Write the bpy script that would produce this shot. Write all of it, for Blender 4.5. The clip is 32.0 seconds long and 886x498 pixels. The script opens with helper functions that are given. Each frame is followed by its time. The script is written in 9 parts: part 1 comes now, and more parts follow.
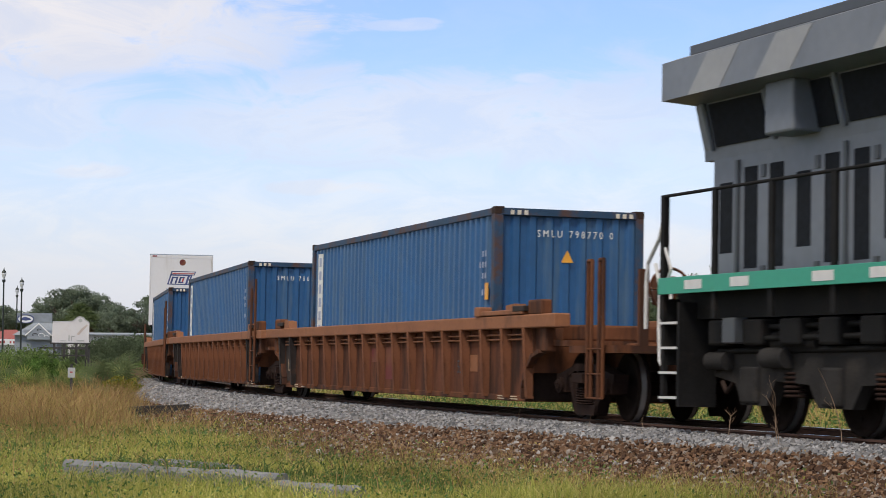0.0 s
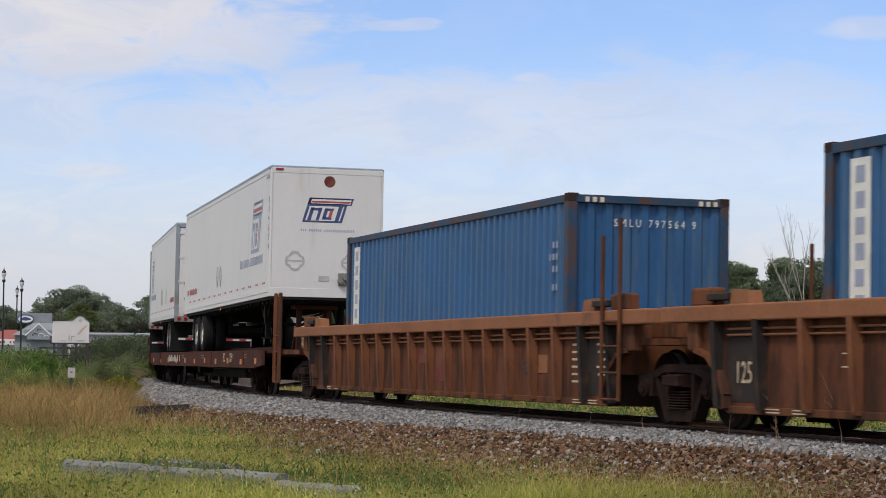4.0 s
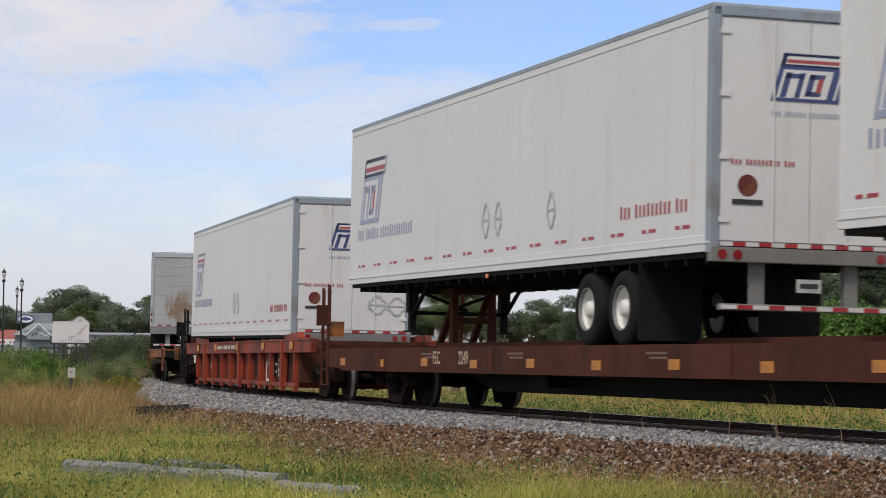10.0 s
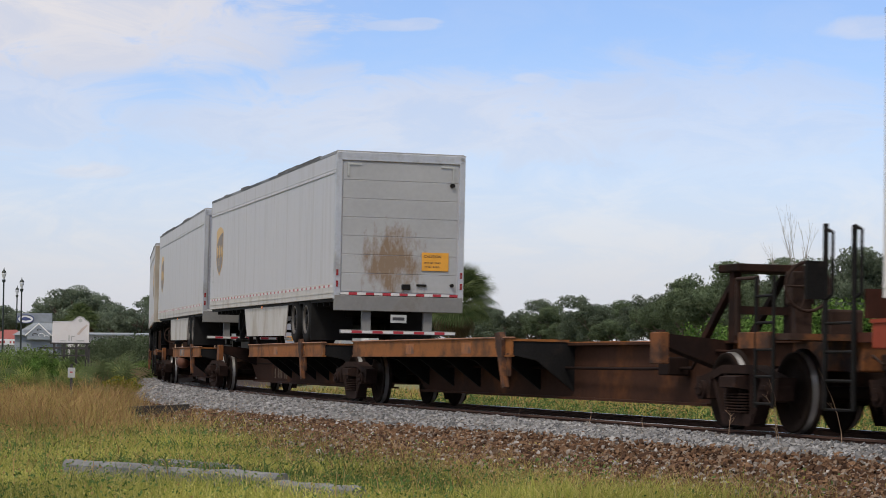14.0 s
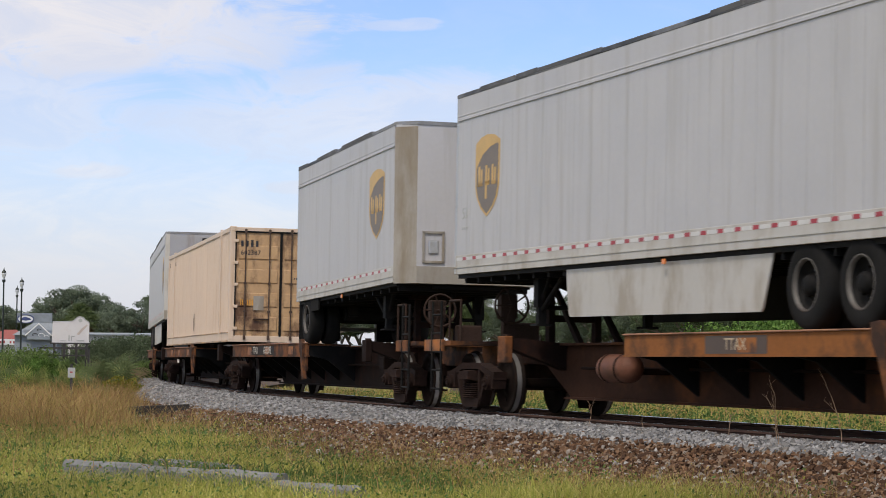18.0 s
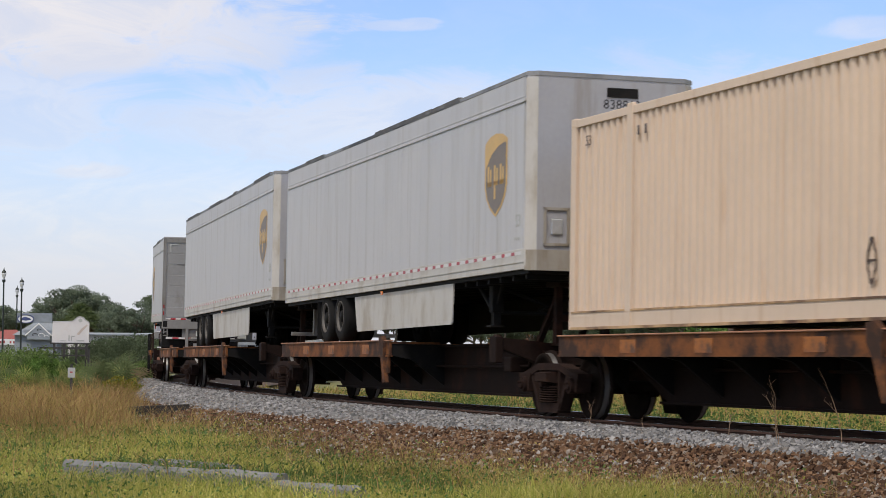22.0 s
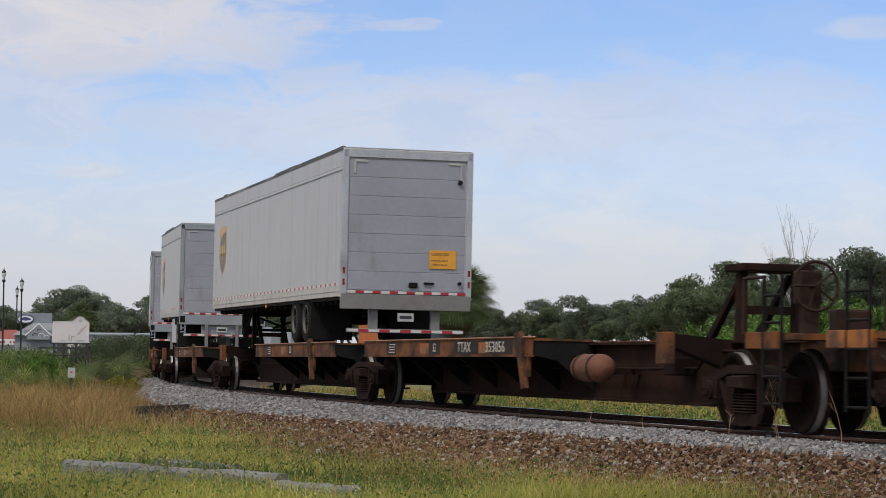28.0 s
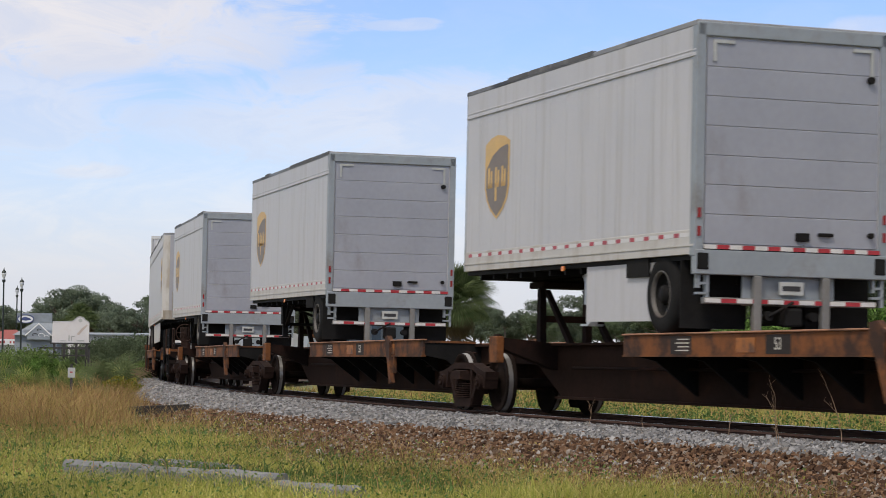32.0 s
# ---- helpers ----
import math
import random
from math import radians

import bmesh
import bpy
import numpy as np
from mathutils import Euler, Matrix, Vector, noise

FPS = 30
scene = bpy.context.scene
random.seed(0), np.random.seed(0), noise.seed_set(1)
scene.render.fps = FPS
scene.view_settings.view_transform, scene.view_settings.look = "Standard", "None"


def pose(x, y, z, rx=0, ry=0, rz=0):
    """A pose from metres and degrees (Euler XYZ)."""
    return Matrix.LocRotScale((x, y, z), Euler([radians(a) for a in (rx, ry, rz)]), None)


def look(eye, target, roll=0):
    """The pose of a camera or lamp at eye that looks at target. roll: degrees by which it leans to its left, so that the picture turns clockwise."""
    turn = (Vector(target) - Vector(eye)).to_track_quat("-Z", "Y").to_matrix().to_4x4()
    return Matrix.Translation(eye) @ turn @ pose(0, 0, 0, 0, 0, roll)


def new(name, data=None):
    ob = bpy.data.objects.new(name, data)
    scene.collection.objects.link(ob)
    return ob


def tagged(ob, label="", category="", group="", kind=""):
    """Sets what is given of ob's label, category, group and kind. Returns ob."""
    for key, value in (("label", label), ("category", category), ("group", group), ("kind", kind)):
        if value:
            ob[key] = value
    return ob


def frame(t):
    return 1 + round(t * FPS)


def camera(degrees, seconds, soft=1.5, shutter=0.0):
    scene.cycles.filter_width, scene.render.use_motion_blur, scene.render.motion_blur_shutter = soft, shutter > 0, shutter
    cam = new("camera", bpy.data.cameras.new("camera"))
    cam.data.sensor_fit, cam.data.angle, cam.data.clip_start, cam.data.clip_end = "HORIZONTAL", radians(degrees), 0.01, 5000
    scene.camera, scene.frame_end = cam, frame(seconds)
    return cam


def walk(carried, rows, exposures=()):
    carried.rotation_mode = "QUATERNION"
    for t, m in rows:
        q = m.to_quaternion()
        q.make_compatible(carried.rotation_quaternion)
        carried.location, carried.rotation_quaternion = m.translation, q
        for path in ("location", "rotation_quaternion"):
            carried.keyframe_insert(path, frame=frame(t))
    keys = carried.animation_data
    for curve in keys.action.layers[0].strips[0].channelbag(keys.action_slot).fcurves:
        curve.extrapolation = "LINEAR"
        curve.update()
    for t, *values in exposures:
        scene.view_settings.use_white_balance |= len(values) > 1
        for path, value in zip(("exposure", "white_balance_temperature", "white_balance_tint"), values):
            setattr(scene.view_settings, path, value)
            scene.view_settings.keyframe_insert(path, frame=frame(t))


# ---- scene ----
# ---------- track geometry and the train's run ----------
EYE_Z = 1.25                      # the eye above the meadow
RAIL = -0.666                     # railhead against the eye
A0, K0, DK, X0 = 0.3162, 2.688e-3, 0.9085e-5, 3.045
GRADE, BANK = 0.0029, -0.0081
# metres run at each full second
RUN = (-167.02, -156.43, -145.87, -135.33, -124.84, -114.37, -103.95, -93.56, -83.24, -72.92, -62.56,
       -52.17, -41.76, -31.34, -20.89, -10.44, 0.0, 10.4, 20.78, 31.19, 41.63, 52.07, 62.51, 72.89,
       83.21, 93.48, 103.72, 113.97, 124.24, 134.53, 144.82, 155.09, 165.34)


def run_at(t):
    return float(np.interp(t, range(33), RUN))


_S = np.arange(-420, 640, 0.5)
_k = (K0 + DK * np.clip(_S, -60, 110)) * np.clip((107 - _S) / 15, 0, 1) + 0.0045 * np.clip((_S - 206) / 16, 0, 1) * np.clip((300 - _S) / 20, 0, 1)
_a = -np.concatenate([[0], np.cumsum((_k[1:] + _k[:-1]) * 0.25)])
_i0 = int(np.argmin(abs(_S)))
_a += A0 - _a[_i0]
_x = np.concatenate([[0], np.cumsum(-(np.sin(_a[1:]) + np.sin(_a[:-1])) * 0.25)])
_y = np.concatenate([[0], np.cumsum((np.cos(_a[1:]) + np.cos(_a[:-1])) * 0.25)])
_x += X0 - _x[_i0]
_y += 30.0 - _y[_i0]


def track(s, lat=0.0, h=0.0):
    """A place beside the track: s metres along it (away from the eye), lat metres towards the eye's side, h above railhead."""
    s = np.asarray(s, float)
    x, y, a = np.interp(s, _S, _x), np.interp(s, _S, _y), np.interp(s, _S, _a)
    return np.stack([x - np.cos(a) * lat, y - np.sin(a) * lat, EYE_Z + RAIL + h + GRADE * np.clip(s, -80, 150) - lat * BANK * 0], -1)


def chord_pose(s1, s2, z=0.0, nose=0.0, mid=True):
    """The pose of a body whose two ends ride the track at s1 and s2. Its x runs to the rear, its y to the eye's side."""
    a, b = Vector(track(s1)), Vector(track(s2))
    d = b - a
    L = d.length
    d.normalize()
    d = (d - Vector((0, 0, nose))).normalized()
    yv = Vector((0, 0, 1)).cross(d).normalized()
    zv = d.cross(yv)
    m = Matrix((d, yv, zv)).transposed().to_4x4() @ Matrix.Rotation(-BANK, 4, "X")
    o = (a + b) / 2 if mid else (a + b) / 2 - d * L / 2
    return Matrix.Translation(o + m.to_3x3() @ Vector((0, 0, z))) @ m


def ride(ob, s1, s2, z=0.0, nose=0.0, mid=True):
    rows = []
    for t in range(33):
        r = run_at(t)
        rows.append((float(t), chord_pose(s1 - r, s2 - r, z, nose, mid)))
    walk(ob, rows)


# ---------- camera ----------
cam = camera(23.0, 32.0, soft=0.70, shutter=0.2)
aim = look((0, 0, EYE_Z), (0, 100, EYE_Z + 100 * math.tan(0.0554)), 0.56)
walk(cam, [(0.0, aim), (32.0, aim)], [(0.0, 0.10), (1.0, 0.0), (3.0, -0.08), (6.0, -0.05), (7.0, -0.02), (8.0, -0.05), (9.0, -0.08), (10.0, -0.02), (11.0, -0.07), (13.0, -0.10), (16.0, 0.05), (18.0, 0.06), (26.0, 0.06), (28.5, -0.20), (29.2, -0.20), (30.0, -0.02), (31.0, 0.02), (32.0, 0.05)])

# ---------- sky and sun ----------
SUN_AZ, SUN_EL = radians(205), radians(52)     # clockwise from north (+y), veiled by cloud
world = bpy.data.worlds.new("sky")
scene.world = world
world.use_nodes = True
wn, wl = world.node_tree.nodes, world.node_tree.links
wn.clear()


def wnode(kind, **kw):
    n = wn.new(kind)
    for key, v in kw.items():
        n.inputs[key].default_value = v
    return n


def wmath(op, a, b=None, clamp=False):
    n = wn.new("ShaderNodeMath")
    n.operation, n.use_clamp = op, clamp
    for i, v in enumerate((a, b)):
        if v is None:
            continue
        if isinstance(v, (int, float)):
            n.inputs[i].default_value = v
        else:
            wl.new(v, n.inputs[i])
    return n.outputs[0]


sky = wn.new("ShaderNodeTexSky")
sky.sky_type, sky.sun_disc, sky.sun_elevation, sky.sun_rotation = "NISHITA", False, SUN_EL, SUN_AZ
sky.air_density, sky.dust_density, sky.ozone_density = 1.0, 0.6, 2.5
co = wn.new("ShaderNodeTexCoord")
sep = wn.new("ShaderNodeSeparateXYZ")
wl.new(co.outputs["Generated"], sep.inputs[0])
# bearing and height as flat coordinates
ahead = wmath("ADD", wmath("ABSOLUTE", sep.outputs[1]), 0.06)
az = wmath("DIVIDE", sep.outputs[0], ahead)
el = wmath("DIVIDE", sep.outputs[2], ahead)
flat = wn.new("ShaderNodeCombineXYZ")
wl.new(az, flat.inputs[0])
wl.new(wmath("MULTIPLY", el, 2.6), flat.inputs[1])
n1 = wnode("ShaderNodeTexNoise", Scale=20.0, Detail=10.0, Roughness=0.64, Distortion=0.7)
n2 = wnode("ShaderNodeTexNoise", Scale=5.0, Detail=6.0, Roughness=0.55, Distortion=0.4)
wl.new(flat.outputs[0], n1.inputs["Vector"])
wl.new(flat.outputs[0], n2.inputs["Vector"])
ragged = wmath("MULTIPLY", wmath("SUBTRACT", n1.outputs[0], 0.5), 5.0)


def wsmooth(v, lo, hi, to):
    n = wn.new("ShaderNodeMapRange")
    n.interpolation_type = "SMOOTHSTEP"
    wl.new(v, n.inputs[0])
    n.inputs[1].default_value, n.inputs[2].default_value, n.inputs[3].default_value, n.inputs[4].default_value = lo, hi, 0.0, to
    return n.outputs[0]


# banks of cloud: bearing, height, half length, half depth, thickness
cover = None
for a0, e0, ra, re, k in ((-0.170, 0.160, 0.105, 0.034, 0.88), (-0.118, 0.146, 0.055, 0.020, 0.65), (-0.190, 0.116, 0.070, 0.030, 0.50), (-0.018, 0.1497, 0.016, 0.0022, 0.40), (-0.010, 0.1515, 0.010, 0.0016, 0.36),
                          (-0.009, 0.108, 0.130, 0.022, 0.55), (-0.087, 0.107, 0.070, 0.014, 0.40), (-0.043, 0.0785, 0.034, 0.0042, 0.65), (-0.154, 0.085, 0.020, 0.0045, 0.60),
                          (0.120, 0.105, 0.090, 0.030, 0.40), (0.180, 0.150, 0.020, 0.005, 0.40), (0.037, 0.127, 0.010, 0.003, 0.45)):
    dx = wmath("DIVIDE", wmath("SUBTRACT", az, a0), ra)
    dz = wmath("DIVIDE", wmath("SUBTRACT", el, e0), re)
    dd = wmath("ADD", wmath("ADD", wmath("MULTIPLY", dx, dx), wmath("MULTIPLY", dz, dz)), ragged)
    v = wsmooth(wmath("SUBTRACT", 1.6, dd), 0.0, 1.4, k)
    cover = v if cover is None else wmath("MAXIMUM", cover, v)
veil = wsmooth(wmath("SUBTRACT", 0.135, el), 0.0, 0.11, 0.80)
high = wsmooth(wmath("MULTIPLY", n2.outputs[0], wsmooth(el, 0.17, 0.40, 1.0)), 0.30, 0.52, 0.97)
cover = wmath("MAXIMUM", wmath("MAXIMUM", cover, veil), high)
cover = wmath("ADD", cover, wmath("MULTIPLY", wmath("SUBTRACT", n1.outputs[0], 0.42), 0.25), True)
tint = wn.new("ShaderNodeMix")
tint.data_type = "RGBA"
tint.inputs[6].default_value = (0.81, 0.82, 0.91, 1)
tint.inputs[7].default_value = (1.0, 0.935, 0.91, 1)
wl.new(wsmooth(n1.outputs[0], 0.35, 0.65, 1.0), tint.inputs[0])
# the thick cloud overhead is warmer, with the sun behind it
warm = wn.new("ShaderNodeMix")
warm.data_type = "RGBA"
wl.new(wsmooth(el, 0.2, 0.6, 1.0), warm.inputs[0])
wl.new(tint.outputs[2], warm.inputs[6])
warm.inputs[7].default_value = (1.0, 0.94, 0.85, 1)
# haze thins the light towards the horizon
haze = wn.new("ShaderNodeMix")
haze.data_type = "RGBA"
wl.new(wsmooth(wmath("SUBTRACT", 0.085, el), 0.0, 0.07, 1.0), haze.inputs[0])
wl.new(warm.outputs[2], haze.inputs[6])
haze.inputs[7].default_value = (0.76, 0.765, 0.84, 1)
CLOUD, BLUE = 0.88, (0.126, 0.129, 0.156)
skyl = wn.new("ShaderNodeVectorMath")
skyl.operation = "MULTIPLY"
skyl.inputs[1].default_value = BLUE
wl.new(sky.outputs[0], skyl.inputs[0])
cl = wn.new("ShaderNodeVectorMath")
cl.operation = "SCALE"
cl.inputs["Scale"].default_value = CLOUD
wl.new(haze.outputs[2], cl.inputs[0])
mixs = wn.new("ShaderNodeMix")
mixs.data_type = "RGBA"
wl.new(cover, mixs.inputs[0])
wl.new(skyl.outputs[0], mixs.inputs[6])
wl.new(cl.outputs[0], mixs.inputs[7])
bg = wn.new("ShaderNodeBackground")
bg.inputs[1].default_value = 1.0
wl.new(mixs.outputs[2], bg.inputs[0])
wl.new(bg.outputs[0], wn.new("ShaderNodeOutputWorld").inputs[0])

sun = new("sun", bpy.data.lights.new("sun", "SUN"))
sun.data.energy, sun.data.angle, sun.data.color = 2.0, radians(10), (1.0, 0.92, 0.82)
sun_from = Vector((math.sin(SUN_AZ) * math.cos(SUN_EL), math.cos(SUN_AZ) * math.cos(SUN_EL), math.sin(SUN_EL)))
sun.matrix_world = look(sun_from * 50, (0, 0, 0))
scene.view_settings.exposure = 0.0


# ---------- materials ----------
def mat(name, col, rough=0.6, metal=0.0, var=0.18, scale=2.0, bump=0.15, dirt=None, dirt_amount=0.0, dirt_scale=1.2,
        stretch=1.0, random=0.0, island=0.0, spec=0.5):
    """A surface: colour with grain and blotches, relief, and dirt or rust that runs down (stretch under 1 draws it out upright)."""
    m = bpy.data.materials.new(name)
    m.use_nodes = True
    nt = m.node_tree
    N, Lk = nt.nodes, nt.links
    b = N["Principled BSDF"]
    tc = N.new("ShaderNodeTexCoord")
    big, fine = N.new("ShaderNodeTexNoise"), N.new("ShaderNodeTexNoise")
    big.inputs["Scale"].default_value, big.inputs["Detail"].default_value = scale, 5
    fine.inputs["Scale"].default_value, fine.inputs["Detail"].default_value = scale * 14, 4
    for n in (big, fine):
        Lk.new(tc.outputs["Object"], n.inputs["Vector"])
    mixf = N.new("ShaderNodeMath")
    mixf.operation = "MULTIPLY_ADD"
    Lk.new(fine.outputs[0], mixf.inputs[0])
    mixf.inputs[1].default_value = 0.45
    Lk.new(big.outputs[0], mixf.inputs[2])
    rng = N.new("ShaderNodeMapRange")
    rng.inputs["From Min"].default_value, rng.inputs["From Max"].default_value = 0.45, 1.0
    Lk.new(mixf.outputs[0], rng.inputs[0])
    fac = rng.outputs[0]
    if random or island:
        src = N.new("ShaderNodeObjectInfo").outputs["Random"] if random else N.new("ShaderNodeNewGeometry").outputs["Random Per Island"]
        add = N.new("ShaderNodeMath")
        add.operation, add.use_clamp = "MULTIPLY_ADD", True
        Lk.new(src, add.inputs[0])
        add.inputs[1].default_value = random or island
        sh = N.new("ShaderNodeMath")
        sh.operation = "MULTIPLY_ADD"
        Lk.new(fac, sh.inputs[0])
        sh.inputs[1].default_value = 1 - 0.6 * (random or island)
        sh.inputs[2].default_value = -0.2 * (random or island)
        Lk.new(sh.outputs[0], add.inputs[2])
        fac = add.outputs[0]
    mx = N.new("ShaderNodeMix")
    mx.data_type = "RGBA"
    mx.inputs[6].default_value = (*[max(0, c * (1 - var)) for c in col], 1)
    mx.inputs[7].default_value = (*[min(1, c * (1 + var)) for c in col], 1)
    Lk.new(fac, mx.inputs[0])
    out = mx.outputs[2]
    if dirt:
        mp = N.new("ShaderNodeMapping")
        mp.inputs["Scale"].default_value = (1, 1, stretch)
        Lk.new(tc.outputs["Object"], mp.inputs[0])
        dn = N.new("ShaderNodeTexNoise")
        dn.inputs["Scale"].default_value, dn.inputs["Detail"].default_value, dn.inputs["Roughness"].default_value = dirt_scale, 8, 0.65
        Lk.new(mp.outputs[0], dn.inputs["Vector"])
        r = N.new("ShaderNodeMapRange")
        r.interpolation_type = "SMOOTHSTEP"
        r.inputs["From Min"].default_value, r.inputs["From Max"].default_value = 0.62 - 0.32 * dirt_amount, 0.80 - 0.25 * dirt_amount
        Lk.new(dn.outputs[0], r.inputs[0])
        m2 = N.new("ShaderNodeMix")
        m2.data_type = "RGBA"
        sc = N.new("ShaderNodeMath")
        sc.operation = "MULTIPLY"
        Lk.new(r.outputs[0], sc.inputs[0])
        sc.inputs[1].default_value = min(1, 0.35 + dirt_amount)
        Lk.new(sc.outputs[0], m2.inputs[0])
        Lk.new(out, m2.inputs[6])
        m2.inputs[7].default_value = (*dirt, 1)
        out = m2.outputs[2]
    Lk.new(out, b.inputs["Base Color"])
    rr = N.new("ShaderNodeMapRange")
    rr.inputs["To Min"].default_value, rr.inputs["To Max"].default_value = max(0.03, rough - 0.1), min(1, rough + 0.1)
    Lk.new(big.outputs[0], rr.inputs[0])
    Lk.new(rr.outputs[0], b.inputs["Roughness"])
    b.inputs["Metallic"].default_value = metal
    b.inputs["Specular IOR Level"].default_value = spec
    if bump:
        bp = N.new("ShaderNodeBump")
        bp.inputs["Strength"].default_value, bp.inputs["Distance"].default_value = bump, 0.02
        Lk.new(mixf.outputs[0], bp.inputs["Height"])
        Lk.new(bp.outputs[0], b.inputs["Normal"])
    return m


def stained(name, col, stain, centre, reach):
    """A painted sheet with one large streaked rust stain about centre (y, z)."""
    m = mat(name, col, 0.55, 0.1, var=0.1, scale=0.8, bump=0.05)
    N, Lk = m.node_tree.nodes, m.node_tree.links
    b = N["Principled BSDF"]
    src = b.inputs["Base Color"].links[0].from_socket
    tc = N.new("ShaderNodeTexCoord")
    mp = N.new("ShaderNodeMapping")
    mp.inputs["Location"].default_value = (0, -centre[0] / reach[0], -centre[1] / reach[1])
    mp.inputs["Scale"].default_value = (0, 1 / reach[0], 1 / reach[1])
    Lk.new(tc.outputs["Object"], mp.inputs[0])
    ln = N.new("ShaderNodeVectorMath")
    ln.operation = "LENGTH"
    Lk.new(mp.outputs[0], ln.inputs[0])
    st = N.new("ShaderNodeMapping")
    st.inputs["Scale"].default_value = (1, 4.0, 1.6)
    Lk.new(tc.outputs["Object"], st.inputs[0])
    nz = N.new("ShaderNodeTexNoise")
    nz.inputs["Scale"].default_value, nz.inputs["Detail"].default_value, nz.inputs["Roughness"].default_value = 1.6, 8, 0.7
    Lk.new(st.outputs[0], nz.inputs["Vector"])
    su = N.new("ShaderNodeMath")
    su.operation = "SUBTRACT"
    Lk.new(nz.outputs[0], su.inputs[0])
    sc = N.new("ShaderNodeMath")
    sc.operation = "MULTIPLY"
    Lk.new(ln.outputs["Value"], sc.inputs[0])
    sc.inputs[1].default_value = 0.42
    Lk.new(sc.outputs[0], su.inputs[1])
    rg = N.new("ShaderNodeMapRange")
    rg.inputs[1].default_value, rg.inputs[2].default_value, rg.inputs[4].default_value = 0.12, 0.36, 0.85
    Lk.new(su.outputs[0], rg.inputs[0])
    mx = N.new("ShaderNodeMix")
    mx.data_type = "RGBA"
    Lk.new(rg.outputs[0], mx.inputs[0])
    Lk.new(src, mx.inputs[6])
    mx.inputs[7].default_value = (*stain, 1)
    Lk.new(mx.outputs[2], b.inputs["Base Color"])
    return m


white_paint = mat("white trailer paint", (0.655, 0.648, 0.655), 0.45, var=0.05, scale=0.5, bump=0.02, dirt=(0.54, 0.51, 0.49), dirt_amount=0.25, dirt_scale=2.6, stretch=0.10)
grey_side = mat("silver grey trailer sheet", (0.49, 0.483, 0.502), 0.45, 0.0, var=0.06, scale=1.0, bump=0.02, dirt=(0.41, 0.395, 0.39), dirt_amount=0.45, dirt_scale=4.0, stretch=0.06)
alu = mat("dull aluminium", (0.50, 0.51, 0.53), 0.45, 0.55, var=0.12, scale=1.5, bump=0.05, dirt=(0.24, 0.22, 0.19), dirt_amount=0.3)
grey_frame = mat("grey steel frame paint", (0.27, 0.31, 0.36), 0.5, 0.1, var=0.12, dirt=(0.15, 0.12, 0.1), dirt_amount=0.3)
door_grey = mat("worn grey roller door", (0.325, 0.335, 0.38), 0.5, 0.2, var=0.1, scale=0.8, bump=0.05, dirt=(0.20, 0.18, 0.16), dirt_amount=0.2, stretch=0.5)
nose_tan = mat("weathered tan nose panel", (0.36, 0.33, 0.29), 0.5, 0.2, var=0.12, scale=1.0, dirt=(0.22, 0.17, 0.11), dirt_amount=0.5, stretch=0.2)
skirt_white = mat("cream side skirt", (0.50, 0.48, 0.455), 0.5, var=0.06, scale=1.0, bump=0.03, dirt=(0.33, 0.28, 0.22), dirt_amount=0.5, dirt_scale=1.5, stretch=0.4)
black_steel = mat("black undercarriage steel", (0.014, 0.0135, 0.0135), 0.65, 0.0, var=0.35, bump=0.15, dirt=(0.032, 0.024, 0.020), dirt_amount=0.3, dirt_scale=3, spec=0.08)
rubber = mat("tyre rubber", (0.015, 0.0148, 0.015), 0.9, var=0.3, scale=4, bump=0.2, spec=0.12)
hub_white = mat("white wheel disc", (0.70, 0.69, 0.66), 0.5, var=0.1, scale=4, dirt=(0.22, 0.13, 0.07), dirt_amount=0.3, dirt_scale=4)
blue_box = mat("blue container paint", (0.018, 0.090, 0.228), 0.5, var=0.18, scale=0.7, bump=0.05, dirt=(0.07, 0.125, 0.19), dirt_amount=0.4, dirt_scale=3.5, stretch=0.1)
rust_steel = mat("brown rusted steel", (0.036, 0.021, 0.016), 0.8, var=0.4, scale=2, bump=0.3, spec=0.2)
well_brown = mat("faded rust brown car paint", (0.142, 0.056, 0.028), 0.8, var=0.25, scale=0.9, bump=0.12, dirt=(0.062, 0.031, 0.022), dirt_amount=0.65, dirt_scale=3.2, stretch=0.18, spec=0.1)
flat_brown = mat("dark oxide red car paint", (0.078, 0.028, 0.020), 0.75, var=0.25, scale=1.0, bump=0.1, dirt=(0.04, 0.022, 0.017), dirt_amount=0.5, dirt_scale=1.5, stretch=0.4, spec=0.08)
well_red = mat("orange red well car paint", (0.27, 0.046, 0.021), 0.6, var=0.25, scale=1.0, bump=0.1, dirt=(0.075, 0.026, 0.02), dirt_amount=0.6, dirt_scale=1.3, stretch=0.4, spec=0.2)
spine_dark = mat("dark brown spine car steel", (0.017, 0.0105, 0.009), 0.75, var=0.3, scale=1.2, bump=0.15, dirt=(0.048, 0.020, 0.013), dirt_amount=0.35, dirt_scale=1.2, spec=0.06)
spine_orange = mat("weathered orange brown deck edge", (0.23, 0.085, 0.028), 0.75, var=0.3, scale=1.6, bump=0.15, dirt=(0.045, 0.026, 0.02), dirt_amount=0.75, dirt_scale=1.6, spec=0.2)
spine_bright = mat("bright orange brown deck edge", (0.29, 0.11, 0.032), 0.75, var=0.25, scale=1.6, bump=0.12, dirt=(0.09, 0.045, 0.025), dirt_amount=0.6, dirt_scale=1.6, spec=0.2)
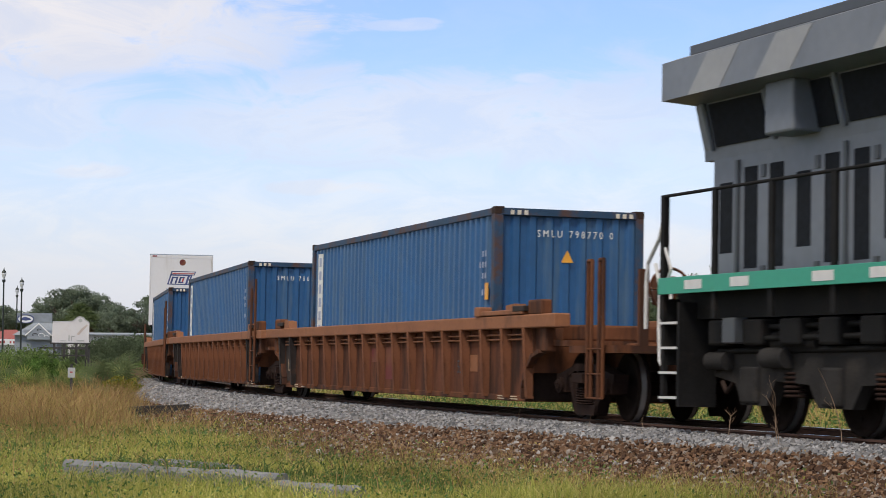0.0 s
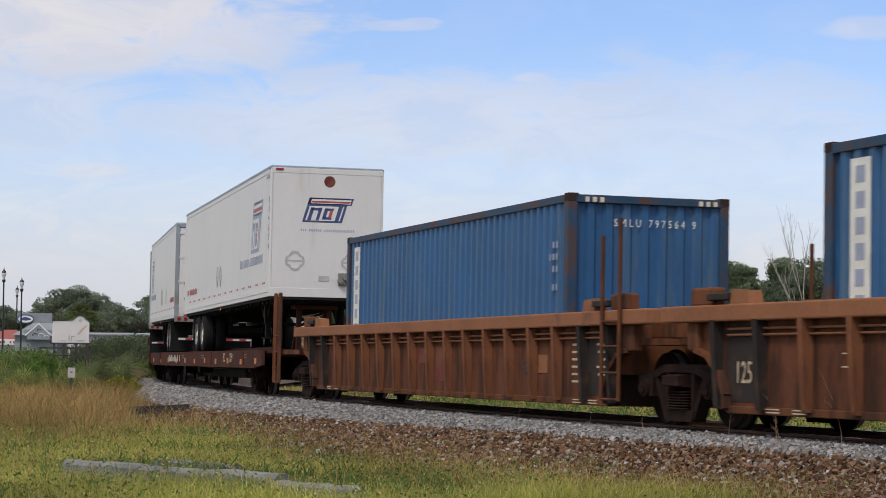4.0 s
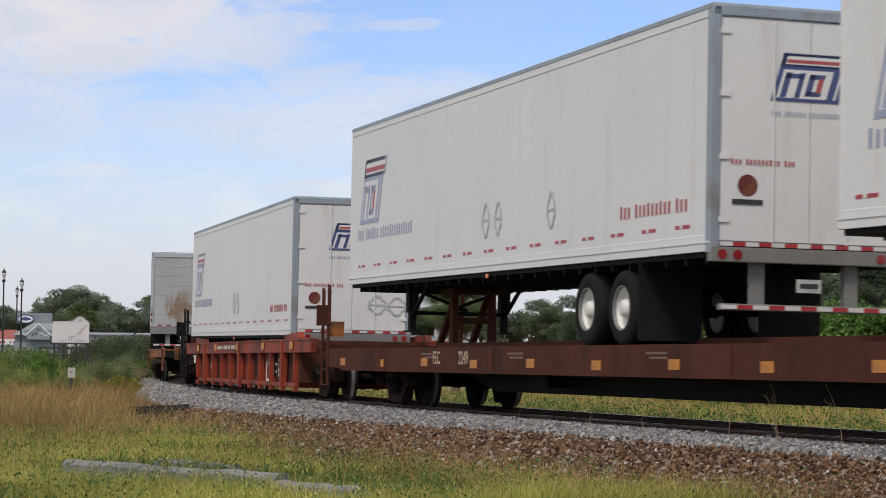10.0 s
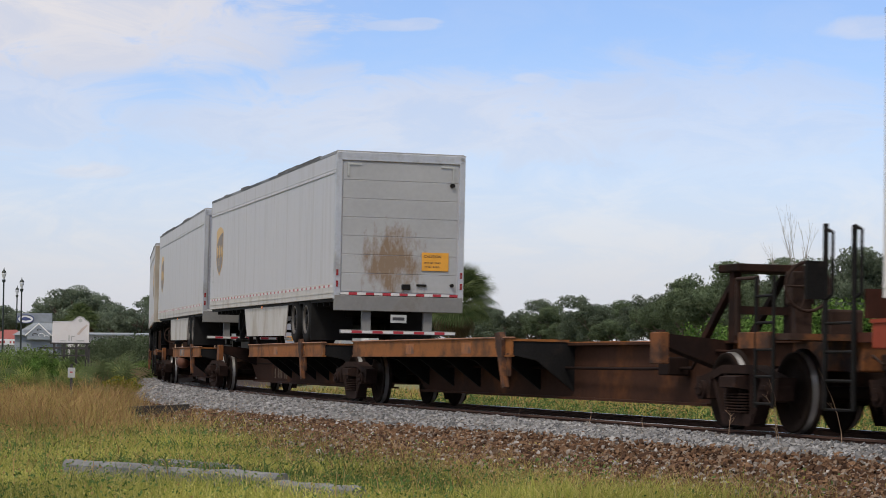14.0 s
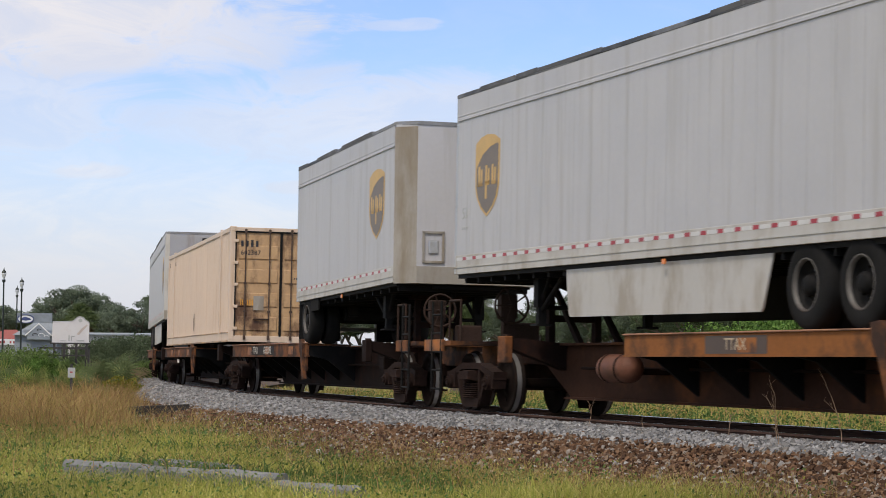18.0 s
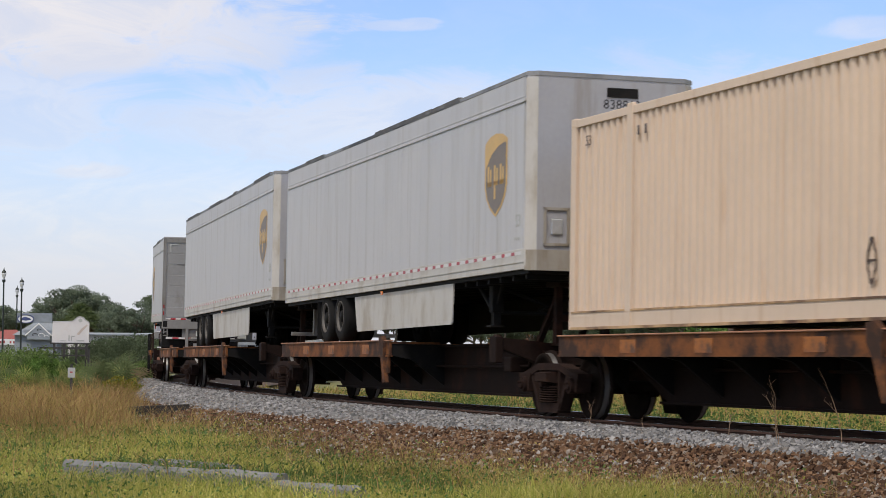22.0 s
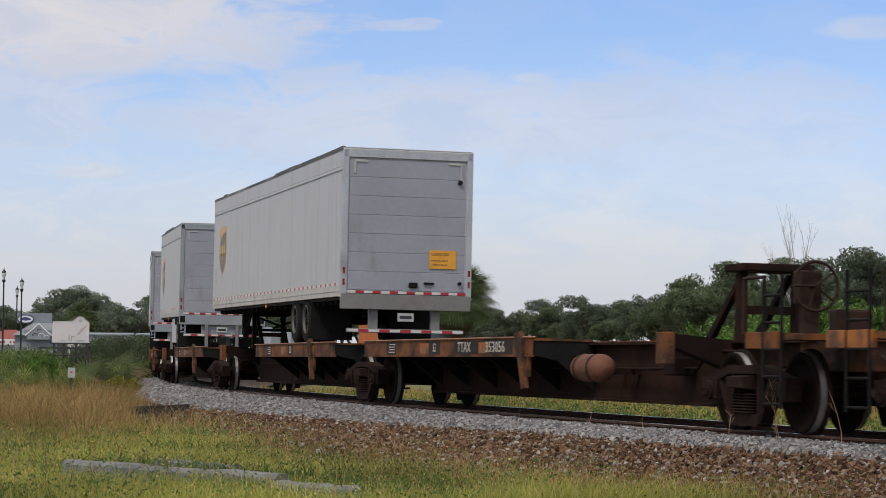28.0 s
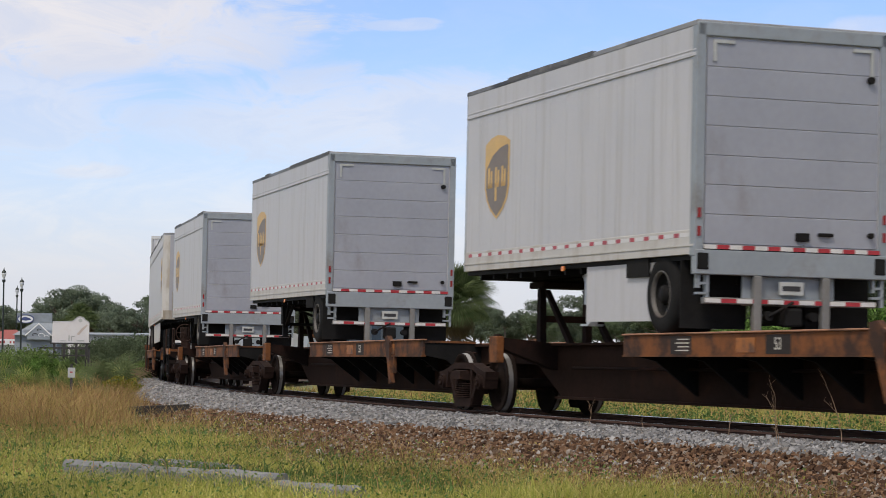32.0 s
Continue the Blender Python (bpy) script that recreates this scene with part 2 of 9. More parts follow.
spine_side = mat("rust brown beam side", (0.050, 0.024, 0.016), 0.8, var=0.35, scale=1.0, bump=0.15, dirt=(0.15, 0.058, 0.022), dirt_amount=0.35, dirt_scale=0.8, spec=0.08)
lip_rust = mat("scraped orange lip", (0.34, 0.165, 0.095), 0.7, var=0.3, scale=3, bump=0.1, dirt=(0.10, 0.05, 0.03), dirt_amount=0.5, dirt_scale=1.2)
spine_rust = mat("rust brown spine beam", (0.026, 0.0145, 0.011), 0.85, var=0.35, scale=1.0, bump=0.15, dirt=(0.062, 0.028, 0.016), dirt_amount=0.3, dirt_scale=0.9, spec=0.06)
patch_yellow = mat("yellow orange reflective plate", (0.52, 0.20, 0.02), 0.5, var=0.15, scale=4, dirt=(0.25, 0.10, 0.04), dirt_amount=0.3, dirt_scale=3)
patch_orange = mat("orange reflective patch", (0.36, 0.12, 0.018), 0.6, var=0.3, scale=4, dirt=(0.07, 0.035, 0.022), dirt_amount=0.6, dirt_scale=3)
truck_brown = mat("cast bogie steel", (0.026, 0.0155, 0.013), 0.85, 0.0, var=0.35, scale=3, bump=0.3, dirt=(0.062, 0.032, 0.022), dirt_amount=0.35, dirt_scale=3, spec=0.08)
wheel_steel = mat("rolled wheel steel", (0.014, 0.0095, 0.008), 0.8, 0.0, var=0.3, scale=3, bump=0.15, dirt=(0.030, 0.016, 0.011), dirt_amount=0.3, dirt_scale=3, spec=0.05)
tread_steel = mat("worn wheel tread", (0.42, 0.41, 0.40), 0.35, 0.8, var=0.1, scale=3, bump=0.02)
rail_side = mat("rusty rail web", (0.085, 0.046, 0.034), 0.8, var=0.3, scale=3, bump=0.2, spec=0.2)
rail_top = mat("polished railhead", (0.55, 0.55, 0.56), 0.22, 0.95, var=0.1, scale=2, bump=0.02)
tie_wood = mat("weathered timber sleeper", (0.10, 0.08, 0.065), 0.9, var=0.35, scale=3, bump=0.4, random=0.6)
con_cream = mat("cream container paint", (0.66, 0.52, 0.405), 0.5, var=0.06, scale=0.6, bump=0.04, dirt=(0.50, 0.33, 0.20), dirt_amount=0.3, dirt_scale=4.0, stretch=0.06)
con_door = mat("rust stained cream door", (0.53, 0.34, 0.18), 0.55, var=0.15, scale=1.0, bump=0.08, dirt=(0.075, 0.03, 0.015), dirt_amount=0.6, dirt_scale=1.3, stretch=0.7)
red_tape = mat("red reflective tape", (0.36, 0.025, 0.035), 0.4, var=0.15, scale=6, bump=0)
white_tape = mat("white reflective tape", (0.60, 0.59, 0.58), 0.4, var=0.1, scale=6, bump=0)
mark_white = mat("white stencil paint", (0.68, 0.68, 0.65), 0.6, var=0.15, scale=5, bump=0)
mark_blue = mat("navy lettering", (0.05, 0.07, 0.19), 0.5, var=0.15, scale=5, bump=0)
mark_pale = mat("faded blue grey lettering", (0.30, 0.33, 0.45), 0.5, var=0.15, scale=5, bump=0)
mark_red = mat("red lettering", (0.36, 0.07, 0.075), 0.5, var=0.15, scale=5, bump=0)
mark_black = mat("black lettering", (0.03, 0.03, 0.035), 0.6, var=0.2, scale=5, bump=0)
mark_grey = mat("faint grey placard", (0.42, 0.43, 0.42), 0.5, var=0.2, scale=5, bump=0)
gold = mat("faded gold emblem", (0.60, 0.38, 0.12), 0.45, var=0.15, scale=3, bump=0)
faded_umber = mat("faded umber emblem field", (0.19, 0.155, 0.13), 0.5, var=0.2, scale=3, bump=0)
torn_dark = mat("torn dark roof sheet", (0.085, 0.085, 0.092), 0.7, var=0.3, scale=3, bump=0.2, dirt=(0.22, 0.22, 0.23), dirt_amount=0.3, dirt_scale=2)
worn_edge = mat("worn dark roof edge", (0.235, 0.24, 0.255), 0.55, 0.1, var=0.2, scale=1.5, bump=0.08, dirt=(0.03, 0.03, 0.034), dirt_amount=0.7, dirt_scale=0.5)
dirty_alu = mat("grimy aluminium", (0.21, 0.206, 0.20), 0.6, 0.2, var=0.15, scale=1.5, bump=0.05, dirt=(0.14, 0.12, 0.10), dirt_amount=0.4)
door_frame = mat("blue grey door frame", (0.27, 0.30, 0.33), 0.5, 0.1, var=0.12, scale=1.0, bump=0.04, dirt=(0.16, 0.14, 0.12), dirt_amount=0.3)
umber = mat("dark umber emblem", (0.075, 0.045, 0.03), 0.45, var=0.2, scale=3, bump=0)
yellow_sign = mat("yellow warning placard", (0.70, 0.33, 0.035), 0.5, var=0.12, scale=4, bump=0)
lamp_red = mat("red tail lamp lens", (0.24, 0.018, 0.018), 0.2, var=0.15, scale=6, bump=0)
lamp_amber = mat("amber marker lamp", (0.70, 0.20, 0.03), 0.25, var=0.1, scale=6, bump=0)


# ---------- mesh building ----------
class Shape:
    """Gathers simple solids into one mesh."""

    def __init__(self):
        self.v, self.f, self.m, self.smooth, self.cuts = [], [], [], [], []

    def add(self, verts, faces, m=0, smooth=False):
        o = len(self.v)
        self.cuts.append((o, len(self.f)))
        self.v += [tuple(p) for p in verts]
        self.f += [tuple(i + o for i in f) for f in faces]
        self.m += [m] * len(faces)
        self.smooth += [smooth] * len(faces)
        return self

    def box(self, x0, x1, y0, y1, z0, z1, m=0, c=0.0):
        if c <= 0:
            vs = [(x, y, z) for z in (z0, z1) for y in (y0, y1) for x in (x0, x1)]
            return self.add(vs, [(0, 2, 3, 1), (4, 5, 7, 6), (0, 1, 5, 4), (2, 6, 7, 3), (0, 4, 6, 2), (1, 3, 7, 5)], m)
        bm = bmesh.new()
        bmesh.ops.create_cube(bm, size=1, matrix=Matrix.Translation(((x0 + x1) / 2, (y0 + y1) / 2, (z0 + z1) / 2)) @ Matrix.Diagonal((x1 - x0, y1 - y0, z1 - z0, 1)))
        bmesh.ops.bevel(bm, geom=list(bm.edges), offset=c, segments=2, affect="EDGES", profile=0.5)
        bm.verts.index_update()
        self.add([v.co for v in bm.verts], [[v.index for v in f.verts] for f in bm.faces], m)
        bm.free()
        return self

    def prism(self, pts, y0, y1, axis="y", m=0):
        """A flat outline (x, z) pushed out from y0 to y1 (or (y, z) along x, or (x, y) along z)."""
        put = {"y": lambda p, d: (p[0], d, p[1]), "x": lambda p, d: (d, p[0], p[1]), "z": lambda p, d: (p[0], p[1], d)}[axis]
        n = len(pts)
        vs = [put(p, y0) for p in pts] + [put(p, y1) for p in pts]
        fs = [tuple(range(n)), tuple(range(2 * n - 1, n - 1, -1))]
        fs += [(i, i + n, (i + 1) % n + n, (i + 1) % n) for i in range(n)]
        return self.add(vs, fs, m)

    def tube(self, a, b, r, r2=None, seg=10, m=0, smooth=True):
        a, b = Vector(a), Vector(b)
        d = (b - a).normalized()
        u = d.orthogonal().normalized()
        w = d.cross(u)
        r2 = r if r2 is None else r2
        vs = []
        for p, q in ((a, r), (b, r2)):
            vs += [p + (u * math.cos(2 * math.pi * i / seg) + w * math.sin(2 * math.pi * i / seg)) * q for i in range(seg)]
        self.add(vs, [(i, (i + 1) % seg, (i + 1) % seg + seg, i + seg) for i in range(seg)], m, smooth)
        return self.add(vs, [tuple(range(seg - 1, -1, -1)), tuple(range(seg, 2 * seg))], m)

    def pipe(self, pts, r, seg=8, m=0):
        for a, b in zip(pts, pts[1:]):
            self.tube(a, b, r, seg=seg, m=m)
        return self

    def lathe(self, profile, centre, axis="y", seg=24, m=0, closed=False):
        """Turns a profile of (radius, along) about an axle."""
        vs, fs = [], []
        n = len(profile)
        for i in range(seg):
            t = 2 * math.pi * i / seg
            for r, d in profile:
                p = (r * math.cos(t), d, r * math.sin(t)) if axis == "y" else (d, r * math.cos(t), r * math.sin(t)) if axis == "x" else (r * math.cos(t), r * math.sin(t), d)
                vs.append((p[0] + centre[0], p[1] + centre[1], p[2] + centre[2]))
        for i in range(seg):
            j = (i + 1) % seg
            for k in range(n if closed else n - 1):
                l = (k + 1) % n
                fs.append((i * n + k, i * n + l, j * n + l, j * n + k))
        return self.add(vs, fs, m, True)

    def disc(self, r, centre, normal="y", seg=20, m=0):
        vs = []
        for i in range(seg):
            t = 2 * math.pi * i / seg
            c, s = r * math.cos(t), r * math.sin(t)
            vs.append((centre[0] + c, centre[1], centre[2] + s) if normal == "y" else (centre[0], centre[1] + c, centre[2] + s))
        return self.add(vs, [tuple(range(seg))], m)

    def mesh(self, name, mats):
        me = bpy.data.meshes.new(name)
        me.from_pydata(self.v, [], self.f)
        for x in (mats if isinstance(mats, (list, tuple)) else [mats]):
            me.materials.append(x)
        me.polygons.foreach_set("material_index", self.m)
        me.polygons.foreach_set("use_smooth", self.smooth)
        bm = bmesh.new()
        bm.from_mesh(me)
        bmesh.ops.recalc_face_normals(bm, faces=bm.faces)
        bm.to_mesh(me)
        bm.free()
        me.update()
        return me


def part(name, shape, material, parent, label="", at=None):
    ob = new(name, shape.mesh(name, material) if isinstance(shape, Shape) else shape)
    ob.parent = parent
    if at is not None:
        ob.matrix_basis = at
    if label:
        ob["label"] = label
    if name.endswith("_bars"):
        ob["kind"] = "stuff"
    return ob


def parts(name, shape, material, parent, label="", at=None):
    """Each solid of the shape as a part of its own."""
    ends = shape.cuts[1:] + [(len(shape.v), len(shape.f))]
    for (a, f0), (b, f1) in zip(shape.cuts, ends):
        s = Shape()
        s.add(shape.v[a:b], [tuple(i - a for i in f) for f in shape.f[f0:f1]])
        part(name, s, material, parent, label, at)


def thing(name, label, category, group="", kind=""):
    ob = new(name)
    ob.empty_display_size = 0.3
    return tagged(ob, label, category, group, kind)


def fast_mesh(name, verts, faces, material, smooth=False):
    """A mesh from numpy arrays of points and equal-sided faces."""
    verts, faces = np.asarray(verts, np.float32).reshape(-1, 3), np.asarray(faces, np.int32)
    k = faces.shape[1]
    me = bpy.data.meshes.new(name)
    me.vertices.add(len(verts))
    me.vertices.foreach_set("co", verts.ravel())
    me.loops.add(faces.size)
    me.loops.foreach_set("vertex_index", faces.ravel())
    me.polygons.add(len(faces))
    me.polygons.foreach_set("loop_start", np.arange(0, faces.size, k, dtype=np.int32))
    me.polygons.foreach_set("loop_total", np.full(len(faces), k, np.int32))
    me.polygons.foreach_set("use_smooth", np.full(len(faces), smooth))
    me.update(calc_edges=True)
    for x in (material if isinstance(material, (list, tuple)) else [material]):
        me.materials.append(x)
    return me


def letters(text, size, parent, material, at, name="lettering", squeeze=1.0):
    """Raised flat lettering in the built-in font. at: pose whose x runs along the line and whose z points out of the surface."""
    cu = bpy.data.curves.new(name, "FONT")
    cu.body, cu.size, cu.extrude, cu.align_x, cu.align_y = text, size, 0.002, "CENTER", "CENTER"
    cu.resolution_u = 2
    tmp = bpy.data.objects.new(name, cu)
    scene.collection.objects.link(tmp)
    bpy.context.view_layer.update()
    me = bpy.data.meshes.new_from_object(tmp.evaluated_get(bpy.context.evaluated_depsgraph_get()))
    bpy.data.objects.remove(tmp)
    if squeeze != 1:
        me.transform(Matrix.Diagonal((squeeze, 1, 1, 1)))
    me.materials.clear()
    me.materials.append(material)
    return part(name, me, material, parent, at=at)


def on_side(x, y, z):
    """A pose on the side that faces the eye: lettering reads along it from the rear end to the front."""
    return Matrix.Translation((x, y, z)) @ Matrix(((-1, 0, 0), (0, 0, 1), (0, 1, 0))).to_4x4()


def on_front(x, y, z):
    """A pose on the end that faces the head of the train."""
    return Matrix.Translation((x, y, z)) @ Matrix(((0, 0, -1), (-1, 0, 0), (0, 1, 0))).to_4x4()
# ---------- meadow ----------
def slope(x, y):
    """Height of the meadow: gentle swells, level near the track."""
    return 0.05 * np.sin(x * 0.21 + 1.0) * np.sin(y * 0.17) + 0.03 * np.sin(x * 0.63 + y * 0.41)


soil = mat("meadow soil and thatch", (0.14, 0.14, 0.045), 0.95, var=0.35, scale=0.35, bump=0.4, dirt=(0.14, 0.10, 0.05), dirt_amount=0.4, dirt_scale=0.25)
rr = np.concatenate([[0.02, 4, 8], np.arange(11, 80, 1.5), 80 * 1.16 ** np.arange(0, 26)])
tt = np.concatenate([np.radians(np.arange(-180, -24, 6)), np.radians(np.arange(-24, 24, 0.75)), np.radians(np.arange(24, 180, 6))])
R_, T_ = np.meshgrid(rr, tt, indexing="ij")
GX, GY = R_ * np.sin(T_), R_ * np.cos(T_)
GX = GX + 0.9 * np.exp(-R_ / 3)
GZ = slope(GX, GY) * np.clip(120 / R_ - 0.3, 0, 1) * np.clip((R_ - 8) / 8, 0, 1) - 0.02
nr, ntt = R_.shape
idx = np.arange(nr * ntt).reshape(nr, ntt)
nx = np.roll(idx, -1, axis=1)
quads = np.stack([idx[:-1], idx[1:], nx[1:], nx[:-1]], -1).reshape(-1, 4)
gv = np.stack([GX, GY, GZ], -1).reshape(-1, 3)
tagged(new("ground", fast_mesh("ground", gv, quads[:, ::-1], soil, True)), "grassy meadow ground reaching to the horizon", "ground", kind="structure")


# ---------- ballast, sleepers, rails ----------
def sweep(name, sections, ss, material, smooth=False):
    """A strip along the track from (lat, height) points."""
    n, m = len(ss), len(sections)
    v = np.concatenate([track(ss, l, h) for l, h in sections])
    f = [(k * n + i, k * n + i + 1, (k + 1) * n + i + 1, (k + 1) * n + i) for k in range(m - 1) for i in range(n - 1)]
    return fast_mesh(name, v, f, material, smooth)


bed_grey = mat("grey ballast bed", (0.075, 0.050, 0.038), 0.95, var=0.4, scale=5, bump=0.6)
ss = np.arange(-70, 190, 1.0)
tagged(new("ballast", sweep("ballast", [(-3.6, -0.62), (-2.3, -0.34), (-1.5, -0.17), (0.70, -0.17), (0.86, -0.125), (1.3, -0.125), (1.75, -0.19), (2.4, -0.34), (3.4, -0.50), (4.9, -0.63), (5.6, -0.75)], ss, bed_grey, True)), "banked ballast bed under the railway track", "ballast", kind="structure")
def stone_mat(name, steps):
    """Crushed stone: each piece takes a colour of its own from the steps (share, colour), with fine grain over it."""
    m = mat(name, (0.5, 0.5, 0.5), 0.92, var=0.3, scale=9, bump=0.3, spec=0.2)
    N, Lk = m.node_tree.nodes, m.node_tree.links
    b = N["Principled BSDF"]
    grain = b.inputs["Base Color"].links[0].from_socket
    r = N.new("ShaderNodeValToRGB")
    r.color_ramp.interpolation = "CONSTANT"
    e = r.color_ramp.elements
    e[0].color = (*steps[0][1], 1)
    e[1].position, e[1].color = steps[1][0], (*steps[1][1], 1)
    for at, col in steps[2:]:
        e.new(at).color = (*col, 1)
    Lk.new(N.new("ShaderNodeNewGeometry").outputs["Random Per Island"], r.inputs[0])
    mx = N.new("ShaderNodeMix")
    mx.data_type, mx.blend_type = "RGBA", "MULTIPLY"
    mx.inputs[0].default_value = 1.0
    Lk.new(r.outputs[0], mx.inputs[6])
    Lk.new(grain, mx.inputs[7])
    Lk.new(mx.outputs[2], b.inputs["Base Color"])
    return m


stone_grey = stone_mat("grey ballast stone", ((0, (0.24, 0.24, 0.245)), (0.16, (0.36, 0.355, 0.355)), (0.34, (0.46, 0.45, 0.455)), (0.52, (0.54, 0.53, 0.535)), (0.72, (0.63, 0.62, 0.62)), (0.86, (0.40, 0.36, 0.33)), (0.94, (0.75, 0.73, 0.73))))
stone_brown = stone_mat("brown stained ballast stone", ((0, (0.12, 0.066, 0.042)), (0.16, (0.20, 0.110, 0.064)), (0.36, (0.29, 0.160, 0.092)), (0.58, (0.38, 0.225, 0.135)), (0.76, (0.42, 0.30, 0.215)), (0.87, (0.52, 0.45, 0.39)), (0.95, (0.76, 0.72, 0.68))))
rng = np.random.default_rng(4)
CUBE = np.array([[-1, -1, -0.7], [1, -1, -0.8], [1, 1, -0.7], [-1, 1, -0.8], [-0.7, -0.8, 0.8], [0.8, -0.6, 0.6], [0.6, 0.8, 0.9], [-0.8, 0.7, 0.6]])
CF = np.array([[0, 3, 2, 1], [4, 5, 6, 7], [0, 1, 5, 4], [1, 2, 6, 5], [2, 3, 7, 6], [3, 0, 4, 7]])


def stones(name, place, size, material, label):
    n = len(place)
    q = rng.normal(size=(n, 4))
    q /= np.linalg.norm(q, axis=1)[:, None]
    w, x, y, z = q.T
    Rm = np.stack([1 - 2 * (y * y + z * z), 2 * (x * y - z * w), 2 * (x * z + y * w), 2 * (x * y + z * w), 1 - 2 * (x * x + z * z), 2 * (y * z - x * w), 2 * (x * z - y * w), 2 * (y * z + x * w), 1 - 2 * (x * x + y * y)], -1).reshape(n, 3, 3)
    sc = size[:, None] * rng.uniform(0.6, 1.3, (n, 3))
    v = CUBE[None] * (1 + rng.normal(0, 0.14, (n, 8, 3))) * sc[:, None, :]
    v = np.einsum("nij,nkj->nki", Rm, v) + place[:, None, :]
    f = (CF[None] + 8 * np.arange(n)[:, None, None]).reshape(-1, 4)
    tagged(new(name, fast_mesh(name, v, f, material)), label, "gravel", kind="stuff")


def bed_height(l):
    return np.interp(l, [-3.6, -2.3, -1.5, 0.7, 0.86, 1.3, 1.75, 2.4, 3.4, 4.9, 5.6], [-0.62, -0.34, -0.165, -0.16, -0.10, -0.10, -0.165, -0.32, -0.50, -0.63, -0.75])


def along(n, a, b, bias=2.0):
    """Places along the track, denser towards the eye."""
    return a + (b - a) * rng.random(n) ** bias


n = 62000
s_ = along(n, -13, 75, 1.8)
clean = np.interp(s_, [-13, -6, 0, 6, 15, 26, 40], [1.66, 1.72, 1.84, 2.1, 2.4, 2.75, 2.6])     # where the fresh stone ends
l_ = 0.86 + (clean - 0.86) * rng.random(n) ** 0.9 + rng.normal(0, 0.05, n)
stones("ballast_stones", track(s_, l_, bed_height(l_) + rng.uniform(-0.01, 0.03, n)), rng.uniform(0.014, 0.032, n) * (1 + np.clip(s_, 0, 60) / 50), stone_grey, "loose grey crushed stone along the track")
n = 7000
s_ = along(n, -13, 60, 1.7)
l_ = rng.uniform(-2.4, 0.5, n)
stones("ballast_stones", track(s_, l_, bed_height(l_) + 0.0), rng.uniform(0.014, 0.03, n) * (1 + np.clip(s_, 0, 60) / 70), stone_grey, "loose grey crushed stone between the sleepers")
n = 74000
s_ = along(n, -14, 48, 1.5)
clean = np.interp(s_, [-13, -6, 0, 6, 15, 26, 40], [1.62, 1.68, 1.80, 2.05, 2.36, 2.7, 2.6])
l_ = clean + (4.95 - clean) * rng.random(n) ** 1.05 + rng.normal(0, 0.10, n)
l_ = np.where(s_ > 30, np.minimum(l_, 4.2), l_)
stones("old_ballast_stones", track(s_, l_, bed_height(l_) + rng.uniform(-0.015, 0.025, n)), 0.011 + 0.021 * rng.random(n) ** 1.8 * (1 + np.clip(s_, 0, 60) / 50), stone_brown, "brown stained old stones below the grey ballast")

rails = thing("railway_track", "pair of steel rails on timber sleepers in ballast", "railway track", kind="structure")
for l in (-0.755, 0.755):
    prof = [(-0.07, -0.17), (-0.07, -0.155), (-0.012, -0.13), (-0.012, -0.04), (-0.036, -0.03), (-0.036, -0.004)]
    web = prof + [(-a, b) for a, b in prof[::-1]]
    rl = new("rail", sweep("rail", [(l + a, b) for a, b in web], np.arange(-70, 190, 1.0), rail_side))
    rl.parent = rails
    rl["label"] = "rusty steel rail with polished head"
    hd = new("railhead", sweep("railhead", [(l - 0.034, -0.004), (l - 0.028, 0.0), (l + 0.028, 0.0), (l + 0.034, -0.004)], np.arange(-70, 190, 1.0), rail_top))
    hd.parent = rl
tie = Shape().box(-0.11, 0.11, -1.3, 1.3, -0.36, -0.175, c=0.012).mesh("sleeper", tie_wood)
plate = Shape()
for l in (-0.755, 0.755):
    plate.box(-0.09, 0.09, l - 0.17, l + 0.17, -0.176, -0.160)
    for dx in (-0.05, 0.05):
        plate.box(dx - 0.012, dx + 0.012, l - 0.10, l - 0.07, -0.16, -0.135).box(dx - 0.012, dx + 0.012, l + 0.07, l + 0.10, -0.16, -0.135)
plate = plate.mesh("tie_plate", rail_side)
for k in range(150):
    s0 = -12 + k * 0.56
    m = chord_pose(s0 - 0.3, s0 + 0.3)
    tb = part("sleeper", tie, None, rails, at=m @ pose(0, rng.normal(0, 0.03), 0, 0, 0, rng.normal(0, 0.8)))
    part("tie_plate", plate, None, tb)
# ---------- bogies ----------
WHEEL_R = 0.457
WHEELS = []          # (wheelset, x in its bogie)
RIDES = []           # (thing, s1, s2, z, nose, mid)


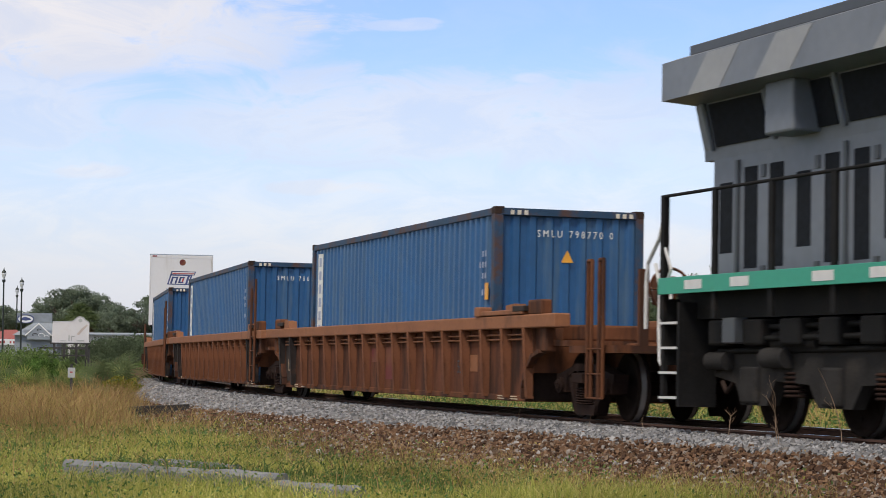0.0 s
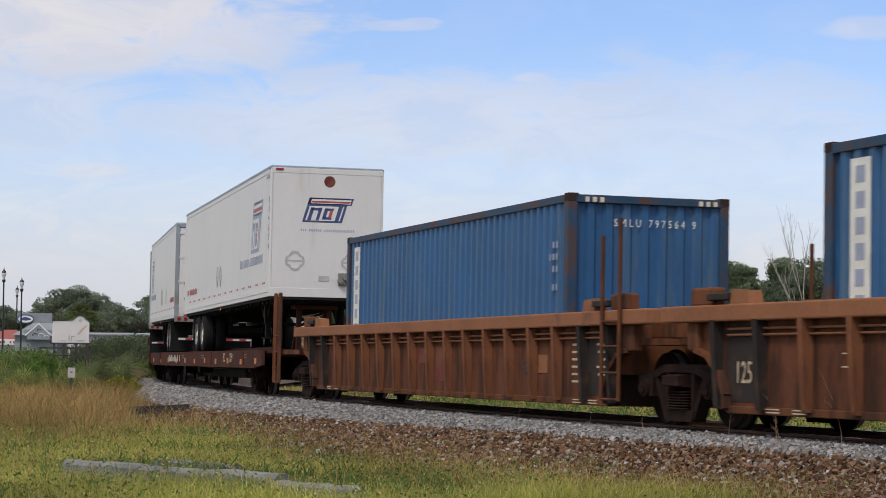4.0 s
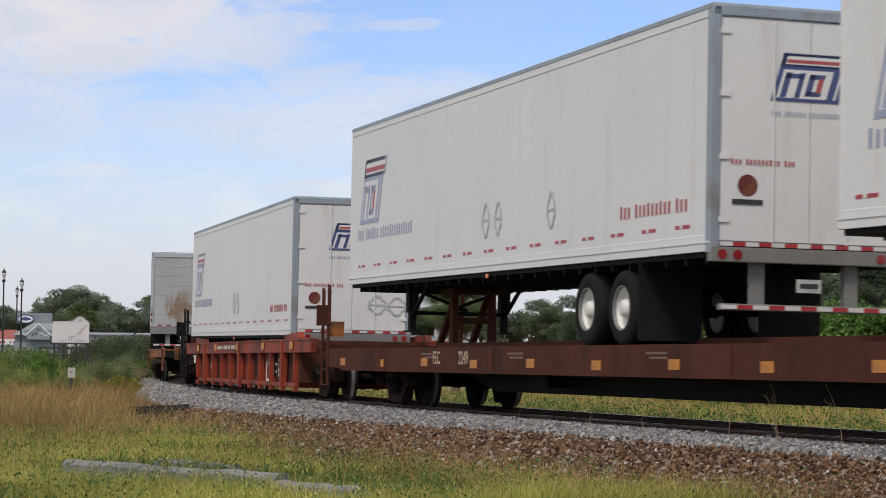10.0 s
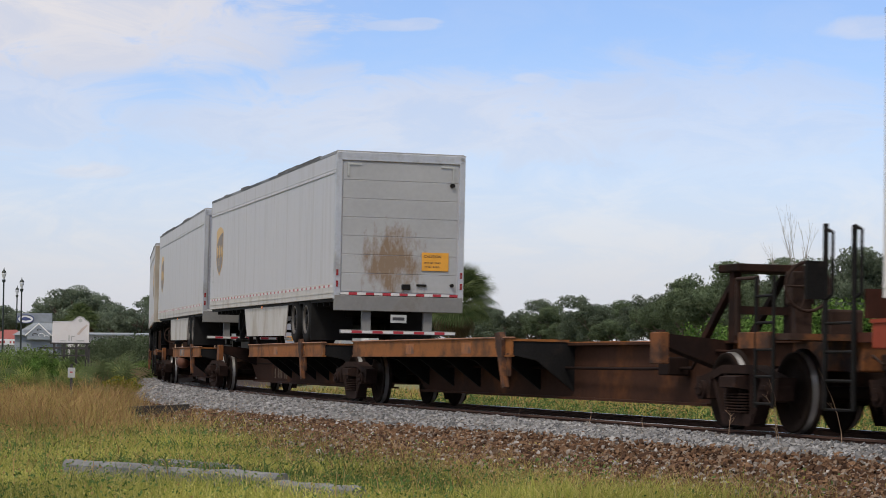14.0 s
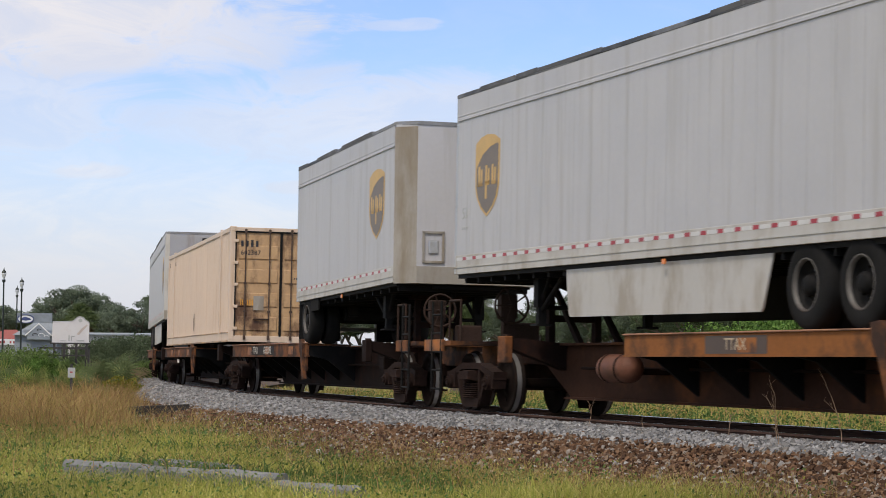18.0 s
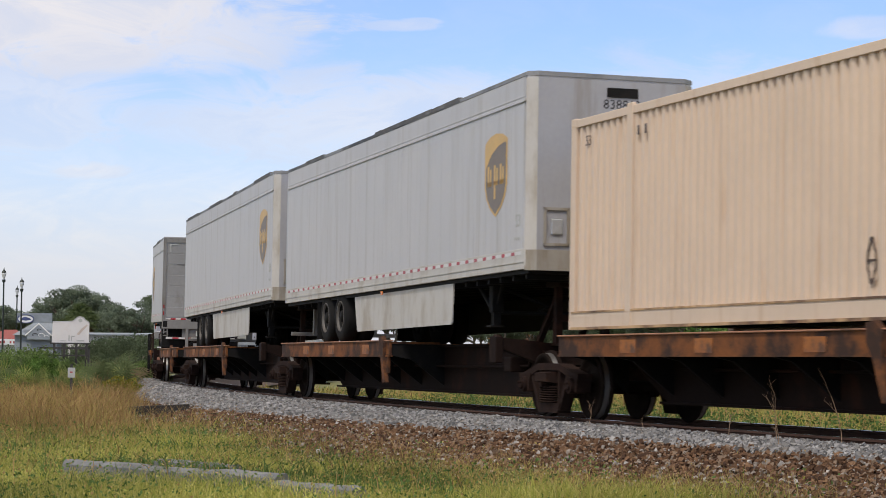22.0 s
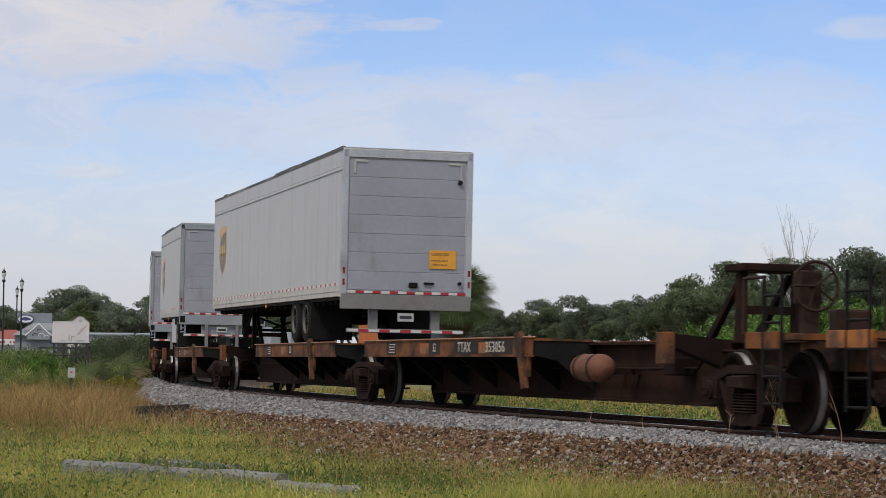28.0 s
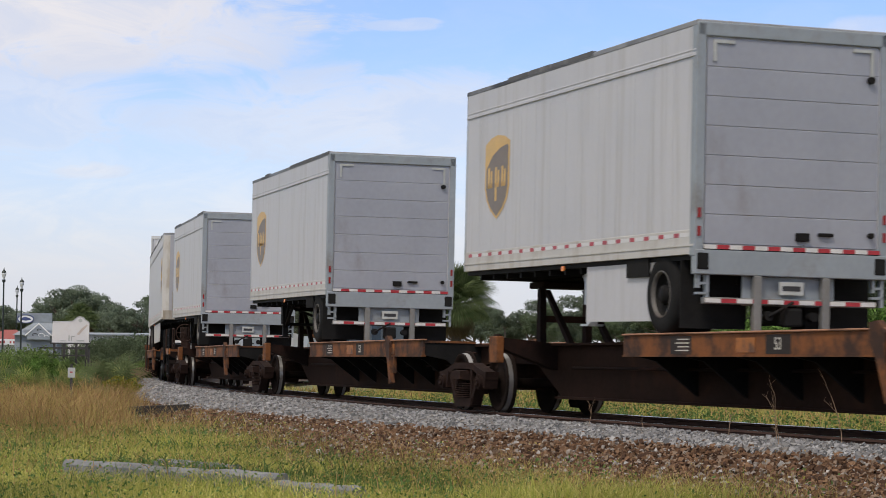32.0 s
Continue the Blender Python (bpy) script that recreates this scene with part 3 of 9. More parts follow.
def wheelset_mesh():
    s = Shape()
    for sg in (1, -1):
        # flange inside, tread, rim face, dished plate, hub
        s.lathe([(0.50, 0.68 * sg), (0.50, 0.715 * sg), (0.462, 0.73 * sg)], (0, 0, 0), seg=28, m=0)
        s.lathe([(0.462, 0.73 * sg), (0.456, 0.80 * sg)], (0, 0, 0), seg=28, m=1)
        s.lathe([(0.456, 0.80 * sg), (0.455, 0.825 * sg), (0.44, 0.83 * sg)], (0, 0, 0), seg=28, m=0)
        s.lathe([(0.44, 0.83 * sg), (0.385, 0.828 * sg), (0.37, 0.79 * sg), (0.20, 0.775 * sg), (0.15, 0.82 * sg), (0.11, 0.85 * sg), (0.0, 0.85 * sg)], (0, 0, 0), seg=28, m=0)
        s.lathe([(0.50, 0.68 * sg), (0.40, 0.685 * sg), (0.15, 0.70 * sg), (0.10, 0.62 * sg)], (0, 0, 0), seg=28, m=0)
        for k in range(5):
            t = 2 * math.pi * k / 5
            s.tube((0.285 * math.cos(t), 0.772 * sg, 0.285 * math.sin(t)), (0.285 * math.cos(t), 0.79 * sg, 0.285 * math.sin(t)), 0.035, seg=8)
    s.tube((0, -0.98, 0), (0, 0.98, 0), 0.08, seg=12)
    return s.mesh("wheelset", [wheel_steel, tread_steel])


def side_frame_mesh():
    s = Shape()
    y0, y1 = -0.10, 0.10
    top = [(-1.10, 0.60), (-0.62, 0.70), (-0.40, 0.76), (0.40, 0.76), (0.62, 0.70), (1.10, 0.60), (1.10, 0.50), (0.66, 0.59), (0.40, 0.66), (-0.40, 0.66), (-0.66, 0.59), (-1.10, 0.50)]
    s.prism(top, y0, y1)
    for sg in (1, -1):
        s.prism([(sg * 1.12, 0.62), (sg * 0.68, 0.62), (sg * 0.74, 0.36), (sg * 0.80, 0.36), (sg * 0.80, 0.50), (sg * 1.00, 0.50), (sg * 1.00, 0.36), (sg * 1.06, 0.36)], y0 - 0.01, y1 + 0.01)
        s.prism([(sg * 0.72, 0.60), (sg * 0.63, 0.60), (sg * 0.37, 0.20), (sg * 0.34, 0.08), (sg * 0.42, 0.10)], y0 + 0.015, y1 - 0.015)
        s.prism([(sg * 0.40, 0.70), (sg * 0.31, 0.70), (sg * 0.31, 0.18), (sg * 0.37, 0.18)], y0 + 0.02, y1 - 0.02)
        s.tube((sg * 0.89, -0.10, 0.457), (sg * 0.89, 0.16, 0.457), 0.115, seg=14)
        s.tube((sg * 0.89, 0.16, 0.457), (sg * 0.89, 0.19, 0.457), 0.075, seg=10)
        for k in range(3):
            t = 2 * math.pi * k / 3 + 0.4
            s.tube((sg * 0.89 + 0.05 * math.cos(t), 0.18, 0.457 + 0.05 * math.sin(t)), (sg * 0.89 + 0.05 * math.cos(t), 0.205, 0.457 + 0.05 * math.sin(t)), 0.016, seg=6)
    s.prism([(-0.44, 0.20), (0.44, 0.20), (0.36, 0.06), (-0.36, 0.06)], y0, y1)
    return s.mesh("side_frame", truck_brown)


def spring_mesh():
    s = Shape()
    for cx in (-0.17, 0.0, 0.17):
        for cy in (-0.07, 0.09):
            for k in range(7):
                z = 0.215 + 0.034 * k
                s.lathe([(0.075, z), (0.062, z + 0.012), (0.05, z), (0.062, z - 0.012)], (cx, cy, 0), axis="z", seg=12, closed=True)
    return s.mesh("spring_nest", truck_brown)


def bolster_mesh():
    s = Shape()
    s.prism([(-1.22, 0.50), (-0.5, 0.40), (0.5, 0.40), (1.22, 0.50), (1.22, 0.62), (0.4, 0.74), (-0.4, 0.74), (-1.22, 0.62)], -0.22, 0.22, axis="x")
    s.tube((0, 0, 0.70), (0, 0, 0.92), 0.2, seg=16)
    for sg in (1, -1):
        s.box(sg * 0.34 - 0.05, sg * 0.34 + 0.05, -0.85, 0.85, 0.34, 0.44)          # brake beams
        s.box(sg * 0.40 - 0.03, sg * 0.40 + 0.04, 0.62, 0.82, 0.30, 0.52)
        s.box(sg * 0.40 - 0.03, sg * 0.40 + 0.04, -0.82, -0.62, 0.30, 0.52)
    return s.mesh("truck", truck_brown)


WHEELSET, SIDE_FRAME, SPRINGS, BOLSTER = wheelset_mesh(), side_frame_mesh(), spring_mesh(), bolster_mesh()


def add_truck(car, x):
    tr = part("truck", BOLSTER, None, car, "four-wheel cast steel bogie", at=pose(x, 0, 0))
    for sg in (1, -1):
        part("side_frame", SIDE_FRAME, None, tr, at=pose(0, sg * 1.0, 0, 0, 0, 0 if sg > 0 else 180))
        part("spring_nest", SPRINGS, None, tr, "coil spring nest", at=pose(0, sg * 1.0, 0))
    for dx in (-0.89, 0.89):
        w = part("wheelset", WHEELSET, None, tr, "steel wheels with bright treads", at=pose(dx, 0, WHEEL_R))
        WHEELS.append((w, dx))
    return tr


def coupler_mesh():
    s = Shape()
    s.box(-0.35, 0.35, -0.09, 0.09, 0.72, 0.90, c=0.02)
    s.box(-0.62, -0.35, -0.14, 0.16, 0.69, 0.95, c=0.04)
    s.prism([(-0.80, 0.03), (-0.62, 0.14), (-0.55, 0.14), (-0.55, 0.02), (-0.72, -0.02)], 0.70, 0.94, axis="z")
    s.pipe([(-0.2, -0.25, 0.80), (-0.45, -0.28, 0.55), (-0.75, -0.22, 0.42), (-1.0, -0.15, 0.55)], 0.03, seg=6)
    s.pipe([(-0.1, 0.32, 0.85), (-0.25, 0.42, 0.88), (-0.5, 0.42, 0.78)], 0.015, seg=6)
    return s.mesh("coupler", rust_steel)


COUPLER = coupler_mesh()


def add_coupler(car, x, front):
    part("coupler", COUPLER, None, car, "knuckle coupler with air hose", at=pose(x, 0, 0, 0, 0, 0 if front else 180))


def ladder(x0, x1, y, z0, z1, step=0.3, r=0.016):
    s = Shape()
    s.tube((x0, y, z0), (x0, y, z1), r * 1.3, seg=8).tube((x1, y, z0), (x1, y, z1), r * 1.3, seg=8)
    z = z0 + 0.05
    while z < z1:
        s.tube((x0, y, z), (x1, y, z), r, seg=6)
        z += step
    return s


def brake_wheel(car, x, y, z, material=rust_steel):
    s = Shape()
    s.lathe([(0.28, -0.012), (0.30, 0), (0.28, 0.012), (0.26, 0)], (x, y, z), axis="x", seg=20, closed=True)
    for k in range(5):
        t = 2 * math.pi * k / 5
        s.tube((x, y, z), (x, y + 0.27 * math.cos(t), z + 0.27 * math.sin(t)), 0.014, seg=6)
    s.tube((x - 0.05, y, z), (x + 0.18, y, z), 0.03, seg=8)
    s.box(x + 0.1, x + 0.3, y - 0.14, y + 0.14, z - 0.2, z + 0.18, c=0.02)
    part("brake_wheel", s, material, car, "hand brake wheel and gear box")


# ---------- brown articulated well car ----------
mark_tan = mat("tan stencil paint", (0.50, 0.40, 0.28), 0.7, var=0.25, scale=6, bump=0)
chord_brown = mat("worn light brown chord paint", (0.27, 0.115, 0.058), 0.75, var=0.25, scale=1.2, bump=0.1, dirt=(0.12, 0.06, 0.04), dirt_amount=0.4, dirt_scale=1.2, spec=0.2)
black_patch = mat("black patch paint", (0.030, 0.024, 0.022), 0.7, var=0.4, scale=2.5, bump=0.08, dirt=(0.11, 0.05, 0.03), dirt_amount=0.25, dirt_scale=2.5, spec=0.2)
faded_red = mat("faded dark red patch", (0.14, 0.035, 0.035), 0.75, var=0.3, scale=2.0, bump=0.05, dirt=(0.17, 0.07, 0.04), dirt_amount=0.6, dirt_scale=2.5, spec=0.2)

# sheet darker, ribs lighter: shading of the recess is put into their colours
well_sheet = mat("streaked brown side sheet darkened as recess", (0.128, 0.050, 0.029), 0.8, var=0.3, scale=0.9, bump=0.12, dirt=(0.045, 0.024, 0.018), dirt_amount=0.65, dirt_scale=3.2, stretch=0.18, spec=0.1)
rib_brown = mat("rusty rib paint lightened for relief", (0.195, 0.080, 0.042), 0.8, var=0.3, scale=1.6, bump=0.12, dirt=(0.075, 0.036, 0.025), dirt_amount=0.5, dirt_scale=4.0, stretch=0.2, spec=0.1)


def well_unit(s_mid, front_end, rear_end, number, first):
    car = thing("well_car", "rust brown steel well car carrying a blue container", "well car", "articulated well car units")
    half = 9.79
    for sg in (1, -1):
        y = 1.36 * sg
        # side wall with the corners cut away over the bogies
        wall = Shape()
        lo, hi = 0.24, 1.27
        cut = [(-8.75, hi), (-8.75, 0.92), (-8.45, 0.86), (-8.15, 0.66), (-8.0, 0.40), (-8.0, lo), (8.0, lo), (8.0, 0.40), (8.15, 0.66), (8.45, 0.86), (8.75, 0.92), (8.75, hi)]
        wall.prism(cut, y - 0.045 * sg, y - 0.06 * sg)
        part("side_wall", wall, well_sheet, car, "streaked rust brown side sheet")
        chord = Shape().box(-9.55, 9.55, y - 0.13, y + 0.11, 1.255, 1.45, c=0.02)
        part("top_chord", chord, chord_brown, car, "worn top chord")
        sill = Shape().box(-8.0, 8.0, y - 0.10 if sg > 0 else y + 0.02, y - 0.02 if sg > 0 else y + 0.10, 0.20, 0.29, c=0.012)
        part("side_sill", sill, well_brown, car)
        # ribs taper down to small feet; those by the stencil panels are black
        rib = Shape()
        o, i_ = y + 0.11 * sg, y - 0.045 * sg
        for xa in (-0.045, 0.03):
            rib.add([(xa, i_, 1.27), (xa + 0.015, i_, 1.27), (xa + 0.015, o, 1.27), (xa, o, 1.27), (xa, i_, 0.27), (xa + 0.015, i_, 0.27), (xa + 0.015, y + 0.05 * sg, 0.27), (xa, y + 0.05 * sg, 0.27)],
                    [(0, 1, 2, 3), (7, 6, 5, 4), (0, 4, 5, 1), (1, 5, 6, 2), (2, 6, 7, 3), (3, 7, 4, 0)])
        rib.add([(-0.055, o - 0.012 * sg, 1.27), (0.055, o - 0.012 * sg, 1.27), (0.055, o, 1.27), (-0.055, o, 1.27), (-0.055, y + 0.038 * sg, 0.27), (0.055, y + 0.038 * sg, 0.27), (0.055, y + 0.05 * sg, 0.27), (-0.055, y + 0.05 * sg, 0.27)],
                [(0, 1, 2, 3), (7, 6, 5, 4), (0, 4, 5, 1), (1, 5, 6, 2), (2, 6, 7, 3), (3, 7, 4, 0)])
        rib.box(-0.07, 0.07, min(i_, y + 0.04 * sg), max(i_, y + 0.04 * sg), 0.25, 0.29)
        me, me_black = rib.mesh("rib", rib_brown), rib.mesh("rib", black_patch)
        for k in range(17):
            xr = -8.2 + k * 16.4 / 16
            part("rib", me_black if abs(abs(xr) - 7.7) < 0.6 and (xr > 0 or not front_end) else me, None, car, at=pose(xr, 0, 0))
        for e in (1, -1):
            arch = Shape()
            pts = [(e * a, z) for a, z in ((8.78, 0.90), (8.47, 0.84), (8.18, 0.64), (8.03, 0.40), (8.03, 0.24))]
            for (xa, za), (xb, zb) in zip(pts, pts[1:]):
                arch.prism([(xa, za), (xb, zb), (xb - e * 0.06, zb + 0.02), (xa - e * 0.04, za + 0.06)], y - 0.06 * sg, y + 0.06 * sg)
            part("wheel_arch", arch, well_brown, car, "curved wheel arch plate")
        for k in range(4):
            for zz in (1.17, 1.10):
                rod = Shape().tube((-8.0 + k * 4, y + 0.0 * sg, zz), (-4.02 + k * 4, y + 0.0 * sg, zz), 0.016, seg=6)
                part("pipe_rail", rod, chord_brown, car)
        guide = Shape()
        for e in (1, -1):
            guide.prism([(e * 7.30, 1.45), (e * 7.78, 1.45), (e * 7.74, 1.62), (e * 7.36, 1.60)], y - 0.09, y + 0.09)
        parts("container_guide", guide, chord_brown, car)
        clamp = Shape()
        for e in (1, -1):
            clamp.box(min(e * 7.76, e * 8.3), max(e * 7.76, e * 8.3), y - 0.04, y + 0.13, 1.50, 1.58, c=0.01)
        parts("clamp_bar", clamp, black_patch, car, "dark locking clamp bar")
        posts = Shape()
        for e in (1, -1):
            posts.box(e * 8.85 - 0.14, e * 8.85 + 0.14, y - 0.12, y + 0.03, 0.92, 1.30, c=0.02)
            posts.box(e * 8.55 - 0.3, e * 8.55 + 0.3, y - 0.11, y + 0.06, 1.44, 1.66, c=0.03)
        parts("corner_post", posts, well_brown, car)
        # black stencil panels and small plates
        if sg > 0:
            for e in (1, -1):
                for xa, xb in ((7.24, 8.1), ) if (e > 0 and number) or (e < 0 and not front_end) else ():
                    pan = Shape().box(min(e * xa, e * xb), max(e * xa, e * xb), y - 0.045, y - 0.038, 0.34, 1.2)
                    part("stencil_panel", pan, black_patch, car, "black stencil panel")
            number and letters(number, 0.36, car, mark_tan, on_side(7.66, y - 0.034, 0.66), squeeze=0.78)
            for k, (xa, xb, za, zb) in enumerate(((-0.95, -0.15, 0.45, 1.02), (0.0, 0.85, 0.75, 1.0), (0.95, 1.5, 0.6, 0.95))):
                part("faded_patch", Shape().box(xa, xb, y - 0.045, y - 0.040, za, zb), faded_red, car, "faded dark red paint patch")
            part("data_plate", Shape().box(-5.60, -5.22, y - 0.045, y - 0.038, 0.62, 0.88), chord_brown, car)
            letters("53", 0.30, car, mark_black, on_side(-4.65, y - 0.040, 0.68), squeeze=0.8)
            bars = Shape()
            for i in range(6):
                if front_end:
                    continue
                bars.box(-7.95 + 0.06 * (i % 2), -7.55 - 0.05 * (i % 3), y - 0.038, y - 0.034, 1.0 - i * 0.10, 1.03 - i * 0.10)
                bars.box(-6.98 + 0.05 * (i % 3), -6.60, y - 0.045, y - 0.040, 1.0 - i * 0.10, 1.03 - i * 0.10)
                if i < 4:
                    bars.box(1.15 + 4.1 * (i % 2), 1.40 + 4.1 * (i % 2), y - 0.045, y - 0.040, 0.95 - i * 0.07, 0.965 - i * 0.07)
            for i in range(2):
                bars.box(6.2 + i * 0.6, 6.5 + i * 0.6, y - 0.02, y - 0.016, 0.26, 0.275).box(6.2 + i * 0.6, 6.5 + i * 0.6, y - 0.02, y - 0.016, 0.225, 0.24)
                bars.box(-7.6 + i * 0.6, -7.3 + i * 0.6, y - 0.02, y - 0.016, 0.26, 0.275).box(-7.6 + i * 0.6, -7.3 + i * 0.6, y - 0.02, y - 0.016, 0.225, 0.24)
            parts("stencil_bar", bars, mark_tan, car)
    floor = Shape()
    for k in range(9):
        floor.box(-7.9 + k * 1.95, -7.5 + k * 1.95, -1.3, 1.3, 0.20, 0.26)
    parts("cross_bearer", floor, well_brown, car)
    for e in (1, -1):
        endp = Shape()
        endp.box(e * 8.95 - 1.0, e * 8.95 + 0.75, -0.42, 0.42, 0.62, 1.05, c=0.03)
        endp.box(e * 8.2 - 0.12, e * 8.2 + 0.12, -1.33, 1.33, 0.62, 1.32)
        endp.box(e * 9.0 - 0.55, e * 9.0 + 0.4, -1.28, 1.28, 1.0, 1.08)
        endp.box(e * 9.1 - 0.2, e * 9.1 + 0.5, -1.0, 1.0, 1.08, 1.30, c=0.03)
        part("end_platform", endp, well_brown, car)
        for yy in (1.50, -1.50) if e < 0 and not front_end else ():
            rung = Shape().tube((-8.78, yy, 0.28), (-8.78, yy, 2.62), 0.030, seg=8).tube((-8.17, yy, 0.28), (-8.17, yy, 2.42), 0.030, seg=8)
            for z in (0.30, 0.64, 0.98, 1.30):
                rung.tube((-8.78, yy, z), (-8.17, yy, z), 0.018, seg=6)
            part("ladder", rung, well_brown, car, "corner ladder with tall grab rails")
        # added dark plate, stands in for the shade inside the wheel arch
        part("bulkhead", Shape().box(min(e * 8.02, e * 8.08), max(e * 8.02, e * 8.08), -1.24, 1.24, 0.22, 1.05), rust_steel, car)
        cyl = Shape().tube((e * 8.5, -0.5, 0.85), (e * 8.5, 0.35, 0.85), 0.16, seg=14)
        part("air_cylinder", cyl, blue_box if first and e < 0 else black_steel, car)
    if front_end:
        add_truck(car, -half)
        box = Shape().box(-11.5, -9.7, -1.30, 1.30, 0.90, 1.0).box(-11.6, -9.5, -0.35, 0.35, 0.66, 1.0, c=0.03)
        for yy in (-0.9, 0.0, 0.9):
            box.box(-11.45, -11.35, yy - 0.06, yy + 0.06, 1.0, 2.0 if yy else 1.6)
        part("end_sill", box, well_brown, car)
        tall = Shape()
        for xx in (-11.15, -11.0, -10.72, -10.57):
            tall.tube((xx, 1.36, 0.3), (xx, 1.36, 2.12), 0.028, seg=8)
        for xx in (-11.15, -10.72):
            tall.pipe([(xx, 1.36, 2.12), (xx + 0.15, 1.36, 2.12)], 0.028, seg=8)
        for z in (0.3, 0.62, 0.95):
            tall.tube((-11.15, 1.36, z), (-10.57, 1.36, z), 0.016, seg=6)
        part("ladder", tall, well_brown, car, "tall grab rails over a step ladder")
        plank = Shape().box(-8.2, -6.0, 1.28, 1.48, 1.46, 1.53, c=0.012).box(-6.2, -5.95, 1.26, 1.50, 1.45, 1.60, c=0.02)
        part("walkway_plate", plank, chord_brown, car, "plate over the top chord")
        brake_wheel(car, -11.2, 0.45, 1.75, well_brown)
        add_coupler(car, -11.6, True)
    add_truck(car, half)
    if rear_end:
        box = Shape().box(9.7, 11.9, -1.30, 1.30, 0.90, 1.0).box(9.5, 11.8, -0.35, 0.35, 0.66, 1.0, c=0.03)
        part("end_sill", box, well_brown, car)
        tall = Shape()
        for xx in (11.25, 11.4, 11.7, 11.85):
            tall.tube((xx, 1.36, 0.3), (xx, 1.36, 2.2), 0.03, seg=8)
        for z in (0.3, 0.62, 0.95, 1.3):
            tall.tube((11.25, 1.36, z), (11.85, 1.36, z), 0.016, seg=6)
        tall.pipe([(11.25, 1.36, 2.2), (11.4, 1.36, 2.2)], 0.03, seg=8)
        tall.pipe([(11.7, 1.36, 2.2), (11.85, 1.36, 2.2)], 0.03, seg=8)
        part("ladder", tall, well_brown, car, "tall grab rails over a step ladder")
        add_coupler(car, 11.7, False)
    RIDES.append((car, s_mid - half, s_mid + half, 0.0, 0.0, True))
    return car


def text_bars(parent, at, width, height, words, material, name="name_bar"):
    """A line of writing as plain bars, word by word."""
    s = Shape()
    total = sum(words) + 0.8 * (len(words) - 1)
    u = width / total
    x = -width / 2
    for n in words:
        for i in range(n):
            s.box(x + 0.18 * u, x + 0.66 * u, -height / 2, height / 2 * (0.75 if (i * 7 + n) % 3 else 1.0), 0, 0.003)
            x += u
        x += 0.8 * u
    parts(name, s, material, parent, at=at)


# ---------- long flat cars ----------
mark_rubbed = mat("rubbed chalk marks", (0.17, 0.11, 0.065), 0.8, var=0.4, scale=8, bump=0)
mark_dull = mat("dull white stencil paint", (0.52, 0.49, 0.44), 0.7, var=0.3, scale=6, bump=0)
mark_faint = mat("worn away stencil paint", (0.16, 0.10, 0.08), 0.7, var=0.3, scale=6, bump=0)

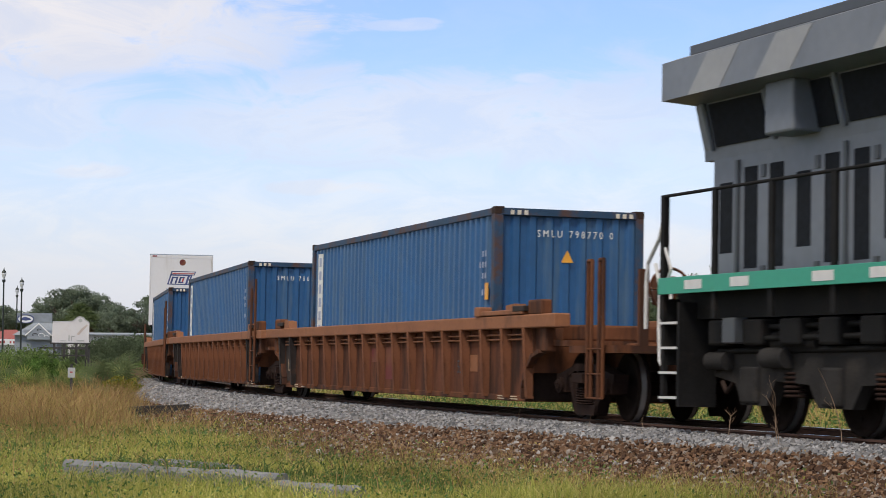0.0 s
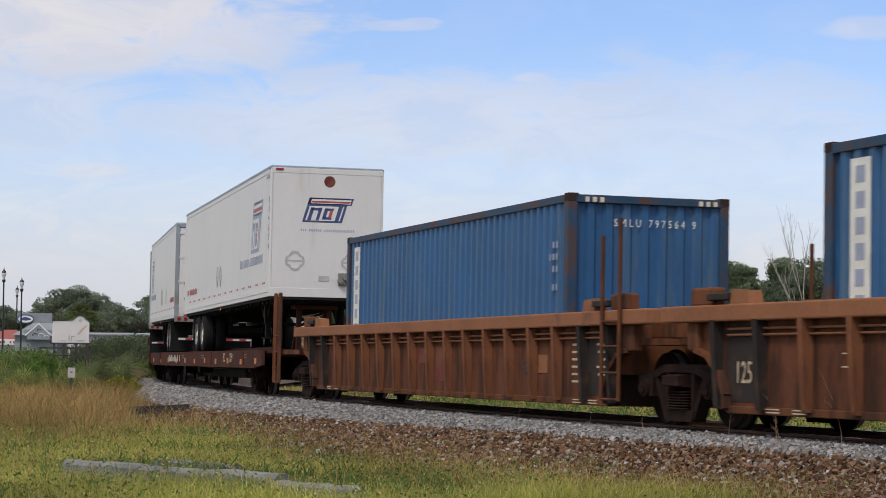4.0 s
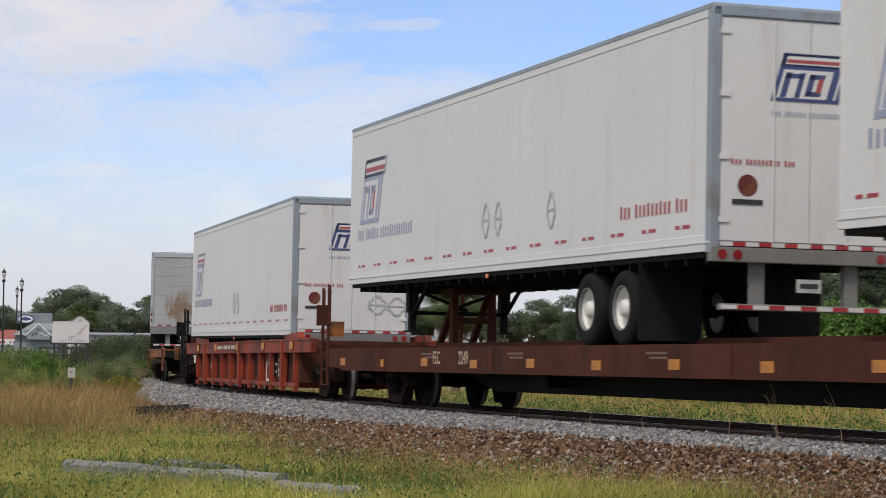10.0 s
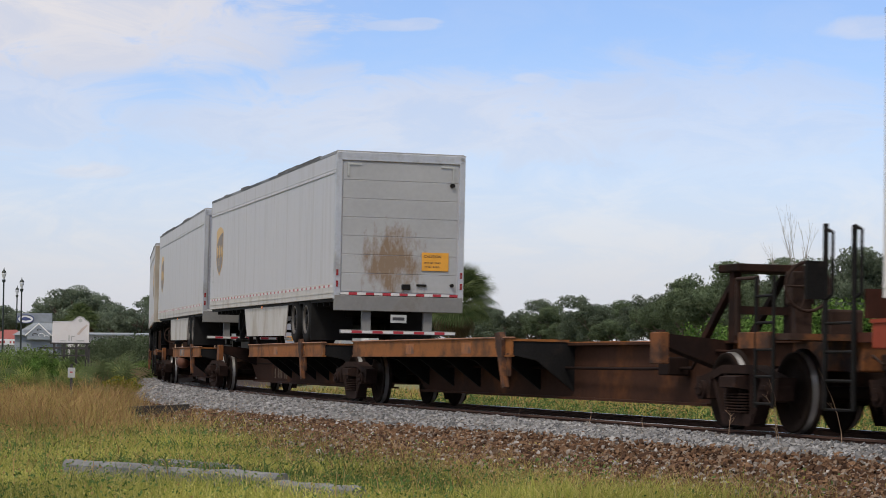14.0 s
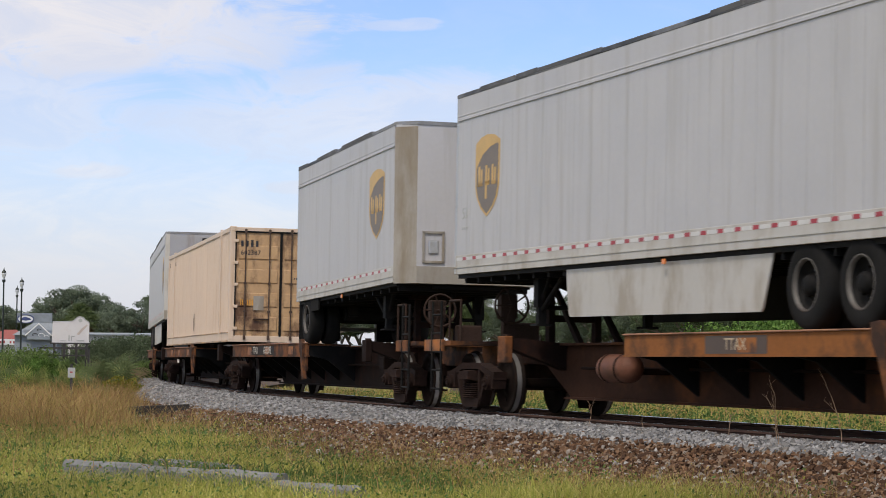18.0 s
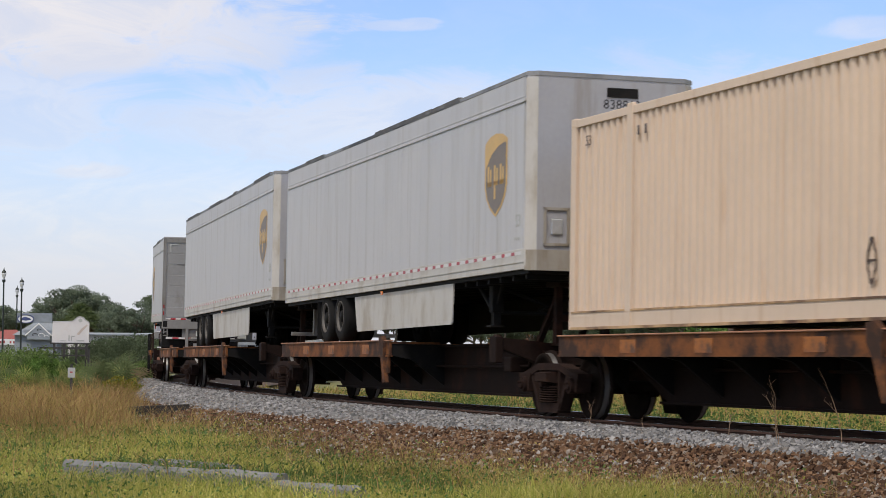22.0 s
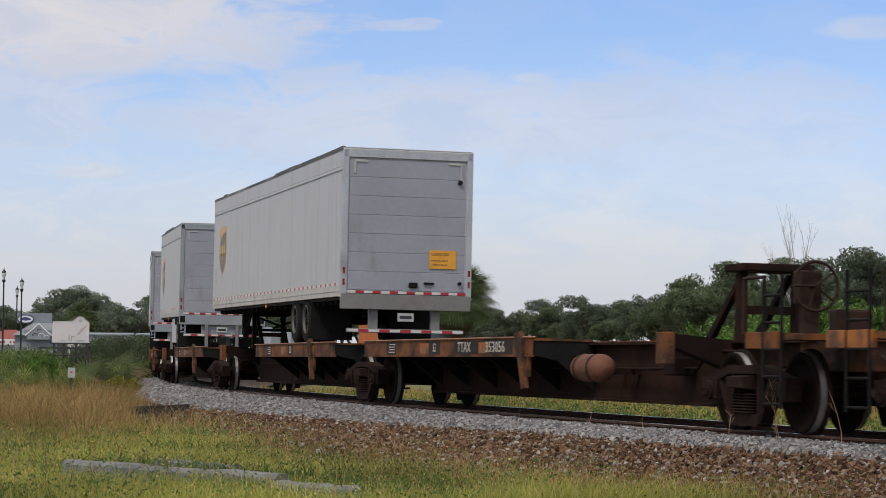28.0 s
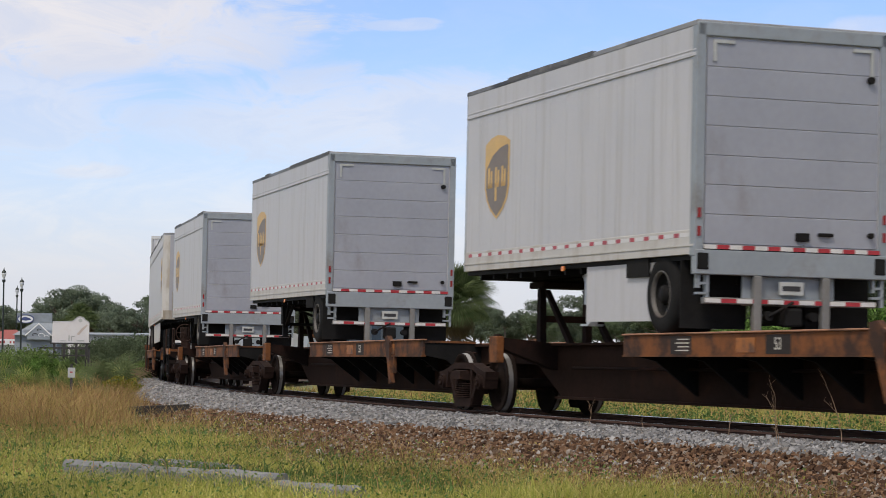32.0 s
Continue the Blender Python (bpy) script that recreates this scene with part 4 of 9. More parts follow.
def flat_car(s1, s2, number, hitch_x, mark_x, name_x):
    """Trucks ride at s1 and s2."""
    car = thing("flat_car", "dark oxide red steel flat car carrying white trailers", "flat car", "trailer flat cars")
    c = (s2 - s1) / 2
    hx = 13.55
    deck = Shape().box(-hx, hx, -1.32, 1.32, 0.93, 0.98)
    for k in range(22):
        deck.box(-hx + 0.3 + k * 1.25, -hx + 0.36 + k * 1.25, -1.3, 1.3, 0.86, 0.93)
    part("deck", deck, flat_brown, car)
    for sg in (1, -1):
        y = 1.38 * sg
        sill = Shape()
        sill.prism([(-hx, 0.66), (-hx, 1.0), (hx, 1.0), (hx, 0.66), (hx - 1.4, 0.60), (-hx + 1.4, 0.60)], y - 0.03, y + 0.03)
        sill.box(-hx, hx, y - 0.10 if sg > 0 else y, y if sg > 0 else y + 0.10, 0.97, 1.005)
        sill.box(-hx + 1, hx - 1, min(y, y + 0.07 * sg), max(y, y + 0.07 * sg), 0.59, 0.63)
        part("side_sill", sill, flat_brown, car)
        pm = Shape().box(-0.16, 0.16, y + 0.03 * sg, y + 0.036 * sg, 0.67, 0.80).mesh("reflector", patch_yellow)
        for k in range(11):
            part("reflector", pm, None, car, at=pose(-hx + 1.1 + k * 2.5, 0, 0.0 if k % 2 else 0.02))
        stake = Shape().box(-0.06, 0.06, y, y + 0.06 * sg, 0.62, 0.98).mesh("stake_pocket", flat_brown)
        for xx in (-hx + 3.1, -4.0, 4.2, hx - 3.4):
            part("stake_pocket", stake, None, car, at=pose(xx, 0, 0))
        curb = Shape().box(-hx + 4.0, hx - 4.0, 0.52 * sg - 0.04, 0.52 * sg + 0.04, 0.98, 1.10)
        part("guide_rail", curb, flat_brown, car)
    y = 1.412
    letters("FEC", 0.30, car, mark_tan, on_side(mark_x, y, 0.82), squeeze=0.75)
    letters(number, 0.30, car, mark_tan, on_side(mark_x - 1.35, y, 0.82), squeeze=0.8)
    names = Shape()
    x = name_x
    for n in (7, 4, 5) if name_x else ():
        for i in range(n):
            names.box(x - 0.13, x, y, y + 0.003, 0.72, 0.92 if i % 3 else 0.86)
            x -= 0.198
        x -= 0.20
    parts("name_bar", names, mark_dull, car)
    small = Shape()
    for xx in (-1.9, -10.6, 3.2, 7.4, -8.2):
        for i in range(2):
            small.box(xx - 0.35, xx + 0.3 - 0.1 * i, y, y + 0.003, 0.88 - i * 0.06, 0.91 - i * 0.06)
    parts("stencil_bar", small, mark_faint, car)
    sill = Shape()
    sill.prism([(-hx + 0.4, 0.92), (hx - 0.4, 0.92), (hx - 0.4, 0.62), (c - 1.6, 0.60), (c - 3.2, 0.30), (-c + 3.2, 0.30), (-c + 1.6, 0.60), (-hx + 0.4, 0.62)], -0.35, 0.35)
    part("centre_sill", sill, black_steel, car)
    brk = Shape()
    brk.pipe([(-6, 0.9, 0.62), (-2, 0.9, 0.55), (3, 0.9, 0.60)], 0.025, seg=6)
    brk.tube((1.0, -0.7, 0.55), (2.0, -0.7, 0.55), 0.17, seg=14)
    brk.box(3.2, 3.8, 0.5, 0.9, 0.4, 0.7, c=0.03)
    part("brake_gear", brk, black_steel, car)
    for xx in (-c, c):
        add_truck(car, xx)
    add_coupler(car, -hx + 0.1, True)
    add_coupler(car, hx - 0.1, False)
    for xx in hitch_x:
        h = Shape()
        for sg in (1, -1):
            h.prism([(xx - 0.12, 0.98), (xx + 0.12, 0.98), (xx + 0.07, 2.0), (xx - 0.07, 2.0)], 0.35 * sg - 0.05, 0.35 * sg + 0.05)
            h.prism([(xx + 0.95, 0.98), (xx + 1.12, 0.98), (xx + 0.1, 1.95), (xx, 1.95)], 0.30 * sg - 0.05, 0.30 * sg + 0.05)
        h.box(xx - 0.35, xx + 0.35, -0.5, 0.5, 1.96, 2.06, c=0.02)
        h.box(xx - 0.1, xx + 0.1, -0.4, 0.4, 1.45, 1.55)
        parts("hitch", h, flat_brown, car, "raised trailer hitch stanchion")
    RIDES.append((car, s1, s2, 0.0, 0.0, True))
    return car


# ---------- orange red well car ----------
bay_red = mat("streaked red bay sheet", (0.20, 0.034, 0.020), 0.7, var=0.3, scale=1.0, bump=0.1, dirt=(0.05, 0.024, 0.02), dirt_amount=0.7, dirt_scale=1.5, stretch=0.3, spec=0.15)
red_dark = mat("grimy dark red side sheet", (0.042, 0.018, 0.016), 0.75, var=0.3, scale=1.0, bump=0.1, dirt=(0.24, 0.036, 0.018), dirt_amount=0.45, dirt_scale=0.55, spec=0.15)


def red_well(s1, s2):
    car = thing("well_car", "orange red well car carrying a white trailer", "well car")
    c = (s2 - s1) / 2
    b = c - 1.55
    for sg in (1, -1):
        y = 1.36 * sg
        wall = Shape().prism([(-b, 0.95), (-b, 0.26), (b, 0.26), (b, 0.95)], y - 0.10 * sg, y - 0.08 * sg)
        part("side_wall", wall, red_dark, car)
        chord = Shape().box(-c - 0.2, c + 0.6, y - 0.12, y + 0.05, 0.93, 1.22, c=0.015)
        chord.box(-c - 0.2, c + 0.6, y + 0.04, y + 0.07, 1.19, 1.23)
        part("top_chord", chord, well_red, car)
        part("side_sill", Shape().box(-b, b, y - 0.08, y + 0.01 if sg > 0 else y + 0.08, 0.20, 0.30, c=0.012), well_red, car)
        rib = Shape().prism([(-0.035, 0.95), (0.035, 0.95), (0.02, 0.3), (-0.02, 0.3)], y - 0.09 * sg, y + 0.07 * sg)
        rib.box(-0.09, 0.09, y - 0.03, y + 0.06, 0.12, 0.24)
        me = rib.mesh("rib", well_red)
        for k in range(11):
            part("rib", me, None, car, at=pose(-b + 0.06 + k * (2 * b - 0.12) / 10, 0, 0))
        for xx in (-b + 0.06 + (2 * b - 0.12) / 10, 0.0, b - 0.06 - (2 * b - 0.12) / 10):
            part("post", Shape().box(xx - 0.1, xx + 0.1, y - 0.05, y + 0.085, 0.2, 1.2), well_red, car)
        # some bays keep their red paint
        for k in (2, 4, 6, 8):
            xk = -b + 0.06 + k * (2 * b - 0.12) / 10
            part("side_sheet", Shape().box(xk + 0.06, xk + 1.40, min(y - 0.08 * sg, y - 0.074 * sg), max(y - 0.08 * sg, y - 0.074 * sg), 0.31, 0.92), bay_red, car)
        guide = Shape()
        for e in (1, -1):
            guide.prism([(e * (c - 1.2), 1.22), (e * (c - 2.9), 1.22), (e * (c - 2.8), 1.32), (e * (c - 1.3), 1.36)], y - 0.09, y + 0.04)
        parts("container_guide", guide, well_red, car)
        pm = Shape().box(-0.2, 0.2, y + 0.07 * sg, y + 0.075 * sg, 1.01, 1.17).mesh("reflector", patch_yellow)
        for k in (7.1, 3.85, 0.25, -3.5, -7.1):
            part("reflector", pm, None, car, at=pose(k, 0, 0))
    y = 1.36
    letters("4457", 0.36, car, mark_tan, on_side(5.30, y - 0.068, 0.60), squeeze=0.8)
    letters("FRL", 0.36, car, mark_tan, on_side(6.70, y - 0.072, 0.60), squeeze=0.75)
    bars = Shape()
    for k in range(23):
        if k not in (5, 9, 14, 17):
            bars.box(0.62 + k * 0.125, 0.71 + k * 0.125, y + 0.07, y + 0.075, 1.04, 1.13)
    for k in range(3):
        bars.box(3.5 - k * 1.5, 3.85 - k * 1.5, y - 0.070, y - 0.067, 0.62, 0.66).box(3.5 - k * 1.5, 3.85 - k * 1.5, y - 0.070, y - 0.067, 0.54, 0.57)
    parts("stencil_bar", bars, mark_dull, car)
    scrawl = Shape()
    x0 = -3.25
    for x, z, w, h in ((0, .3, .07, .45), (0, .3, .3, .06), (-.45, .35, .06, .3), (-.72, .35, .06, .3), (-.45, .62, .3, .06), (-.45, .35, .3, .06), (-.95, .3, .06, .4), (-.95, .66, .3, .06), (-.95, .5, .26, .05)):
        scrawl.box(x0 + 1.1 * x - 1.1 * w, x0 + 1.1 * x, y - 0.072, y - 0.068, z, z + h)
    part("graffiti", scrawl, mark_white, car, "white sprayed scrawl")
    ring = Shape()
    for r0 in (0.22, 0.11):
        for k in range(10):
            t, u = 2 * math.pi * k / 12, 2 * math.pi * (k + 1) / 12
            ring.tube((-2.40 + r0 * math.cos(t), y - 0.070, 0.62 + r0 * math.sin(t)), (-2.40 + r0 * math.cos(u), y - 0.070, 0.62 + r0 * math.sin(u)), 0.016, seg=4)
    part("emblem", ring, mark_white, car)
    sheet = part("notice", Shape().box(-5.40, -4.82, y - 0.074, y - 0.068, 0.42, 0.80), mark_dull, car, "pale framed notice")
    for za, zb in ((0.46, 0.54), (0.58, 0.76)):
        for xa in (-5.36, -5.09):
            part("notice_field", Shape().box(xa, xa + 0.23, y - 0.068, y - 0.066, za, zb), black_patch, sheet)
    part("pale_patch", Shape().box(-b + 0.02, -b + 0.30, y - 0.078, y - 0.070, 0.62, 0.86), mark_tan, car, "worn cream paint patch")
    floor = Shape()
    for k in range(9):
        floor.box(-b + 0.2 + k * (2 * b - 0.8) / 8, -b + 0.6 + k * (2 * b - 0.8) / 8, -1.3, 1.3, 0.20, 0.27)
    parts("cross_bearer", floor, well_red, car)
    for e in (1, -1):
        endp = Shape().box(e * c - 1.3, e * c + 1.3, -0.4, 0.4, 0.64, 1.02, c=0.03)
        endp.box(e * (c + 0.2) - 0.9, e * (c + 0.2) + 0.9, -1.3, 1.3, 1.0, 1.10)
        endp.box(e * (b + 0.1) - 0.1, e * (b + 0.1) + 0.1, -1.33, 1.33, 0.3, 1.2)
        part("end_platform", endp, flat_brown, car)
        for yy in (1.34, -1.34):
            tall = Shape()
            xa, xb = e * (c + 1.05), e * (c + 1.62)
            tall.tube((xa, yy, 0.3), (xa, yy, 2.2), 0.03, seg=8).tube((xb, yy, 0.3), (xb, yy, 2.25), 0.03, seg=8)
            for z in (0.3, 0.6, 0.9, 1.2):
                tall.tube((xa, yy, z), (xb, yy, z), 0.016, seg=6)
            for xx in (xa, xb):
                tall.pipe([(xx, yy, 2.2), (xx - 0.14, yy, 2.15), (xx - 0.14, yy, 1.5), (xx, yy, 1.45)], 0.018, seg=6)
            tall.box(xb - 0.02, xb + 0.02, yy - 0.02, yy + 0.24, 1.45, 1.85)
            part("ladder", tall, flat_brown if e < 0 else black_steel, car, "ladder with tall grab rails")
        pl = Shape().box(e * (c + 0.98) - 0.02, e * (c + 0.98) + 0.02, 0.9, 1.25, 1.25, 1.55)
        part("reflector", pl, flat_brown if e > 0 else patch_orange, car, "end reflector plate")
        add_truck(car, e * c)
        add_coupler(car, e * (c + 1.55), e < 0)
    mast = Shape().prism([(c + 0.2, 1.08), (c + 1.2, 1.08), (c + 0.4, 2.1), (c + 0.2, 2.1)], -0.12, 0.12)
    mast.box(c - 0.1, c + 0.75, -0.7, 0.7, 1.9, 2.05)
    part("hitch", mast, black_steel, car, "black end hitch frame")
    RIDES.append((car, s1, s2, 0.0, 0.0, True))


# ---------- spine cars ----------
tank_rust = mat("rust red reservoir paint", (0.15, 0.062, 0.038), 0.6, var=0.25, scale=2.0, bump=0.08, dirt=(0.06, 0.03, 0.02), dirt_amount=0.4, dirt_scale=3, spec=0.25)

def spine_unit(s1, s2, wide_front, number="", first=False, last=False, style=0):
    """One unit between the bogies at s1 and s2. wide_front: the wheel platforms lie at the end towards the locomotive."""
    car = thing("spine_car", "rusty brown spine car with orange edged wheel platforms", "spine car", "articulated spine car units")
    c = (s2 - s1) / 2
    f = -1 if wide_front else 1            # sign of the platform's end
    beam = Shape()
    prof = [(-c - 0.3, 1.04), (c + 0.3, 1.04), (c + 0.3, 0.78), (c - 1.25, 0.74), (c - 2.3, 0.26), (-c + 2.3, 0.26), (-c + 1.25, 0.74), (-c - 0.3, 0.78)]
    beam.prism(prof, -0.30, 0.30)
    beam.box(-c - 0.3, c + 0.3, -0.42, 0.42, 1.035, 1.07)
    beam.box(-c + 2.3, c - 2.3, -0.42, 0.42, 0.235, 0.27)
    edge_mat = spine_bright if style == 0 else spine_orange
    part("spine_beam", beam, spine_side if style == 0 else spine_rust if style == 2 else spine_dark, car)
    x0, x1 = (f * (c - 0.95), f * (c - 9.88)) if f > 0 else (f * (c - 1.55), f * (c - 10.25))
    xa, xb = min(x0, x1), max(x0, x1)
    for sg in (1, -1):
        deck = Shape()
        deck.prism([(xa, 0.40 * sg), (xb, 0.40 * sg), (xb, 1.32 * sg), (xa, 1.32 * sg)], 1.085, 1.12, axis="z")
        part("wheel_platform", deck, edge_mat, car, "worn tyre platform")
        y = 1.31 * sg
        edge = Shape().box(xa, xb, y - 0.02, y + 0.02, 0.86, 1.125)
        edge.box(xa, xb, y - 0.04, y + 0.035, 0.85, 0.875)
        part("platform_edge", edge, edge_mat, car)
        part("edge_lip", Shape().box(xa - 0.02, xb + 0.02, y - 0.05, y + 0.05, 1.122, 1.146, c=0.01), lip_rust, car, "scraped pale orange top lip")
        gus = Shape().prism([(0.3 * sg, 1.08), (1.30 * sg, 1.08), (1.30 * sg, 0.88), (0.9 * sg, 0.80), (0.3 * sg, 0.35)], -0.03, 0.03, axis="x")
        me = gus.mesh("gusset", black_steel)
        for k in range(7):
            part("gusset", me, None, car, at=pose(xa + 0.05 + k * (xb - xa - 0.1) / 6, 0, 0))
        lug = Shape().prism([(0.12, 1.20), (-0.06, 1.22), (-0.20, 1.10), (-0.20, 0.84), (-0.34, 0.40), (-0.22, 0.38), (-0.03, 0.82), (0.10, 1.0)], min(y, y + 0.08 * sg), max(y, y + 0.08 * sg)).box(-0.36, -0.29, y - 0.02, y + 0.03, 0.56, 0.90).mesh("tie_bracket", spine_orange)
        part("tie_bracket", lug, None, car, at=pose(f * (c - (9.45 if f > 0 else 3.75)), 0, 0))
        pm = Shape().box(-0.24, 0.24, y + 0.02 * sg, y + 0.026 * sg, 0.90, 1.07).mesh("reflector", patch_orange)
        for k in ((1.5, 4.2, 6.4) if style % 2 else (1.9, 5.0)):
            part("reflector", pm, None, car, at=pose(xa + k + 0.2, 0, 0))
        # cross arms that take a container's corners
        xx = f * -(c - 1.95)
        arm = Shape().prism([(0.3 * sg, 1.06), (0.7 * sg, 1.10), (1.20 * sg, 1.14), (1.20 * sg, 0.98), (0.3 * sg, 0.66)], xx - 0.15, xx + 0.15, axis="x")
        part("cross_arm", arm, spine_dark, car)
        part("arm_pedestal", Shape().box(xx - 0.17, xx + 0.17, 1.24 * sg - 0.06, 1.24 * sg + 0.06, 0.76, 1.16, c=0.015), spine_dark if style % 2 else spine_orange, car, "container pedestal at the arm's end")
        part("twist_lock", Shape().tube((xx, 1.22 * sg, 1.16), (xx, 1.22 * sg, 1.19), 0.06, seg=10), rust_steel, car)
    if number:
        xm = (xa + xb) / 2 + (0.5 if style == 1 else -2.3 if style == 2 else 1.15)
        words = number.split()
        half = 1.4 if len(words) > 1 else 0.8
        part("stencil_panel", Shape().box(xm - half, xm + half, 1.331, 1.3335, 0.885, 1.095), black_patch if style else umber, car, "dark stencil panel")
        letters(words[0], 0.235 if style else 0.20, car, mark_dull if style else mark_tan, on_side(xm + (0.90 if len(words) > 1 else 0), 1.336, 0.99), squeeze=1.1)
        if len(words) > 1:
            letters(words[1], 0.235, car, mark_dull, on_side(xm - 0.60, 1.336, 0.99), squeeze=1.3)
    if s1 == -8.2:
        text_bars(car, on_side(2.98, 0.303, 0.48), 1.75, 0.27, (1, 3, 2), mark_rubbed, "chalk_bar")
        for xq, xw in ((4.5, 0.85), (1.95, 0.45)):
            part("paint_patch", Shape().box(xq - xw, xq + xw, 0.296, 0.304, 0.86, 1.03), spine_bright, car, "old orange paint on the beam")
    if style == 2:
        for x5 in (xb - 4.3, xb - 1.75):
            part("stencil_panel", Shape().box(x5 - 0.3, x5 + 0.3, 1.331, 1.3335, 0.88, 1.10), black_patch, car, "black stencil panel")
        letters("53", 0.20, car, mark_dull, on_side(xb - 4.3, 1.336, 0.99), squeeze=0.9)
        bar = Shape()
        for i in range(4):
            bar.box(xb - 1.98, xb - 1.60 - 0.06 * (i % 2), 1.334, 1.336, 0.92 + i * 0.045, 0.935 + i * 0.045)
        parts("stencil_bar", bar, mark_dull, car)
    # hitch at the narrow end
    hx = -f * (c - 1.6)
    h = Shape()
    for sg in (1, -1):
        h.prism([(hx - 0.09, 1.05), (hx + 0.09, 1.05), (hx + 0.06, 1.96), (hx - 0.06, 1.96)], 0.38 * sg - 0.05, 0.38 * sg + 0.05)
        h.prism([(hx + f * 1.0, 1.05), (hx + f * 1.16, 1.05), (hx + f * 0.1, 1.9), (hx, 1.9)], 0.32 * sg - 0.04, 0.32 * sg + 0.04)
    h.box(hx - 0.3, hx + 0.3, -0.48, 0.48, 1.92, 2.02, c=0.02).box(hx - 0.05, hx + 0.05, -0.38, 0.38, 1.4, 1.5)
    parts("hitch", h, spine_dark, car, "raised trailer hitch stand")
    pipe = Shape().pipe([(-c + 1.2, 0.5, 0.92), (-c + 2.2, 0.55, 0.95), (-c + 2.6, 0.5, 0.72), (-c + 4.4, 0.45, 0.70), (c - 3.0, 0.42, 0.70)], 0.022, seg=6)
    pipe.box(-c + 3.0, -c + 3.35, 0.36, 0.66, 0.62, 0.86, c=0.02)
    part("brake_pipe", pipe, spine_dark, car)
    if (first and style == 2) or number == "TTAX":
        x9 = -(c - 5.2) if f > 0 else 2.9
        tank = Shape().lathe([(0.0, -0.50), (0.11, -0.48), (0.18, -0.40), (0.195, -0.34), (0.195, 0.34), (0.18, 0.40), (0.11, 0.48), (0.0, 0.50)], (x9, 0.92, 0.70), axis="x", seg=20)
        part("air_tank", tank, tank_rust, car, "rusty air reservoir")
        for dx in (-0.25, 0.25):
            part("tank_strap", Shape().lathe([(0.202, dx - 0.025), (0.202, dx + 0.025)], (x9, 0.92, 0.70), axis="x", seg=20).box(x9 + dx - 0.03, x9 + dx + 0.03, 0.28, 0.72, 0.62, 0.70), spine_dark, car)
    add_truck(car, c)
    if first:
        add_truck(car, -c)
    for e, on in ((-1, first), (1, last)):
        if not on:
            continue
        endp = Shape().box(e * (c + 0.75) - 0.85, e * (c + 0.75) + 0.85, -0.33, 0.33, 0.70, 1.06, c=0.02)
        endp.box(e * (c + 1.1) - 0.55, e * (c + 1.1) + 0.45, -1.25, 1.25, 1.04, 1.11)
        part("end_platform", endp, spine_orange, car)
        x3, x4 = (c + 0.85, c + 1.75) if e > 0 else (-c - 1.25, -c - 0.45)
        part("end_edge", Shape().box(x3, x4, 1.24, 1.30, 0.94, 1.13, c=0.01), patch_orange if e > 0 else spine_orange, car, "orange edge plate")
        lad = ladder(e * (c + 0.9), e * (c + 1.35), 1.29, 0.28, 1.75, 0.3, 0.017)
        part("ladder", lad, black_steel, car, "corner ladder with grab rails")
        rail = Shape().pipe([(e * (c + 0.2), 1.2, 1.1), (e * (c + 0.2), 1.2, 1.75), (e * (c + 0.75), 1.2, 1.75), (e * (c + 0.75), 1.2, 1.1)], 0.022, seg=6)
        part("hand_rail", rail, rust_steel, car)
        part("gear_box", Shape().box(e * (c + 0.5) - 0.12, e * (c + 0.5) + 0.12, -0.22, 0.22, 1.08, 1.42, c=0.03), rust_steel, car)
        x5 = c - 0.40 if e > 0 else -c - 0.70
        part("brake_stand", Shape().box(x5 - 0.06, x5 + 0.06, 0.52, 0.72, 1.04, 1.75), rust_steel, car)
        brake_wheel(car, c - 0.55 if e > 0 else -c - 0.85, 0.62, 1.66)
        add_coupler(car, e * (c + 1.75), e < 0)
    RIDES.append((car, s1, s2, 0.0, 0.0, True))
    return car


# ---------- locomotive ----------
loco_dark = mat("charcoal locomotive paint", (0.055, 0.060, 0.068), 0.45, 0.0, var=0.2, scale=0.6, bump=0.03)
loco_grey = mat("grey locomotive paint", (0.15, 0.165, 0.195), 0.45, 0.0, var=0.2, scale=0.5, bump=0.03)
loco_teal = mat("teal green sill stripe", (0.03, 0.30, 0.20), 0.45, var=0.12, scale=1.0, bump=0.02)
loco_frame = mat("sooty cast frame", (0.030, 0.028, 0.027), 0.8, var=0.4, scale=2.5, bump=0.25, dirt=(0.06, 0.05, 0.042), dirt_amount=0.3, dirt_scale=3, spec=0.1)
grille = mat("black radiator grille", (0.014, 0.016, 0.021), 0.8, 0.0, var=0.4, scale=12, bump=0.3, spec=0.1)


